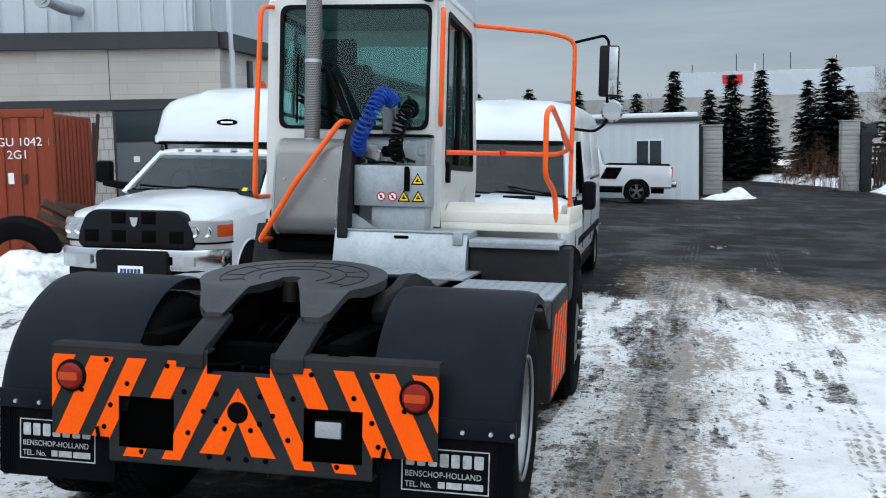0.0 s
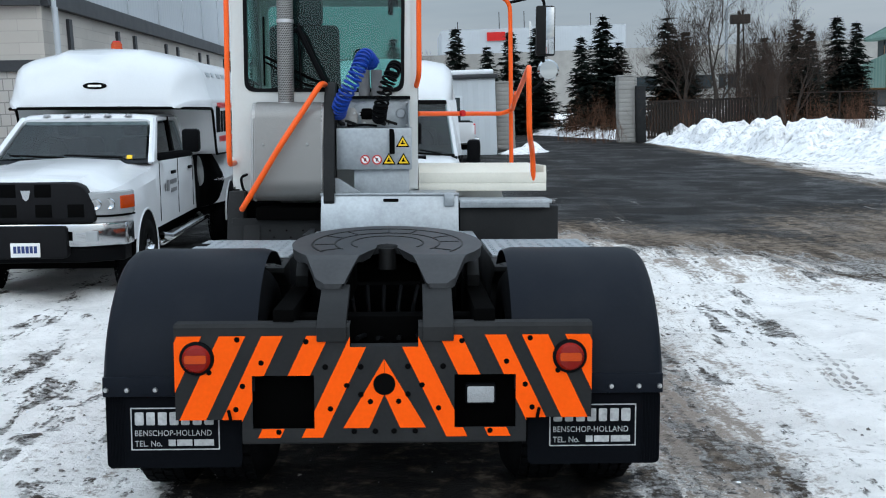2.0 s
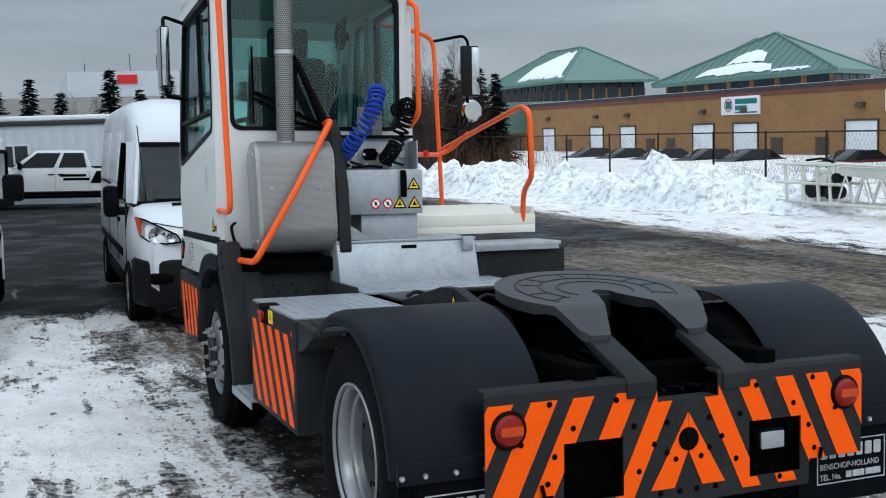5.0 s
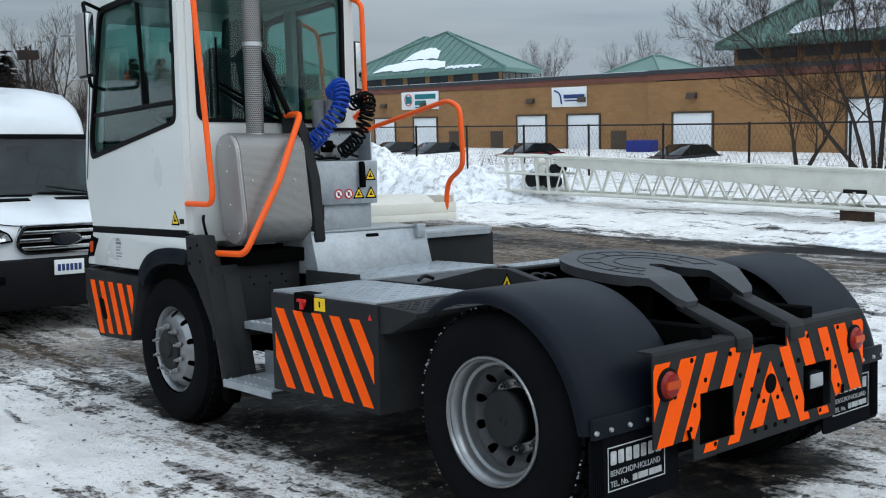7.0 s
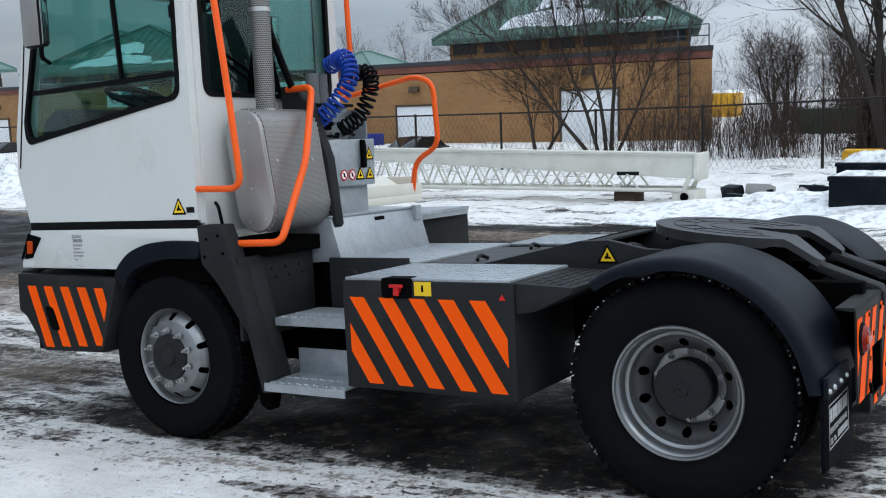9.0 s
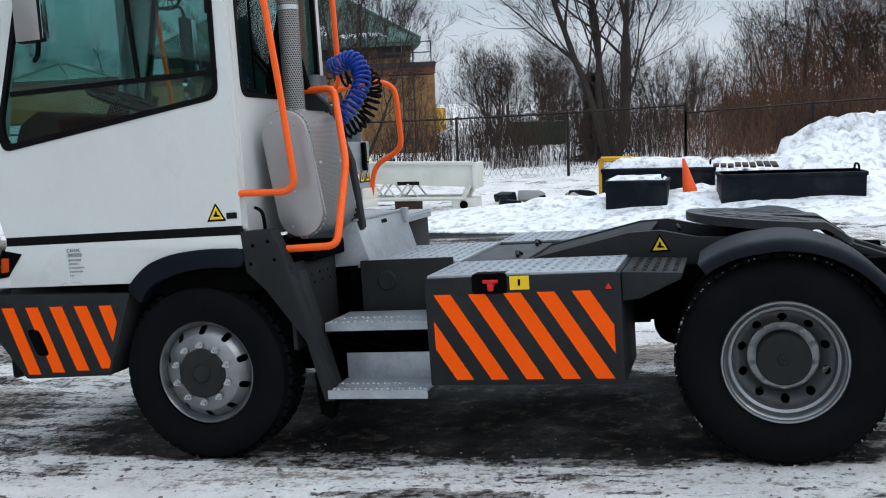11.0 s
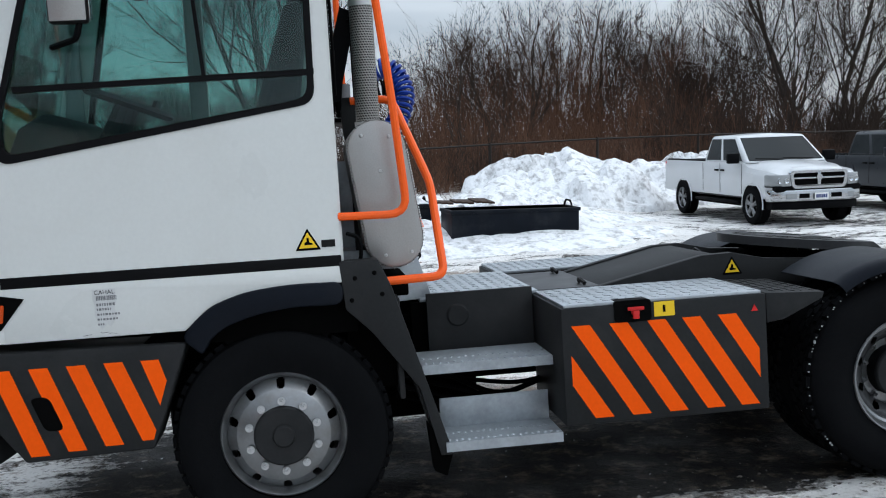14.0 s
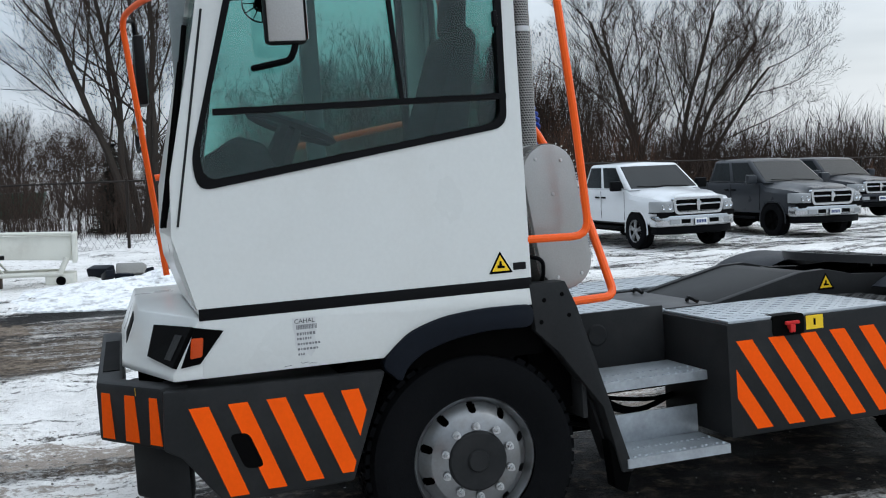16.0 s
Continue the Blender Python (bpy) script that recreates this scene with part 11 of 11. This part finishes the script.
TALL = crown_tree(8, 9.6, ((90, 16, 1.0), (100, 5, 0.92), (270, 9, 0.95), (255, 15, 0.85), (0, 8, 0.75)), 0.15, 0.60)
BROAD = crown_tree(9, 8.2, ((90, 34, 0.95), (60, 18, 1.0), (270, 10, 0.98), (285, 20, 0.98), (250, 32, 0.82), (180, 16, 0.8)), 0.13, 0.58)
LEANING = crown_tree(11, 7.4, ((95, 42, 0.9), (90, 15, 0.85), (200, 5, 0.9), (270, 14, 0.95), (260, 30, 0.75)), 0.085, 0.54)


def bare_tree(src, x, y, z, s, yaw, label="leafless grey-brown tree with fine twigs", name="bare_tree", group="leafless trees behind the fence", sz=None):
    t = thing(name, label, "tree", Matrix.LocRotScale((x, y, z), Euler((0, 0, radians(yaw))), (s, s, sz or s)), group)
    for me, nm in zip(src, ("trunk", "crown")):
        o = new(nm, me)
        o.parent = t
    return t


rnd = random.Random(77)
# single trees that can be told apart
bare_tree(TALL, 29.6, 4.7, -0.2, 1.0, 0, "tall many-stemmed leafless tree behind the fence")
bare_tree(LEANING, 27.4, 13.3, -0.4, 1.0, 0, "spreading leafless tree before the brick building")
bare_tree(SOURCES[3], 27.0, 15.6, -0.4, 0.62, 140, "small leafless tree before the brick building")
bare_tree(BROAD, 30.6, -15.2, -0.2, 1.0, 0, "broad many-stemmed leafless tree above the parked pickups")
bare_tree(SOURCES[1], 40.0, 9.0, -0.3, 0.55, 30, "small leafless tree on the open ground behind the fence")
# the wood to the right
for i in range(14):
    y = -16 + 16 * (i / 13) + rnd.uniform(-1.2, 1.2)
    x = 31 + rnd.uniform(0, 14)
    if y > -0.5:
        continue
    bare_tree(SOURCES[rnd.choice((1, 2, 4, 3))], x, y, -0.4, rnd.uniform(0.9, 1.2), rnd.uniform(0, 360))
for i in range(12):
    bare_tree(SOURCES[rnd.choice((0, 1, 3))], 45 + rnd.uniform(0, 22), 5 + rnd.uniform(-3, 9), -0.6, rnd.uniform(0.6, 0.9), rnd.uniform(0, 360))
# trees by the street ahead
for x, y, s in ((13.4, 46.5, 0.82), (15.4, 47.5, 0.9), (17.2, 45.0, 0.78), (19.0, 48.0, 0.72), (14.4, 51.0, 0.8), (18.9, 52.5, 0.62), (17.8, 52.0, 0.75), (16.4, 44.0, 0.5), (2.0, 66.0, 0.62)):
    bare_tree(SOURCES[rnd.choice((0, 1, 2, 4))], x, y, -0.6, s, rnd.uniform(0, 360), "leafless tree by the street", group="leafless trees by the street")
# a few far ones over the brick building
for x, y, s in ((78, 62, 1.0), (79, 66, 0.9), (77, 74, 1.0), (80, 78, 0.95), (82, 90, 0.9), (76, 54, 1.1), (84, 70, 0.9)):
    bare_tree(SOURCES[rnd.choice((1, 4))], x, y, -1.0, s * 1.15, rnd.uniform(0, 360), "small leafless tree far beyond the roofs", group="far leafless trees")


def thicket(name, label, n, area_fn, seed, hmin, hmax, stems=7, material=None, lean=0.30, girth=0.013):
    """Brush of no countable plants: wands with side twigs, joined in one mesh."""
    rs = np.random.RandomState(seed)
    r = random.Random(seed)
    at = np.array([area_fn(r) for _ in range(n)])
    P = np.repeat(at, stems, 0)
    m = len(P)
    P[:, :2] += rs.normal(0, 0.28, (m, 2))
    H = np.repeat(rs.uniform(hmin, hmax, n), stems) * rs.uniform(0.55, 1.0, m)
    ang, ln = rs.uniform(0, 2 * math.pi, m), rs.uniform(0, lean, m)
    D = np.stack([np.cos(ang) * ln, np.sin(ang) * ln, np.ones(m)], -1)
    quads = []

    def unit(v):
        return v / np.maximum(np.linalg.norm(v, axis=1, keepdims=True), 1e-6)

    def blade(p, q, w0, w1):
        side = unit(np.cross(q - p, rs.normal(0, 1, p.shape)))
        quads.append(np.stack([p - side * w0[:, None], p + side * w0[:, None], q + side * w1[:, None], q - side * w1[:, None]], 1))

    K = 5
    w = girth * (0.6 + 0.5 * rs.rand(m)) * (H / 3.0) ** 0.5
    for i in range(K):
        D = unit(D + rs.normal(0, 0.10, (m, 3)))
        Q = P + D * (H / K)[:, None]
        w1 = w * 0.80
        blade(P, Q, w, w1)
        if i:
            for _ in range(2):
                d2 = unit(D * 0.75 + rs.normal(0, 0.42, (m, 3)) + np.array([0, 0, 0.15]))
                a0 = P + (Q - P) * rs.rand(m, 1)
                l2 = H * rs.uniform(0.12, 0.30, m)
                b0 = a0 + d2 * l2[:, None]
                blade(a0, b0, w1 * 0.6, w1 * 0.35)
                for _ in range(2):
                    d3 = unit(d2 + rs.normal(0, 0.45, (m, 3)))
                    a1 = a0 + (b0 - a0) * rs.uniform(0.3, 0.9, (m, 1))
                    blade(a1, a1 + d3 * (l2 * rs.uniform(0.3, 0.6, m))[:, None], w1 * 0.42, w1 * 0.25)
        P, w = Q, w1
    V = np.concatenate(quads).reshape(-1, 3)
    F = np.arange(len(V)).reshape(-1, 4)
    o = mesh_object(name, V.tolist(), F.tolist(), material or M_redtwig)
    return tagged(o, label, "brush", kind="stuff")


thicket("brush_thicket", "dense reddish brown leafless brush along the fence", 420, lambda r: (23.2 + 5 * r.random() ** 1.4, r.uniform(-32, 3.0), gz(25, 0) + 0.1), 5, 0.9, 2.2, 6)
thicket("brush_thicket", "low dry weeds and brush before the brick building", 260, lambda r: (23.3 + 6 * r.random(), r.uniform(3, 32), gz(25, 10) - 0.1), 6, 0.5, 1.3, 5, M_twig)
thicket("brush_thicket", "tall reddish brown leafless shrubs behind the fence", 280, lambda r: (26.5 + 11 * r.random(), r.uniform(-13, 1.0), -0.4), 15, 1.8, 4.2, 7, None, 0.28, 0.019)
thicket("brush_thicket", "dense dark brown leafless brush beyond the pickups", 620, lambda r: (27.0 + 6 * r.random(), r.uniform(-42, -8), -0.2), 17, 2.2, 4.2, 7, M_twig, 0.3, 0.027)
thicket("brush_thicket", "brown leafless shrubs below the tall tree", 330, lambda r: (25 + 11 * r.random(), r.uniform(-4, 13), -0.4), 18, 1.3, 3.2, 7, M_twig, 0.3, 0.016)
thicket("brush_thicket", "tall reddish brown leafless saplings of the wood", 120, lambda r: (33 + 14 * r.random(), r.uniform(-13, -1), -0.4), 16, 3.8, 8.0, 6, None, 0.28, 0.027)
thicket("brush_thicket", "leafless saplings of the wood beyond the pickups", 240, lambda r: (34 + 18 * r.random(), r.uniform(-62, -11), -0.4), 26, 3.5, 5.6, 6, M_twig, 0.2, 0.026)
thicket("brush_thicket", "reddish brown hedge brush by the street gate", 130, lambda r: (r.uniform(7.5, 24), r.uniform(44, 49), -0.6), 7, 1.2, 2.6, 6)
thicket("brush_thicket", "dark leafless brush beyond the ploughed snow ridge", 200, lambda r: (lambda y: (r.uniform(16.4, 0.37 * (y + 4.15) - 0.75), y, -0.6))(r.uniform(47, 64)), 8, 1.0, 3.2, 6, M_twig)
thicket("brush_thicket", "leafless brush on the open ground far behind the fence", 160, lambda r: (r.uniform(44, 75), r.uniform(-2, 13), -0.6), 9, 1.5, 4.0, 6, M_twig, 0.3, 0.03)


def spruce_mesh(seed, height=6.0, width=1.7):
    """A spruce: whorls of drooping boughs made of many small needle tufts."""
    r = random.Random(seed)
    vs, fs = [], []
    levels = 38
    for l in range(levels):
        f = l / (levels - 1)
        z = 0.25 + (height - 0.3) * f
        rad = width * (1 - f) ** 0.8 * (0.8 + 0.35 * r.random()) + 0.08
        n = max(5, int(13 * (1 - f) + 6))
        for i in range(n):
            a = 2 * math.pi * (i + r.random() * 0.8) / n
            ln = rad * r.uniform(0.6, 1.1)
            z = 0.25 + (height - 0.3) * min(1, max(0, f + r.uniform(-0.03, 0.03)))
            segs = max(2, int(ln / 0.16))
            for s in range(segs):
                t = (s + 0.6) / segs
                c = Vector((math.cos(a) * ln * t, math.sin(a) * ln * t, z - 0.42 * ln * t + 0.30 * ln * t * t))
                for q in range(3):
                    b = a + r.uniform(-1.1, 1.1)
                    w = r.uniform(0.18, 0.34) * (1.15 - 0.5 * t)
                    d = Vector((math.cos(b), math.sin(b), r.uniform(-0.5, 0.15))) * r.uniform(0.22, 0.42)
                    sd = Vector((-math.sin(b), math.cos(b), r.uniform(-0.4, 0.4))) * w * 0.5
                    base = len(vs)
                    for v in (c - sd, c + sd, c + d):
                        vs.append((v.x, v.y, v.z))
                    fs.append((base, base + 1, base + 2))
    base = len(vs)
    for i in range(6):
        a = math.pi * i / 3
        vs += [(0.11 * math.cos(a), 0.11 * math.sin(a), 0), (0.01 * math.cos(a), 0.01 * math.sin(a), height + 0.1)]
    tr = [(base + 2 * i, base + 2 * ((i + 1) % 6), base + 2 * ((i + 1) % 6) + 1, base + 2 * i + 1) for i in range(6)]
    me, mt = bpy.data.meshes.new("crown"), bpy.data.meshes.new("trunk")
    me.from_pydata(vs[:base], [], fs)
    mt.from_pydata(vs[base:], [], [tuple(v - base for v in f) for f in tr])
    me.materials.append(M_spruce)
    mt.materials.append(M_bark)
    return mt, me


SPR = [spruce_mesh(s, 6.0, w) for s, w in ((1, 1.6), (2, 1.35), (3, 1.8))]
for x, y, h in ((2.8, 56, 6.2), (5.0, 62, 5.4), (6.0, 57.0, 6.0), (7.6, 57.6, 6.2), (9.7, 54.5, 5.4), (10.7, 53.2, 6.4), (11.6, 53.4, 5.0), (-3.0, 62, 5.6), (-6.5, 66, 6.0), (0.6, 64, 5.4), (-9.0, 60, 5.5), (-1.0, 71, 6.6), (13.4, 49.8, 6.0), (20.9, 52.1, 5.8), (22.0, 53.0, 5.2), (19.8, 54, 5.0), (25.5, 58, 6.2), (26.5, 57.6, 5.8), (18.0, 64, 6.0), (17.2, 63, 5.4), (31.0, 5.5, 3.2)):
    t = thing("spruce_tree", "dark green spruce with drooping boughs", "tree", Matrix.LocRotScale((x, y, -0.6), Euler((0, 0, x * 3.1)), (h / 6, h / 6, h / 6)), "spruces by the street")
    for me, nm in zip(SPR[int(abs(x) * 10) % 3], ("trunk", "crown")):
        o = new(nm, me)
        o.parent = t
